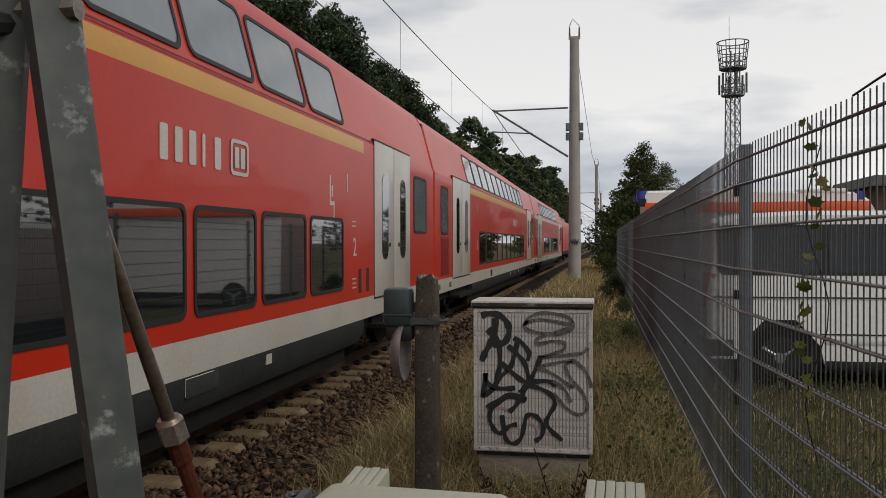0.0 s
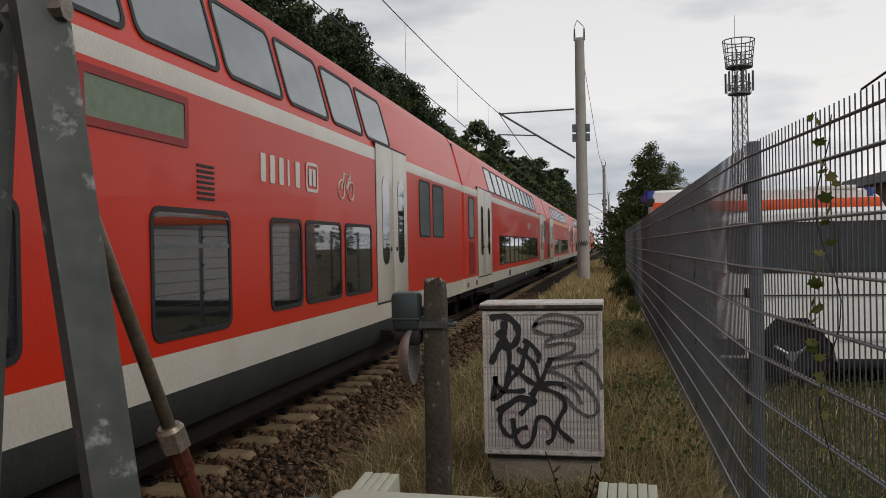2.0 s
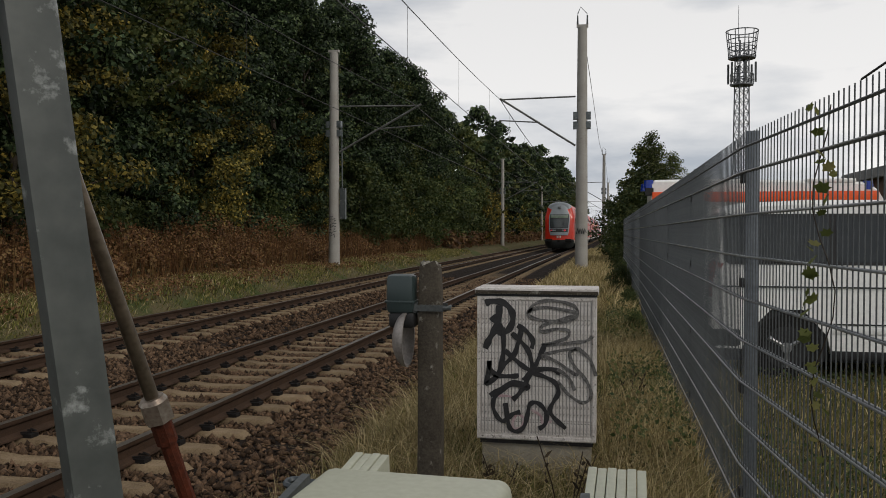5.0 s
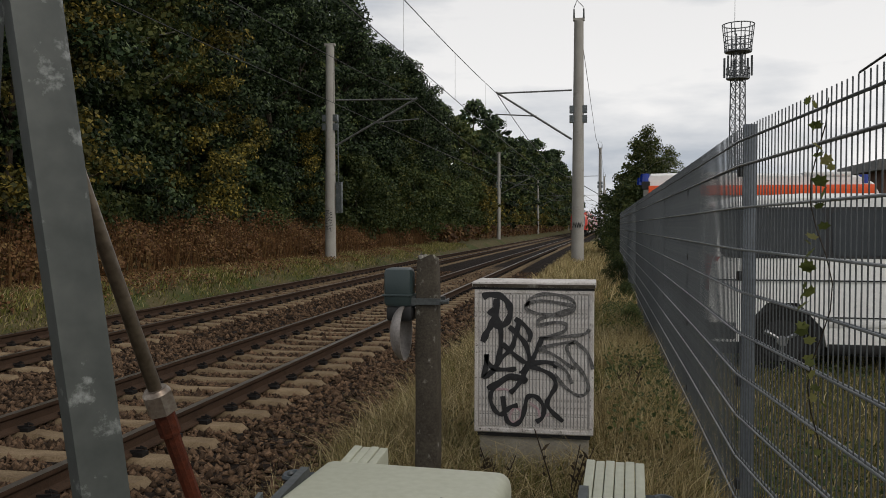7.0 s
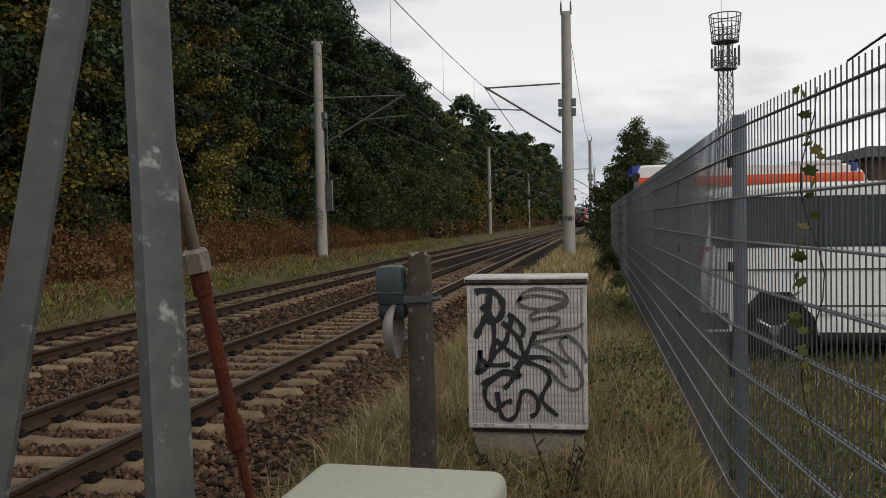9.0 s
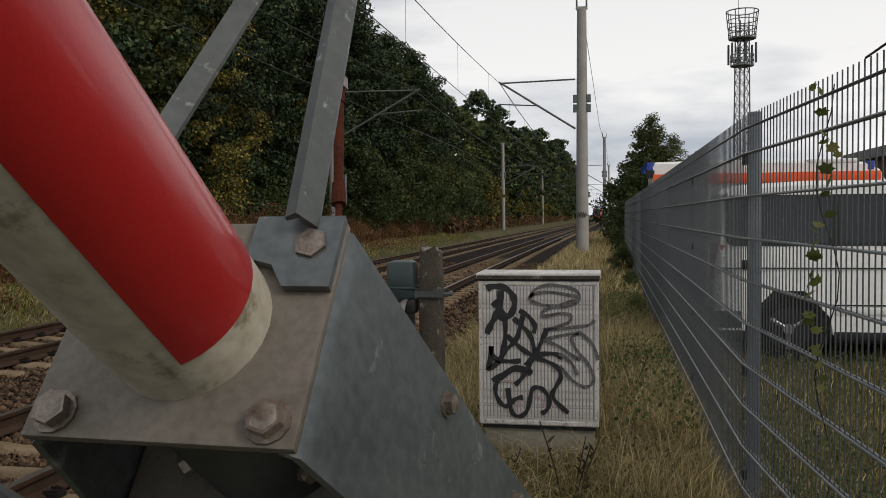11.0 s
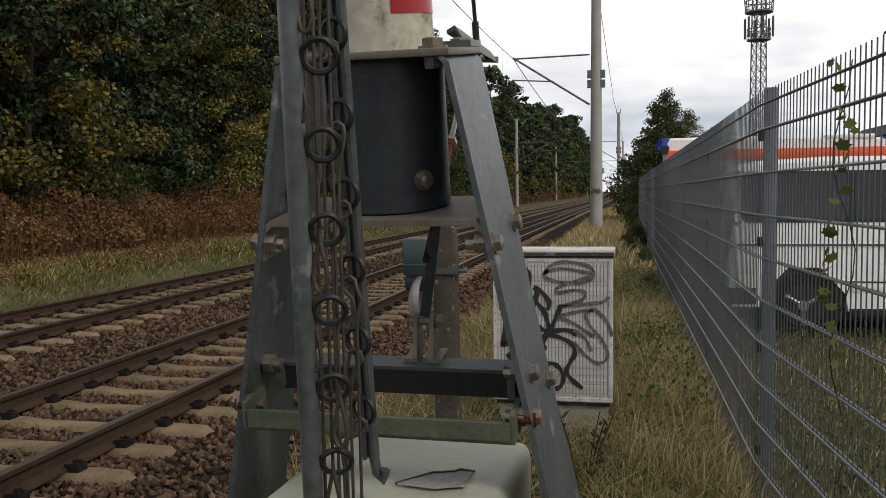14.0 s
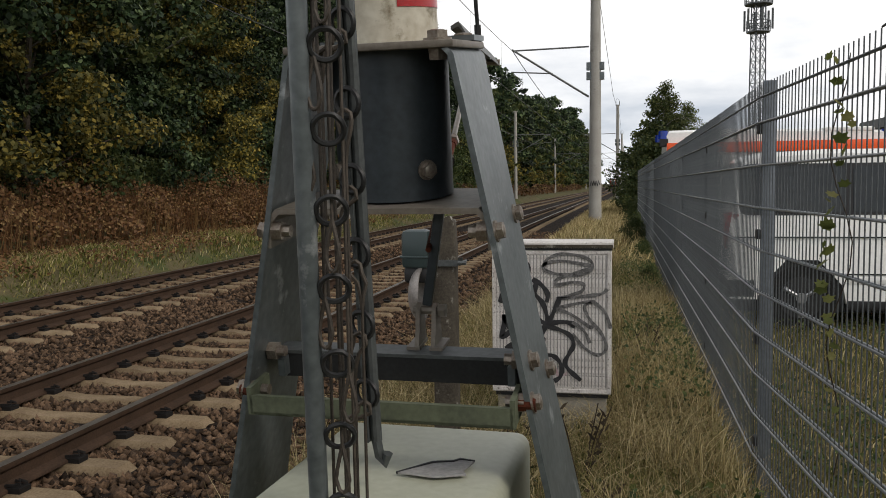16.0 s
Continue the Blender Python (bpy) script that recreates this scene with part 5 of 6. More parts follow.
def cabinet():
    x0, x1, y0, y1 = -0.777, -0.032, 5.3, 5.62
    t = empty("cable_cabinet", pose(x0, y0, 0), label="grubby grey cable cabinet covered in black graffiti", category="cable cabinet")
    w, d = x1 - x0, y1 - y0
    Shape().box(0.03, w - 0.03, 0.03, d - 0.03, -0.2, 0.30, bevel=0.008).ob("plinth", CAB_BASE, t, "sandy plastic plinth")
    Shape().box(0.0, w, 0.0, d, 0.315, 1.235, bevel=0.008).ob("body", CABINET, t)
    # Black strip painted for the shade between plinth and body.
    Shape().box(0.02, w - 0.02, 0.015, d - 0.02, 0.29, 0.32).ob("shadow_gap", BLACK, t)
    Shape().box(-0.012, w + 0.012, -0.018, d + 0.015, 1.236, 1.272, bevel=0.006).ob("lid", CABINET, t, "flat lid with a grimy front edge")
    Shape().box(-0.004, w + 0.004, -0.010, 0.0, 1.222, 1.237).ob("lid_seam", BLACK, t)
    Shape().box(-0.008, w + 0.008, -0.0195, -0.01, 1.238, 1.258).ob("lid_edge", POST_CONC, t, "dark grime along the lid edge")
    n = 32
    rib = Shape().box(0, 0.0150, -0.0042, 0.0, 0.36, 1.19).ob("rib", CABINET, t)
    for k in range(n):
        o = rib if k == 0 else new("rib", rib.data)
        o.parent, o.matrix_basis = t, pose(0.032 + (w - 0.064) * k / n, 0, 0)
    Shape().box(0.03, w - 0.03, -0.001, 0.002, 0.36, 1.19).ob("groove", PATCH, t, "grey sheet in the grooves between the ribs")
    rim = Shape()
    rim.box(0.004, 0.022, -0.007, 0, 0.325, 1.22).box(w - 0.022, w - 0.004, -0.007, 0, 0.325, 1.22).box(0.022, w - 0.022, -0.007, 0, 1.2, 1.22).box(0.022, w - 0.022, -0.007, 0, 0.325, 0.345)
    rim.ob("door_frame", CABINET, t)
    # drawing units: 210 across and 255 down the door
    def lay(lines, width, mat, lab, off):
        for k, pts in enumerate(lines):
            v, f = stroke([((p[0] - 842) / 209 * w, 1.235 - (p[1] - 512) / 255 * 0.92) for p in pts], width)
            Shape().add([(p.x, -0.0075 - off * 0.2 - 0.0005 * k, p.y) for p in v], f).ob("graffiti_stroke", mat, t, lab, smooth=False)
    lay([[(857, 529), (868, 525), (888, 527), (902, 539), (906, 555), (900, 572), (888, 580), (876, 574)],
         [(882, 532), (881, 556), (879, 576)], [(868, 552), (877, 562), (872, 578), (864, 592), (857, 608)],
         [(870, 550), (878, 560), (884, 572)]], 0.037, SPRAY, "broad black sprayed strokes", 0.0)
    lay([[(888, 570), (890, 605), (886, 632), (878, 655), (859, 670), (862, 656), (864, 630), (866, 642), (878, 654), (905, 655), (917, 653)],
         [(904, 580), (920, 594), (934, 612), (940, 640), (930, 655), (925, 662)],
         [(914, 566), (930, 576), (941, 592), (939, 606)], [(921, 574), (916, 594), (908, 618), (890, 636), (878, 655)],
         [(892, 610), (908, 624), (926, 638), (940, 643), (968, 640), (985, 644), (984, 650)],
         [(962, 598), (952, 622), (942, 642), (930, 664), (918, 684), (906, 696)],
         [(866, 690), (884, 678), (908, 666), (932, 670), (928, 678)]], 0.028, SPRAY, "black sprayed strokes", 0.006)
    lay([[(932, 672), (905, 670), (885, 682), (873, 696), (872, 712), (880, 728), (890, 734), (897, 726), (893, 702)],
         [(893, 702), (897, 730), (902, 746), (914, 751), (926, 742), (932, 722), (936, 704), (945, 699), (956, 704), (965, 718), (963, 736), (952, 745)],
         [(898, 728), (908, 720), (920, 717)],
         [(940, 648), (962, 654), (980, 664), (986, 680), (978, 696), (971, 712), (980, 726), (999, 742)]], 0.026, SPRAY, "black sprayed curls", 0.012)
    lay([[(934, 545), (942, 530), (966, 522), (1000, 526), (1017, 536), (1015, 550), (996, 558), (960, 557), (936, 550), (935, 540), (966, 534), (1016, 542)],
         [(1018, 546), (985, 556), (958, 566), (956, 576), (984, 571), (1003, 574), (1000, 586), (978, 594), (958, 600), (1010, 594), (1034, 590), (1044, 582)],
         [(955, 617), (990, 608), (1018, 604), (1005, 612), (1012, 632), (1032, 656), (1042, 678), (1038, 692), (1024, 696), (1002, 682), (984, 660)],
         [(1018, 602), (1040, 622), (1050, 650)], [(956, 617), (984, 628), (1014, 648), (1020, 646)],
         [(984, 640), (1004, 655), (1014, 676)]], 0.019, SPRAY_THIN, "faded grey sprayed scrawl", 0.010)
    lay([[(905, 736), (914, 722), (926, 728), (920, 744), (908, 746), (906, 736)], [(880, 690), (900, 690), (908, 696)], [(940, 712), (955, 722), (960, 736), (975, 730)]], 0.014, SPRAY_PINK, "faded pink sprayed mark", 0.003)
    return t


cabinet()


def bell_post():
    t = empty("concrete_post", pose(-0.935, 4.6, 0), label="weathered dark concrete post with mossy top", category="post")
    s = Shape()
    n = 10
    zs = [-0.25, 0.2, 0.6, 0.95, 1.3, 1.40, 1.45]
    for k, z in enumerate(zs):
        q = 0.062 - 0.004 * z + (0 if k < 5 else -0.004 * (k - 4))
        for (a, b) in ((-1, -1), (-0.75, -1.12), (0.75, -1.12), (1, -1), (1.12, -0.75), (1.12, 0.75), (1, 1), (-0.75, 1.1), (-1, 1), (-1.1, 0)):
            s.v.append((a * q + rng.uniform(-0.002, 0.002), b * q, z + (rng.uniform(-0.02, 0.02) if k > 4 else 0)))
    s.f = [(j * n + i, j * n + (i + 1) % n, (j + 1) * n + (i + 1) % n, (j + 1) * n + i) for j in range(len(zs) - 1) for i in range(n)] + [tuple(range((len(zs) - 1) * n, len(zs) * n))]
    s.m = [0] * len(s.f)
    s.ob("post", POST_CONC, t)
    moss = Shape()
    for k in range(26):
        a, b = rng.uniform(-0.045, 0.045, 2)
        q = rng.uniform(0.008, 0.018)
        moss.rod((a, b, 1.43), (a, b, 1.452 + rng.uniform(0, 0.012)), q, q * 0.5, 6)
    moss.ob("moss_crust", CONCRETE, t, "pale lichen crust on the post top")
    c = Shape()
    c.box(-0.085, 0.085, -0.078, -0.068, 1.19, 1.225).box(-0.085, 0.085, 0.068, 0.078, 1.19, 1.225).rod((0.10, -0.09, 1.208), (0.10, 0.09, 1.208), 0.007, n=6).rod((0.085, -0.075, 1.208), (0.13, -0.075, 1.208), 0.012, n=6)
    c.box(-0.10, -0.06, -0.07, 0.07, 1.18, 1.235)
    c.ob("clamp", GALV_DARK, t, "grey clamp round the post")
    b = empty("warning_bell", pose(-1.085, 4.56, 1.155), label="dark green warning bell box with metal gong", category="warning bell")
    k = Shape()
    k.box(-0.082, 0.075, -0.06, 0.07, 0.02, 0.235, bevel=0.028)
    k.ob("case", BELL_BOX, b)
    Shape().box(-0.086, 0.079, -0.064, 0.074, 0.08, 0.092, bevel=0.003).ob("case_seam", BELL_BOX, b)
    Shape().box(-0.07, 0.078, -0.045, 0.06, -0.06, 0.03, bevel=0.02).ob("lower_case", BLACK, b)
    g = Shape()
    rings, seg = 8, 28
    for q in (1.0, 0.93):
        for i in range(rings + 1):
            a = math.pi / 2 * i / rings
            g.v += [(0.035 - 0.085 * q * math.cos(a), 0.158 * q * math.sin(a) * math.cos(j * math.tau / seg), -0.122 + 0.158 * q * math.sin(a) * math.sin(j * math.tau / seg)) for j in range(seg)]
    h = (rings + 1) * seg
    for o in (0, h):
        g.f += [(o + i * seg + j, o + i * seg + (j + 1) % seg, o + (i + 1) * seg + (j + 1) % seg, o + (i + 1) * seg + j) for i in range(rings) for j in range(seg)]
    g.f += [(rings * seg + j, rings * seg + (j + 1) % seg, h + rings * seg + (j + 1) % seg, h + rings * seg + j) for j in range(seg)]
    g.m = [0] * len(g.f)
    g.ob("gong", BELL, b, "dull metal gong dome")
    Shape().rod((0.03, 0, 0.0), (0.12, 0.02, 0.06), 0.015, n=8).ob("bracket", GALV_DARK, b)
    return t


bell_post()


# ---------------------------------------------------------------- fence
FENCE_LINE = [(-2.92, 1.235), (-0.51, 1.045), (1.89, 0.85), (4.28, 0.66)] + [(4.26 + 2.52 * k, 0.665 + 0.006 * k) for k in range(1, 12)]


def fence():
    base, top = 0.07, 2.09
    levels = [0.11 + 0.2 * k for k in range(10)] + [2.03]
    whole = empty("wire_fence", pose(0, 0, 0), label="grey double-rod wire mesh fence on steel posts", category="fence")
    post_mesh = None
    for k, (y, x) in enumerate(FENCE_LINE):
        m = pose(x + 0.045, y, 0)
        if post_mesh is None:
            p = Shape().box(-0.03, 0.03, -0.02, 0.02, -0.2, 2.11, bevel=0.004).ob("post", FENCE_POST, whole, "grey steel fence post", m=m)
            post_mesh = p.data, Shape().box(-0.05, -0.028, -0.03, 0.03, 0, 0.045, bevel=0.004).ob("clip", BLACK, p, m=pose(0, 0, 0.35)).data
        else:
            p = new("post", post_mesh[0])
            p.parent, p.matrix_basis = whole, m
        for z in (0.35, 0.85, 1.36, 1.86)[(k == 0):]:
            o = new("clip", post_mesh[1])
            o.parent, o.matrix_basis = p, pose(0, 0, z)
    rod = bar = None
    for k in range(len(FENCE_LINE) - 1):
        (ya, xa), (yb, xb) = FENCE_LINE[k], FENCE_LINE[k + 1]
        L = math.hypot(yb - ya, xb - xa) - 0.01
        m = pose(xa, ya, 0, 0, 0, math.degrees(math.atan2(-(xb - xa), yb - ya)))
        near = k in (2, 3, 4)
        t = Shape().rod((0, 0.0, levels[-1]), (0, L, levels[-1]), 0.006, n=6).ob("mesh_panel", FENCE, whole, m=m)
        s = Shape()
        for j, z in enumerate(levels[:-1]):
            if near:
                q = Shape()
                for e in (-0.0085, 0.0085):
                    q.rod((e, 0.0, z), (e, L, z), 0.0050, n=8)
                q.ob("horizontal_rod", FENCE_BAR, t)
            else:
                for e in (-0.0075, 0.0075):
                    s.rod((e, 0.0, z), (e, L, z), 0.0050, n=5, mat=1)
        n = 50
        for j in range(n + 1):
            q = 0.02 + (L - 0.04) * j / n
            if near:
                if rod is None:
                    rod = Shape().rod((0, 0, base), (0, 0, top), 0.0026, n=6).ob("upright_rod", FENCE, t, m=pose(0, q, 0))
                else:
                    o = new("upright_rod", rod.data)
                    o.parent, o.matrix_basis = t, pose(0, q, 0)
            else:
                s.rod((0, q, base), (0, q, top), 0.0025, n=5 if k < 8 else 4)
        if not near:
            s.ob("wire_mesh", [FENCE, FENCE_BAR], t, "close steel wire mesh", kind="stuff")
    # loose wire end on the top edge
    Shape().tube([(0.825, 2.32, 2.09), (0.80, 2.45, 2.115), (0.79, 2.62, 2.105), (0.775, 2.78, 2.09)], 0.004, 5).ob("loose_wire", WIRE, label="dark loose twig on the fence top", category="twig")


fence()


def leaf_patch(count, centre_fn, size, droop=0.4):
    """Small four-cornered leaves at points given by a function."""
    p = centre_fn(count)
    n = len(p)
    nrm = rng.standard_normal((n, 3)) * 0.7 + np.array([0.35, -0.35, 0.75])
    d = np.cross(nrm, rng.standard_normal((n, 3)))
    d /= np.linalg.norm(d, axis=1, keepdims=True) + 1e-9
    e = np.cross(d, nrm)
    e /= np.linalg.norm(e, axis=1, keepdims=True) + 1e-9
    sz = (size * rng.uniform(0.6, 1.3, n))[:, None]
    v = np.stack([p - d * sz * 0.5, p + e * sz * 0.38, p + d * sz * 0.6, p - e * sz * 0.38], 1)
    f = np.arange(4 * n).reshape(-1, 4)
    return v.reshape(-1, 3), f


def vine():
    t = empty("climbing_vine", pose(0.735, 3.06, 0), label="thin climbing vine with yellow-green leaves on the fence", category="climbing plant")
    s = Shape()
    pts = [(0.03 * math.sin(k * 0.9), 0.05 * math.sin(k * 0.55), 0.62 + 0.09 * k) for k in range(17)]
    s.tube(pts, 0.0022, 5)
    s.ob("stem", STALK, t)
    big = Shape()
    for k in range(34):
        z = 0.85 + 1.24 * k / 34 + rng.uniform(-0.03, 0.03)
        a = rng.uniform(0, math.tau)
        m = pose(0.03 * math.sin(z * 8) - 0.02 + rng.uniform(-0.03, 0.02), rng.uniform(-0.05, 0.05), z, rng.uniform(30, 80), rng.uniform(-30, 30), rng.uniform(0, 360))
        q = rng.uniform(0.016, 0.029)
        lobes = [(0, -0.9), (0.5, -0.6), (1.0, -0.5), (0.75, 0.05), (0.85, 0.6), (0.35, 0.55), (0, 1.15), (-0.35, 0.55), (-0.85, 0.6), (-0.75, 0.05), (-1.0, -0.5), (-0.5, -0.6)]
        big.add([(x * q, y * q, 0.15 * q * (x * x - 0.4)) for x, y in lobes] + [(0, 0, 0)], [(i, (i + 1) % 12, 12) for i in range(12)], 0, m)
    big.ob("leaves", LEAF_VINE, t, smooth=False)


vine()


# ---------------------------------------------------------------- vehicles behind the fence
def wheel(parent, x, y, z, r, w=0.2):
    t = Shape()
    t.rod((x, y - w / 2, z), (x, y + w / 2, z), r, r, 28)
    wo = t.ob("wheel", TYRE, parent)
    s = Shape()
    s.rod((x, y - w / 2 - 0.006, z), (x, y - w / 2 + 0.03, z), r * 0.64, r * 0.64, 24)
    s.ob("rim_well", BLACK, wo)
    s = Shape()
    s.rod((x, y - w / 2 - 0.03, z), (x, y - w / 2 - 0.004, z), r * 0.16, r * 0.16, 12)
    for k in range(3):
        a = k * math.tau / 3 - math.pi / 2
        d = Vector((math.cos(a), 0, math.sin(a)))
        c = Vector((x, y - w / 2 - 0.012, z))
        s.tube([c + d * r * 0.1, c + d * r * 0.50], r * 0.06, 6)
        s.rod(c + d * r * 0.48, c + d * r * 0.6, r * 0.08, n=8)
    s.ob("spokes", RIM, wo, "bright three-armed hub on a dark wheel")
    return wo


def van_body(outline, y0, y1, crown):
    """A side outline given depth, its upper part drawn in."""
    s = Shape()
    n = len(outline)
    rows = []
    mid = (y0 + y1) / 2
    for q in (0, 0.04, 0.5, 0.96, 1):
        y = y0 + (y1 - y0) * q
        inset = 0.05 if q in (0, 1) else 0.0
        row = []
        for x, z in outline:
            tuck = crown * max(0.0, (z - 1.05) / 0.9) ** 1.3
            yy = mid + (y - mid) * (1 - tuck)
            row.append((x, yy, z - (inset if z > 1.7 else 0)))
        s.v += row
    for j in range(4):
        for i in range(n):
            s.f.append((j * n + i, (j + 1) * n + i, (j + 1) * n + (i + 1) % n, j * n + (i + 1) % n))
    s.f += [tuple(range(n)), tuple(range(5 * n - 1, 4 * n - 1, -1))]
    s.m = [0] * len(s.f)
    return s


def side_y(y0, z, half=0.95, crown=0.13):
    return y0 + half * crown * max(0.0, (z - 1.05) / 0.9) ** 1.3


def white_van():
    t = empty("white_van", pose(1.2, 9.8, 0.0), label="white panel van with dark side windows behind the fence", category="van")
    out = [(0.04, 0.34), (0.0, 0.5), (0.0, 1.05), (0.06, 1.35), (0.16, 1.86), (0.3, 1.95), (1.0, 1.985), (2.8, 1.975), (3.3, 1.92), (3.75, 1.5), (4.1, 1.18), (4.75, 1.02), (4.9, 0.75), (4.88, 0.34), (4.3, 0.30), (4.25, 0.5), (4.0, 0.76), (3.7, 0.76), (3.45, 0.5), (3.4, 0.3),
           (1.24, 0.3), (1.2, 0.5), (0.95, 0.78), (0.62, 0.78), (0.36, 0.5), (0.32, 0.34)]
    van_body(out, 0, 1.9, 0.10).ob("body", VAN_WHITE, t)
    for a, b, z0, r in ((0.16, 1.22, 1.30, 0.08), (1.29, 2.32, 1.30, 0.05), (2.38, 3.5, 1.30, 0.05)):
        s = Shape()
        q = rounded(a, b, z0, 1.80, r)
        n = len(q)
        s.add([(x, side_y(0, z, 0.95, 0.10) - 0.008, z) for x, z in q] + [(x, side_y(0, z, 0.95, 0.10) + 0.02, z) for x, z in q], [tuple(range(n)), tuple(range(2 * n - 1, n - 1, -1))] + [(k, (k + 1) % n, n + (k + 1) % n, n + k) for k in range(n)])
        s.ob("side_window", VAN_GLASS, t, "dark tinted side window", smooth=False)
    s = Shape()
    s.box(2.344, 2.356, -0.006, 0.01, 0.36, 1.29)
    s.box(0.02, 4.6, -0.008, 0.01, 1.02, 1.035).box(1.2, 3.4, -0.008, 0.01, 0.62, 0.635)
    s.ob("door_seam", TRAIN_GREY, t, "thin dark door seams")
    Shape().box(1.24, 3.4, -0.012, 0.06, 0.52, 0.60, bevel=0.01).ob("rubbing_strip", VAN_WHITE, t, "white rubbing strip")
    Shape().box(1.24, 3.4, -0.005, 0.06, 0.24, 0.34, bevel=0.01).ob("sill", BLACK, t, "black sill")
    Shape().box(-0.03, 0.14, 0.02, 0.2, 0.9, 1.3, bevel=0.02).ob("tail_light", FOIL_RED, t, "red tail light")
    Shape().box(-0.06, 0.3, -0.01, 1.9, 0.36, 0.56, bevel=0.03).ob("bumper", TRAIN_GREY, t, "grey rear bumper")
    band = rounded(0.12, 3.54, 1.27, 1.83, 0.09)
    n = len(band)
    s = Shape().add([(x, side_y(0, z, 0.95, 0.10) - 0.004, z) for x, z in band] + [(x, side_y(0, z, 0.95, 0.10) + 0.02, z) for x, z in band], [tuple(range(n)), tuple(range(2 * n - 1, n - 1, -1))] + [(k, (k + 1) % n, n + (k + 1) % n, n + k) for k in range(n)])
    s.ob("window_band", BLACK, t, "black band round the side windows", smooth=False)
    Shape().box(0.1, 4.7, 0.1, 1.8, 0.2, 0.34).ob("underbody", BLACK, t)
    for x in (0.78, 3.85):
        Shape().rod((x, 0.03, 0.42), (x, 0.3, 0.42), 0.43, 0.43, 24).ob("wheel_arch", BLACK, t)
        wheel(t, x, 0.12, 0.36, 0.36)
        wheel(t, x, 1.75, 0.36, 0.36)


def ambulance():
    t = empty("ambulance", pose(1.05, 19.5, 0.0), label="white ambulance with an orange roof band and blue beacons", category="ambulance")
    out = [(0.0, 0.4), (0.0, 2.72), (0.08, 2.8), (1.4, 2.82), (4.5, 2.72), (4.75, 2.55), (5.0, 2.05), (5.5, 1.35), (6.1, 1.15), (6.2, 0.45)]
    van_body(out, 0, 2.0, 0.05).ob("body", VAN_WHITE, t)
    Shape().box(0.02, 4.72, -0.012, 0.06, 2.30, 2.52, bevel=0.004).ob("orange_band", ORANGE, t, "bright orange band under the roof")
    Shape().box(3.3, 4.3, 0.1, 1.9, 2.7, 2.8, bevel=0.03).ob("roof_spoiler", VAN_WHITE, t)
    for x in (-0.05, 4.55):
        for yy in (0.2, 1.8):
            Shape().rod((x, yy, 2.62 if x < 0 else 2.55), (x, yy, 2.80 if x < 0 else 2.74), 0.12, 0.10, 14).ob("beacon", BLUE, t, "blue beacon")
    Shape().box(-0.12, 0.05, 0.05, 0.35, 2.45, 2.62).ob("beacon_base", BLACK, t)
    Shape().box(0.2, 5.9, 0.2, 1.8, 0.25, 0.42).ob("underbody", BLACK, t)
    for x in (1.2, 5.1):
        wheel(t, x, 0.1, 0.34, 0.34)
        wheel(t, x, 1.85, 0.34, 0.34)


white_van()
ambulance()


# ---------------------------------------------------------------- tower and building
def tower():
    x, y, top = 13.62, 90, 21.9
    t = empty("radio_tower", pose(x, y, 0, 0, 0, 20), label="grey steel lattice radio tower with antenna rings", category="radio tower")
    s = Shape()
    w = lambda z: 0.92 - 0.26 * min(z / 17, 1)
    for a in (0, 1, 2, 3):
        c = lambda z, q: Vector((w(z) * math.cos(q * math.pi / 2 + math.pi / 4), w(z) * math.sin(q * math.pi / 2 + math.pi / 4), z))
        s.rod(c(0, a), c(top - 1, a), 0.075, n=5)
        z = 0.5
        while z < top - 2:
            s.rod(c(z, a), c(z + 1.1, a + 1), 0.032, n=4)
            s.rod(c(z, a + 1), c(z + 1.1, a), 0.032, n=4)
            s.rod(c(z + 1.1, a), c(z + 1.1, a + 1), 0.03, n=4)
            z += 1.1
    s.ob("lattice", TOWER, t)
    for z, r in ((top - 5.4, 1.12), (top - 2.7, 1.32)):
        p = Shape()
        p.rod((0, 0, z - 0.06), (0, 0, z + 0.06), r, r, 20)
        p.ring((0, 0, z + 0.5), (0, 0, 1), r, 0.05, 20, 5)
        p.ring((0, 0, z + 1.05), (0, 0, 1), r, 0.05, 20, 5)
        for k in range(10):
            a = k * math.tau / 10
            Shape().rod((r * math.cos(a), r * math.sin(a), z), (r * math.cos(a), r * math.sin(a), z + 1.05), 0.04, n=4).ob("guard_post", TOWER, t)
        p.ob("platform", TOWER, t, "round platform with a guard rail")
    p = Shape()
    for k in range(10):
        a = k * math.tau / 10
        p.tube([(1.25 * math.cos(a), 1.25 * math.sin(a), top - 2.7), (1.55 * math.cos(a), 1.55 * math.sin(a), top)], 0.05, 4)
    p.ring((0, 0, top), (0, 0, 1), 1.55, 0.06, 20, 5)
    p.ring((0, 0, top - 0.9), (0, 0, 1), 1.45, 0.05, 20, 5)
    p.ob("antenna_crown", TOWER, t, "flared antenna crown")
    for k in range(6):
        a = k * math.tau / 6 + 0.3
        Shape().rod((1.35 * math.cos(a), 1.35 * math.sin(a), top - 5.2), (1.35 * math.cos(a), 1.35 * math.sin(a), top - 3.2), 0.11, n=6).ob("antenna", GALV_DARK, t)
    Shape().rod((-0.4, 0, top - 1), (-0.4, 0, top + 2.6), 0.035, 0.02, 5).ob("lightning_rod", TOWER, t)


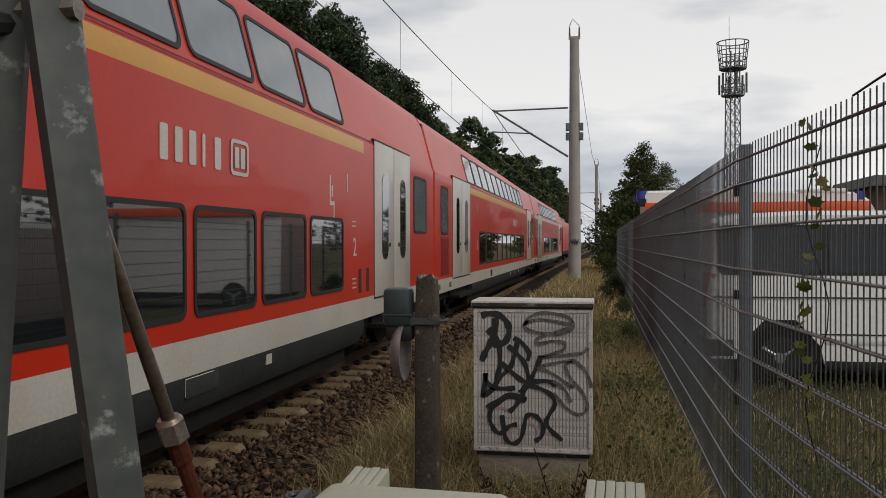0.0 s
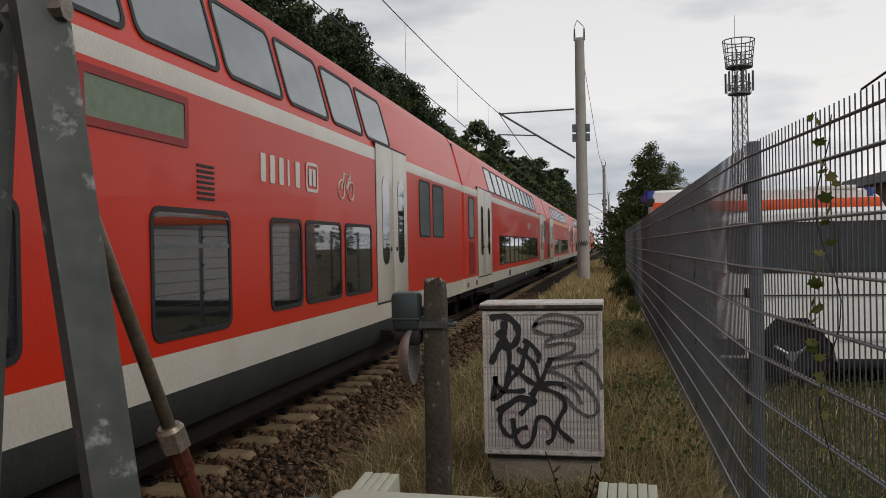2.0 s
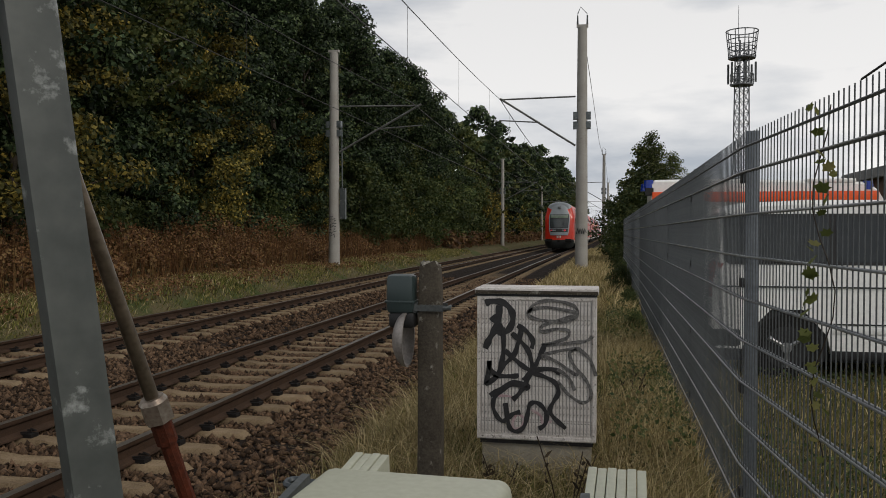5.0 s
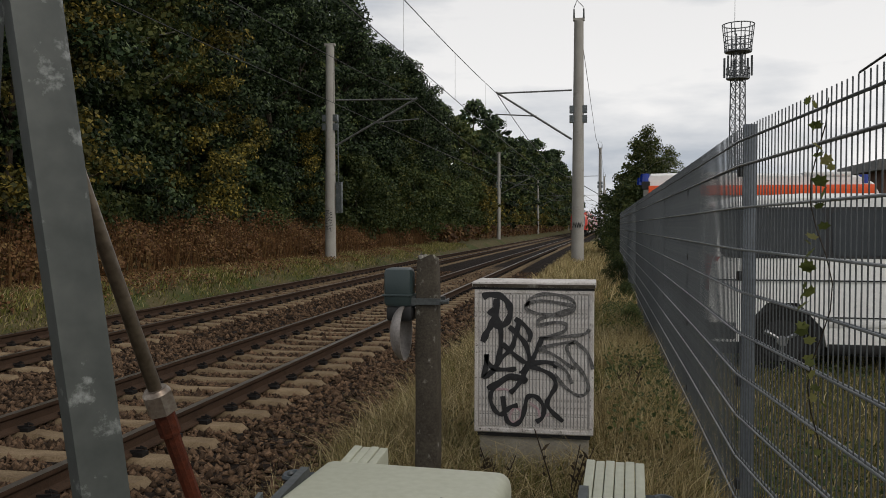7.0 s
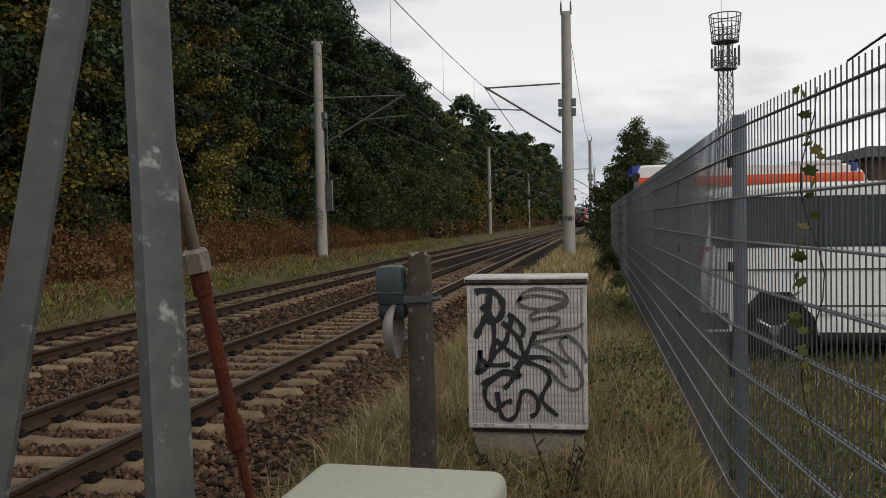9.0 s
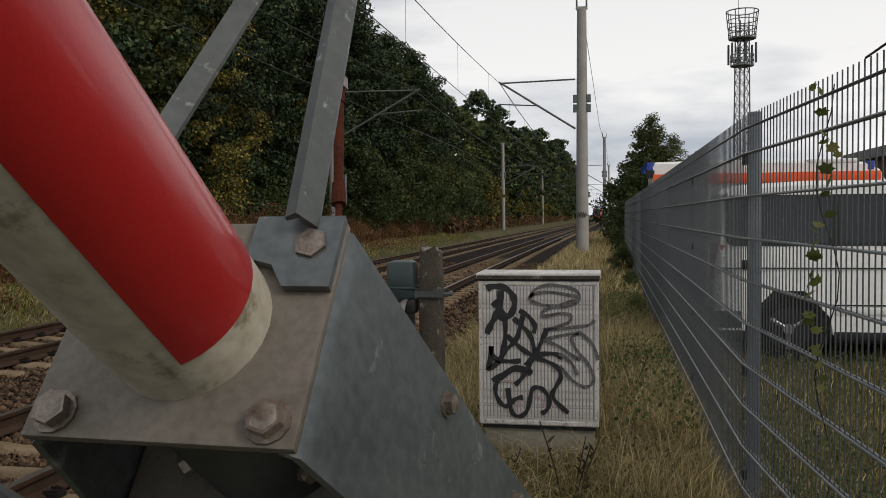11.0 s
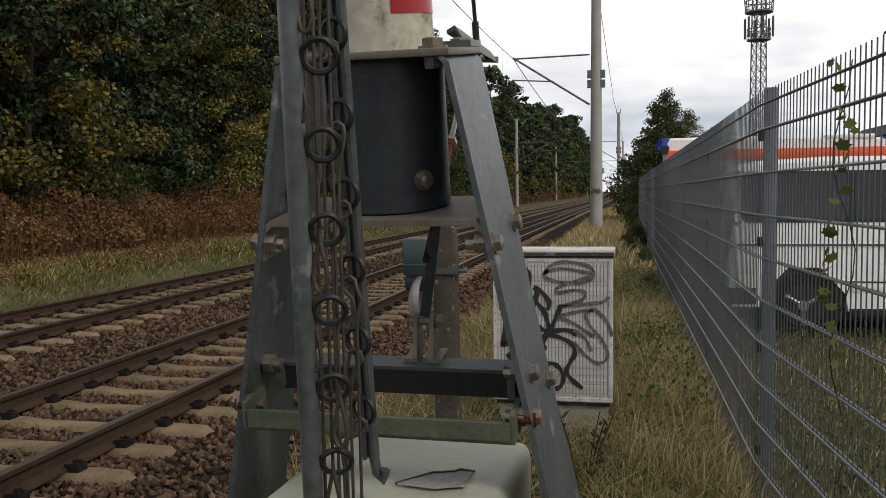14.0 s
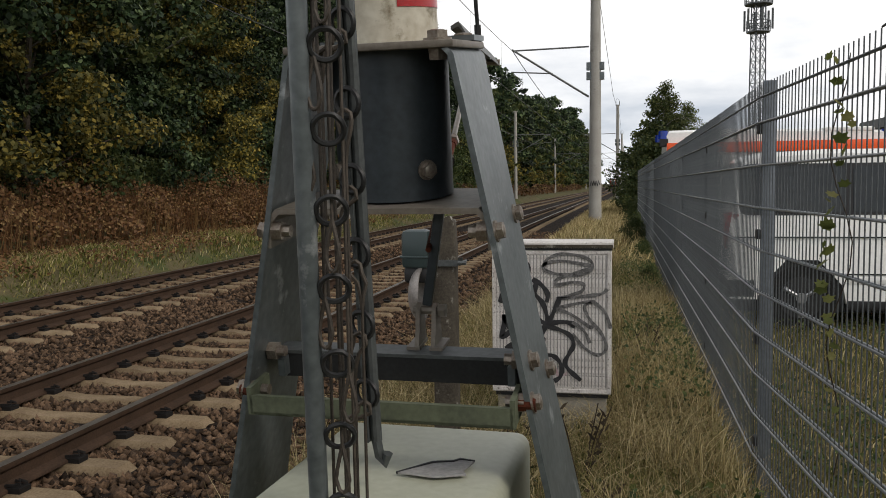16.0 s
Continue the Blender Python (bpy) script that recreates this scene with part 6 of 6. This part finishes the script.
def building():
    t = empty("brick_building", pose(18.2, 60, 0), label="dark brick building with a low grey roof", category="building")
    Shape().box(0, 16, 0, 9, -0.3, 5.4).ob("wall", BRICK, t)
    s = Shape()
    s.prism([(-0.5, 5.3), (16.5, 5.3), (16.3, 6.0), (-0.3, 6.0)], -0.5, 9.5)
    s.ob("roof", ROOF, t)
    for k in range(4):
        w = Shape().box(1.2 + 3.6 * k, 3.0 + 3.6 * k, -0.03, 0.1, 3.2, 4.8).ob("window", TRAIN_WHITE, t)
        Shape().box(1.32 + 3.6 * k, 2.88 + 3.6 * k, -0.04, 0.1, 3.32, 4.68).ob("pane", VAN_GLASS, w)


tower()
building()


# ---------------------------------------------------------------- trees and hedges
def make_tree(name, height, spread, leaves, size, leaf_mat, bark, low, label, seed, clumps=46, lean=0.0):
    """A tapered trunk, limbs and a crown of leaf clumps with gaps."""
    r = np.random.default_rng(seed)
    t = empty(name, pose(0, 0, -200), label=label, category="tree", group="trees along the line")
    s = Shape()
    pts = [Vector((lean * (z / height) + 0.25 * math.sin(z * 0.5 + seed), 0.25 * math.cos(z * 0.43 + seed), z)) for z in np.linspace(-0.4, height * 0.93, 9)]
    for k in range(8):
        ra, rb = 0.2 * (1 - k / 8.5) * height / 14, 0.2 * (1 - (k + 1) / 8.5) * height / 14
        s.rod(pts[k], pts[k + 1], ra, rb, 7, caps=False)
    tips = []
    for k in range(clumps):
        q = low + (0.97 - low) * (k + r.random()) / clumps
        env = math.sin(math.pi * min(1.0, 0.16 + 0.86 * (q - low) / (1 - low))) ** 0.7
        a = k * 2.4 + r.uniform(-0.5, 0.5)
        rad = spread * env * r.uniform(0.55, 1.12)
        z = q * height
        i = min(7, int(q / 0.93 * 8))
        base = pts[i].lerp(pts[i + 1], 0.4)
        base.z = max(0.3, z - rad * 0.5)
        tip = Vector((pts[i].x + rad * math.cos(a), pts[i].y + rad * math.sin(a), z))
        tips.append((tip, r.uniform(0.55, 1.15) * (0.8 + 0.05 * spread)))
        if k % 2 == 0:
            mid = base.lerp(tip, 0.5) + Vector((0, 0, 0.25))
            s.tube([base, mid, tip], 0.035 * height / 14, 4)
        tips.append((base.lerp(tip, 0.55) + Vector((0, 0, 0.4)), r.uniform(0.5, 0.9)))
    s.ob("trunk", bark, t)
    n = len(tips)
    w = np.array([c[1] for c in tips])
    idx = r.choice(n, leaves, p=w ** 2 / (w ** 2).sum())
    c = np.array([tuple(q[0]) for q in tips])[idx]
    off = r.standard_normal((leaves, 3))
    off /= np.linalg.norm(off, axis=1, keepdims=True)
    off *= (r.random((leaves, 1)) ** 0.42) * w[idx][:, None] * np.array([1.0, 1.0, 0.62]) * 0.97
    p = c + off
    p[:, 2] = np.maximum(p[:, 2], 0.1)
    nrm = off / w[idx][:, None] * 0.9 + np.array([0, 0, 0.45]) + 0.55 * r.standard_normal((leaves, 3))
    d = np.cross(nrm, r.standard_normal((leaves, 3)))
    d /= np.linalg.norm(d, axis=1, keepdims=True) + 1e-9
    e = np.cross(d, nrm)
    e /= np.linalg.norm(e, axis=1, keepdims=True) + 1e-9
    sz = (size * r.uniform(0.6, 1.35, leaves))[:, None]
    v = np.stack([p - d * sz * 0.5, p + e * sz * 0.36, p + d * sz * 0.55, p - e * sz * 0.36], 1).reshape(-1, 3)
    soup("crown", v, np.arange(4 * leaves).reshape(-1, 4), leaf_mat, t)
    return t


def forest():
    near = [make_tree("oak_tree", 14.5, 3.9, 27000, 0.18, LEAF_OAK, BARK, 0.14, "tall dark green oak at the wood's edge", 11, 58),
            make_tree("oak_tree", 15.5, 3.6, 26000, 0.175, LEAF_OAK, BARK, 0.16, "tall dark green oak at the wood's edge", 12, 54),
            make_tree("birch_tree", 13.5, 2.9, 12000, 0.17, LEAF_GREEN, BIRCH, 0.22, "slim pale-barked birch among the oaks", 13),
            make_tree("maple_tree", 12.0, 3.4, 20000, 0.165, LEAF_MIX, BARK, 0.12, "yellowing broadleaf tree at the wood's edge", 14)]
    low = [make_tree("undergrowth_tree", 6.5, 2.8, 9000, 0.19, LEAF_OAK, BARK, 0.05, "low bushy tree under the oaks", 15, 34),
           make_tree("undergrowth_tree", 5.0, 2.4, 8000, 0.18, LEAF_BUSH, BARK, 0.05, "low bushy tree under the oaks", 16, 30)]
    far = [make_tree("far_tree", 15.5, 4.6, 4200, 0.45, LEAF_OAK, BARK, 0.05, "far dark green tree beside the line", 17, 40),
           make_tree("far_tree", 14.0, 4.2, 4200, 0.45, LEAF_GREEN, BARK, 0.05, "far green tree beside the line", 18, 40),
           make_tree("far_tree", 9.0, 3.4, 3200, 0.38, LEAF_MIX, BARK, 0.03, "far yellowing tree beside the line", 19, 30)]
    r = np.random.default_rng(21)

    def place(kind, x, y, s=None):
        s = s or r.uniform(0.9, 1.12)
        m = pose(x, y, ground_z(x, y) - 0.1, 0, 0, r.uniform(0, 360)) @ Matrix.Scale(s, 4)
        o = copy_thing(kind, m)
        o.matrix_basis = m
        return o
    y = 17.0
    k = 0
    while y < 76:
        place(near[(0, 1, 0, 2, 1, 3, 0, 1, 0, 2)[k % 10]], -17.6 + r.uniform(-0.9, 0.9), y, r.uniform(1.0, 1.14) if y < 60 else 1.03)
        place(far[(0, 0, 1)[k % 3]], -22.0 + r.uniform(-1.0, 1.0), y + 1.5, r.uniform(1.0, 1.14))
        place(low[k % 2], -16.6 + r.uniform(-0.5, 0.6), y + 2.4, r.uniform(0.75, 1.1))
        if k % 2:
            place(low[0], -19.5 + r.uniform(-0.5, 0.6), y + 1.0, r.uniform(1.0, 1.25))
            place(far[0], -27 + r.uniform(-1, 1), y, r.uniform(0.85, 1.0))
        y += 3.7
        k += 1
    for x, y, s in ((-16.0, 67, 1.04), (-15.8, 72, 1.02), (-16.6, 75, 0.94), (-18.5, 77, 1.0)):
        place(near[0], x, y, s)
    for x, y, s in ((-14.9, 50, 1.1), (-14.6, 57, 1.15), (-14.4, 64, 1.1), (-14.5, 71, 1.2), (-14.3, 77, 1.25), (-14.4, 84, 1.2), (-15.5, 88, 1.45)):
        place(low[1], x, y, s)
    place(far[2], -13.6, 90, 0.78)
    place(far[2], -13.9, 97, 0.7)
    y = 93.0
    k = 0
    while y < 440:
        xs = shift(y)
        tall = 1.0 + 0.42 * smooth(110, 260, y)
        place(far[(1, 0, 1, 0, 0)[k % 5]], xs - 15.6 + r.uniform(-1, 0.6), y, r.uniform(0.92, 1.08) * tall)
        place(far[(0, 1)[k % 2]], xs - 21.5 + r.uniform(-1, 1), y + 3, r.uniform(0.92, 1.1) * tall)
        place(far[2], xs - 14.7 + r.uniform(-0.4, 0.3), y + 2, r.uniform(0.5, 0.8))
        y += 5.0 + y / 40
        k += 1
    # right of the line
    place(near[2], 2.3, 44.3, 0.5)
    place(near[2], 3.5, 45.6, 0.43)
    place(low[1], 2.3, 45.2, 0.98)
    place(low[1], 1.6, 47.5, 0.8)
    for x, y, s in ((2.6, 60, 0.55), (4.5, 75, 0.5), (3.4, 110, 0.6), (5.5, 160, 0.8), (7.0, 220, 0.9), (9, 300, 1.0), (8, 370, 1.1), (14, 120, 0.5), (24, 130, 0.55), (40, 150, 0.6), (33, 110, 0.5)):
        place(far[1], x + shift(y) * 0.5, y, s)
    for x, y, s in ((0.50, 13.5, 0.09), (0.52, 17, 0.12), (0.5, 22, 0.17), (0.6, 27, 0.16), (0.9, 33, 0.26), (1.3, 38, 0.5), (1.7, 50, 0.6), (2.2, 43.6, 0.85), (3.2, 45, 0.6)):
        place(low[1], x, y, s)
    # Unseen tree row, added to darken the reflections in the train's side.
    for k in range(14):
        place(far[k % 2], 46 + r.uniform(-5, 5), -42 + 13 * k, r.uniform(0.6, 0.85))
    for x, y, s in ((-15.4, 20.3, 0.92), (-16.4, 31.5, 0.8), (-16.0, 44, 0.62), (-15.5, 61, 0.5), (-15.6, 86, 0.55)):
        place(near[3], x, y, s)
    for proto in near + low + far:
        for o in (*proto.children_recursive, proto):
            bpy.data.objects.remove(o)


forest()


def hedge():
    """Brown bramble bank below the wood."""
    def brown(n):
        y = 9 + 62 * rng.random(n) ** 1.1
        q = rng.random(n)
        x = -13.2 - 2.6 * q + 0.35 * np.sin(y * 0.7) + 0.3 * np.sin(y * 1.9)
        top = 0.55 + 1.15 * np.sin(np.clip(q, 0, 1) * 1.9) * (0.85 + 0.25 * np.sin(y * 0.9) + 0.15 * np.sin(y * 2.3)) * np.where(y > 42, 0.75, 1.0)
        z = np.array([ground_z(a, b) for a, b in zip(x, y)]) + top * rng.random(n) ** 0.45
        return np.stack([x, y, z], 1)
    v, f = leaf_patch(52000, brown, 0.10)
    soup("bramble_bank", v, f, LEAF_BROWN, label="brown withered bramble bank below the trees", category="brambles", kind="stuff")

    def green(n):
        y = 9 + 60 * rng.random(n)
        x = -15.4 - 1.2 * rng.random(n) + 0.3 * np.sin(y)
        z = np.array([ground_z(a, b) for a, b in zip(x, y)]) + 0.5 + (1.35 + 0.3 * np.sin(y * 0.8)) * rng.random(n) ** 0.5
        return np.stack([x, y, z], 1)
    v, f = leaf_patch(24000, green, 0.11)
    soup("bramble_bushes", v, f, LEAF_BUSH, label="green bramble bushes along the wood", category="bushes", kind="stuff")

    def farb(n):
        y = 70 + 180 * rng.random(n) ** 1.3
        x = np.array([shift(q) for q in y]) - 12.6 - 3 * rng.random(n)
        z = np.array([ground_z(a, b) for a, b in zip(x, y)]) + 1.6 * rng.random(n) ** 0.7
        return np.stack([x, y, z], 1)
    v, f = leaf_patch(14000, farb, 0.3)
    soup("far_brambles", v, f, LEAF_BROWN, label="far brown undergrowth beside the line", category="brambles", kind="stuff")
    # upright dry stems
    n = 5000
    y = 9 + 55 * rng.random(n)
    x = -13.0 - 2.4 * rng.random(n)
    z = np.array([ground_z(a, b) for a, b in zip(x, y)])
    h = rng.uniform(0.7, 1.7, n)
    l = rng.standard_normal((n, 2)) * 0.18
    w = 0.012
    v = np.stack([np.stack([x - w, y, z], 1), np.stack([x + w, y, z], 1), np.stack([x + l[:, 0] * h, y + l[:, 1] * h, z + h], 1)], 1)
    soup("dry_stems", v.reshape(-1, 3), np.arange(3 * n).reshape(-1, 3), LEAF_BROWN, label="dry brown upright stems", category="brambles", kind="stuff")


hedge()


def leaf_litter():
    def strewn(n):
        y = 9 + 45 * rng.random(n) ** 1.2
        x = -13.5 + 2.3 * rng.random(n) ** 1.7
        k = np.sin(y * 0.8 + x) + 0.6 * np.sin(y * 2.1) + 1.2 * (x < -12.9) + rng.uniform(-0.6, 0.6, n) < 0.6
        k |= x < -13.1
        x, y = x[k], y[k]
        return np.stack([x, y, np.array([ground_z(a, b) for a, b in zip(x, y)]) + 0.04 + 0.10 * rng.random(len(x))], 1)
    v, f = leaf_patch(20000, strewn, 0.085)
    soup("leaf_litter", v, f, LEAF_BROWN, label="fallen brown leaves strewn on the grass verge", category="leaf litter", kind="stuff")


leaf_litter()


# ---------------------------------------------------------------- grass
def blades(name, n, place_fn, height, width, mat, label, lean=0.45):
    x, y = place_fn(n)
    n = len(x)
    z = np.array([ground_z(a, b) for a, b in zip(x, y)]) - 0.01
    h = height * rng.uniform(0.45, 1.25, n)
    a = rng.uniform(0, math.tau, n)
    w = width * rng.uniform(0.7, 1.3, n)
    lx, ly = rng.standard_normal(n) * lean * h + 0.12 * h, rng.standard_normal(n) * lean * h
    p = np.stack([x, y, z], 1)
    side = np.stack([np.cos(a) * w, np.sin(a) * w, np.zeros(n)], 1)
    mid = p + np.stack([lx * 0.35, ly * 0.35, h * 0.62], 1)
    tip = p + np.stack([lx, ly, h * (1 - 0.2 * lean)], 1)
    v = np.stack([p - side, p + side, mid + side * 0.7, mid - side * 0.7, tip], 1)
    base = 5 * np.arange(n)[:, None]
    f = np.concatenate([base + np.array([[0, 1, 2]]), base + np.array([[0, 2, 3]]), base + np.array([[3, 2, 4]])], 0)
    return soup(name, v.reshape(-1, 3), f, mat, label=label, category="grass", kind="stuff")


def verge():
    def near_strip(n):
        y = 2.2 + 14 * rng.random(n) ** 1.4
        x = rng.uniform(-2.15, 0.62, n)
        keep = (x > -1.75 + 0.25 * np.sin(y * 1.7)) | (rng.random(n) < 0.15)
        keep &= ~((x > -0.8) & (x < 0.0) & (y > 5.28) & (y < 5.64)) & ~((np.abs(x + 0.42) < 0.27) & (y < 2.0))
        return x[keep], y[keep]

    def dry_part(n):
        x, y = near_strip(n)
        k = rng.random(len(x)) < np.clip(0.34 + 0.5 * (x < -0.85) + 0.66 * (np.sin(x * 4.1 + 1.7 * np.sin(y * 1.3)) + np.sin(y * 2.9 - 1.5 * x) > 0.1) - 0.05 * np.maximum(y - 6.5, 0), 0.05, 1)
        return x[k], y[k]
    blades("dry_grass", 66000, dry_part, 0.36, 0.0028, GRASS_DRY, "dry straw-coloured grass between fence and track", 0.75)
    blades("green_grass", 95000, near_strip, 0.22, 0.0034, GRASS_GREEN, "green grass between fence and track", 0.6)

    def tall(n):
        y = 2.4 + 9 * rng.random(n) ** 1.3
        x = rng.uniform(0.0, 0.62, n)
        k = np.sin(y * 4.3 + 3 * x) + np.sin(y * 1.9 + 2) + rng.uniform(-0.7, 0.7, n) > 0.2
        return x[k], y[k]
    blades("tall_grass", 15000, tall, 0.40, 0.0026, GRASS_DRY, "tall dry grass along the fence foot", 0.3)

    def far_strip(n):
        y = 16 + 60 * rng.random(n) ** 1.6
        x = np.array([shift(q) for q in y]) + rng.uniform(-2.3, 0.8, n)
        return x, y
    blades("far_dry_grass", 16000, far_strip, 0.36, 0.012, GRASS_DRY, "pale dry grass further along the track", 0.35)
    blades("far_green_grass", 12000, far_strip, 0.22, 0.012, GRASS_GREEN, "green grass further along the track", 0.35)

    def yard(n):
        y = 2.5 + 11 * rng.random(n) ** 1.2
        x = 0.75 + 5 * rng.random(n) ** 1.2
        return x, y
    blades("yard_grass", 36000, yard, 0.11, 0.004, GRASS_GREEN, "short green grass in the yard behind the fence")
    blades("yard_dry_grass", 14000, yard, 0.12, 0.004, GRASS_DRY, "short dry grass in the yard behind the fence")

    def left_strip(n):
        y = 10 + 60 * rng.random(n) ** 1.3
        x = -13.4 + 2.6 * rng.random(n)
        k = rng.random(n) < 0.35 + 0.65 * (np.sin(y * 0.8 + x) > 0)
        return x[k], y[k]
    blades("verge_grass", 34000, left_strip, 0.16, 0.014, GRASS_GREEN, "green grass verge beyond the tracks", 0.5)
    blades("verge_dry_grass", 9000, left_strip, 0.2, 0.012, GRASS_DRY, "dry grass verge beyond the tracks", 0.5)


verge()


def fence_weeds():
    def foot(n):
        y = 2.6 + 16 * rng.random(n) ** 1.4
        x = 0.60 - 0.55 * rng.random(n) ** 1.6
        k = (np.sin(y * 2.3) + np.sin(y * 0.9 + 1) + rng.uniform(-0.6, 0.6, n)) > 0.1
        x, y = x[k], y[k]
        return np.stack([x, y, 0.02 + 0.34 * rng.random(len(x)) ** 1.3], 1)
    v, f = leaf_patch(15000, foot, 0.034)
    soup("fence_weeds", v, f, LEAF_BUSH, label="low dark green weeds along the fence foot", category="weeds", kind="stuff")

    def scatter(n):
        y = 2.8 + 26 * rng.random(n) ** 1.5
        x = rng.uniform(-1.5, 0.5, n)
        k = (np.sin(x * 5 + y) + np.sin(y * 1.7 - x * 3) + rng.uniform(-0.5, 0.5, n) > 0.75) & ~((x > -0.8) & (x < 0.0) & (y > 5.28) & (y < 5.64))
        x, y = x[k], y[k]
        return np.stack([x, y, 0.0 + 0.2 * rng.random(len(x)) ** 1.3 + np.array([ground_z(a, b) for a, b in zip(x, y)])], 1)
    v, f = leaf_patch(22000, scatter, 0.034)
    soup("verge_weeds", v, f, LEAF_BUSH, label="patches of green weeds in the verge grass", category="weeds", kind="stuff")

    def yard(n):
        y = 3 + 7 * rng.random(n)
        x = 0.85 + 4 * rng.random(n)
        k = np.sin(x * 2.1 + y) + np.sin(y * 1.3) + rng.uniform(-0.5, 0.5, n) > 0.3
        x, y = x[k], y[k]
        return np.stack([x, y, 0.14 * rng.random(len(x))], 1)
    v, f = leaf_patch(14000, yard, 0.035)
    soup("yard_weeds", v, f, LEAF_BUSH, label="green weeds in the yard behind the fence", category="weeds", kind="stuff")


fence_weeds()


def weed(x, y, h, seed):
    """A dark dried weed: a stalk with short leafy twigs."""
    r = np.random.default_rng(seed)
    t = empty("dried_weed", pose(x, y, ground_z(x, y)), label="dark dried weed stalk in the grass", category="weed", group="dried weeds")
    s = Shape()
    for k in range(4):
        a = r.uniform(0, math.tau)
        tip = Vector((math.cos(a) * h * 0.25, math.sin(a) * h * 0.25, h * r.uniform(0.7, 1.0)))
        s.tube([(0, 0, 0), tip * 0.5 + Vector((0, 0, h * 0.1)), tip], 0.004, 4)
        for j in range(9):
            q = tip * (0.35 + 0.065 * j)
            d = Vector((r.uniform(-1, 1), r.uniform(-1, 1), r.uniform(0, 1))) * 0.05
            s.add([q, q + d * 0.5 + Vector((0, 0, 0.012)), q + d, q + d * 0.5 - Vector((0, 0, 0.012))], [(0, 1, 2, 3)])
    s.ob("stalk", STALK, t, smooth=False)


weed(-0.17, 4.3, 0.6, 1)
weed(-0.05, 3.9, 0.3, 2)
weed(-0.55, 4.7, 0.42, 3)
weed(0.25, 7.5, 0.5, 4)


# ---------------------------------------------------------------- what moves
TAIL = [(0, -64.6), (0.5, -50.75), (1, -36.55), (1.5, -22.2), (2, -7.5), (2.5, 6.72), (3, 21.3), (3.5, 36.1), (4, 51.2), (5, 81), (6, 111), (7.5, 156.5), (9, 203), (10.5, 249.5), (12, 297), (14, 361), (16, 425)]


def motions():
    for thing, offset in TRAIN:
        rows = []
        for t, y in TAIL:
            a, b = y + offset + 3, y + offset + 24
            x0, x1 = TRACKS[0] + shift(a), TRACKS[0] + shift(b)
            turn = math.atan2(x1 - x0, b - a)
            rows.append((t, pose(x0 - 3 * math.tan(turn), y + offset, RAIL_Z, 0, 0, -math.degrees(turn))))
        walk(thing, rows)
    walk(ARM, [(t, PIVOT @ pose(0, 0, 0, a)) for t, a in ARM_ROWS])
    for rod, z in RODS:
        walk(rod, [(t, pose(0, RAIL_OUT, z, -a)) for t, a in ARM_ROWS])
    sway_t, sway_x, sway_tilt = (0, 10, 11.6, 12.3, 12.5, 13, 14, 15, 16), (0, 0, -0.05, -0.061, -0.054, -0.065, -0.08, -0.08, -0.08), (0, 0, 3.0, 3.5, 2.3, 2.4, 2.45, 2.2, 2.0)
    walk(LOWER, [(t, pose(float(np.interp(t, sway_t, sway_x)), -DROP * math.sin(radians(a)), -DROP * math.cos(radians(a)), 0, float(np.interp(t, sway_t, sway_tilt)), 0)) for t, a in ARM_ROWS])


motions()
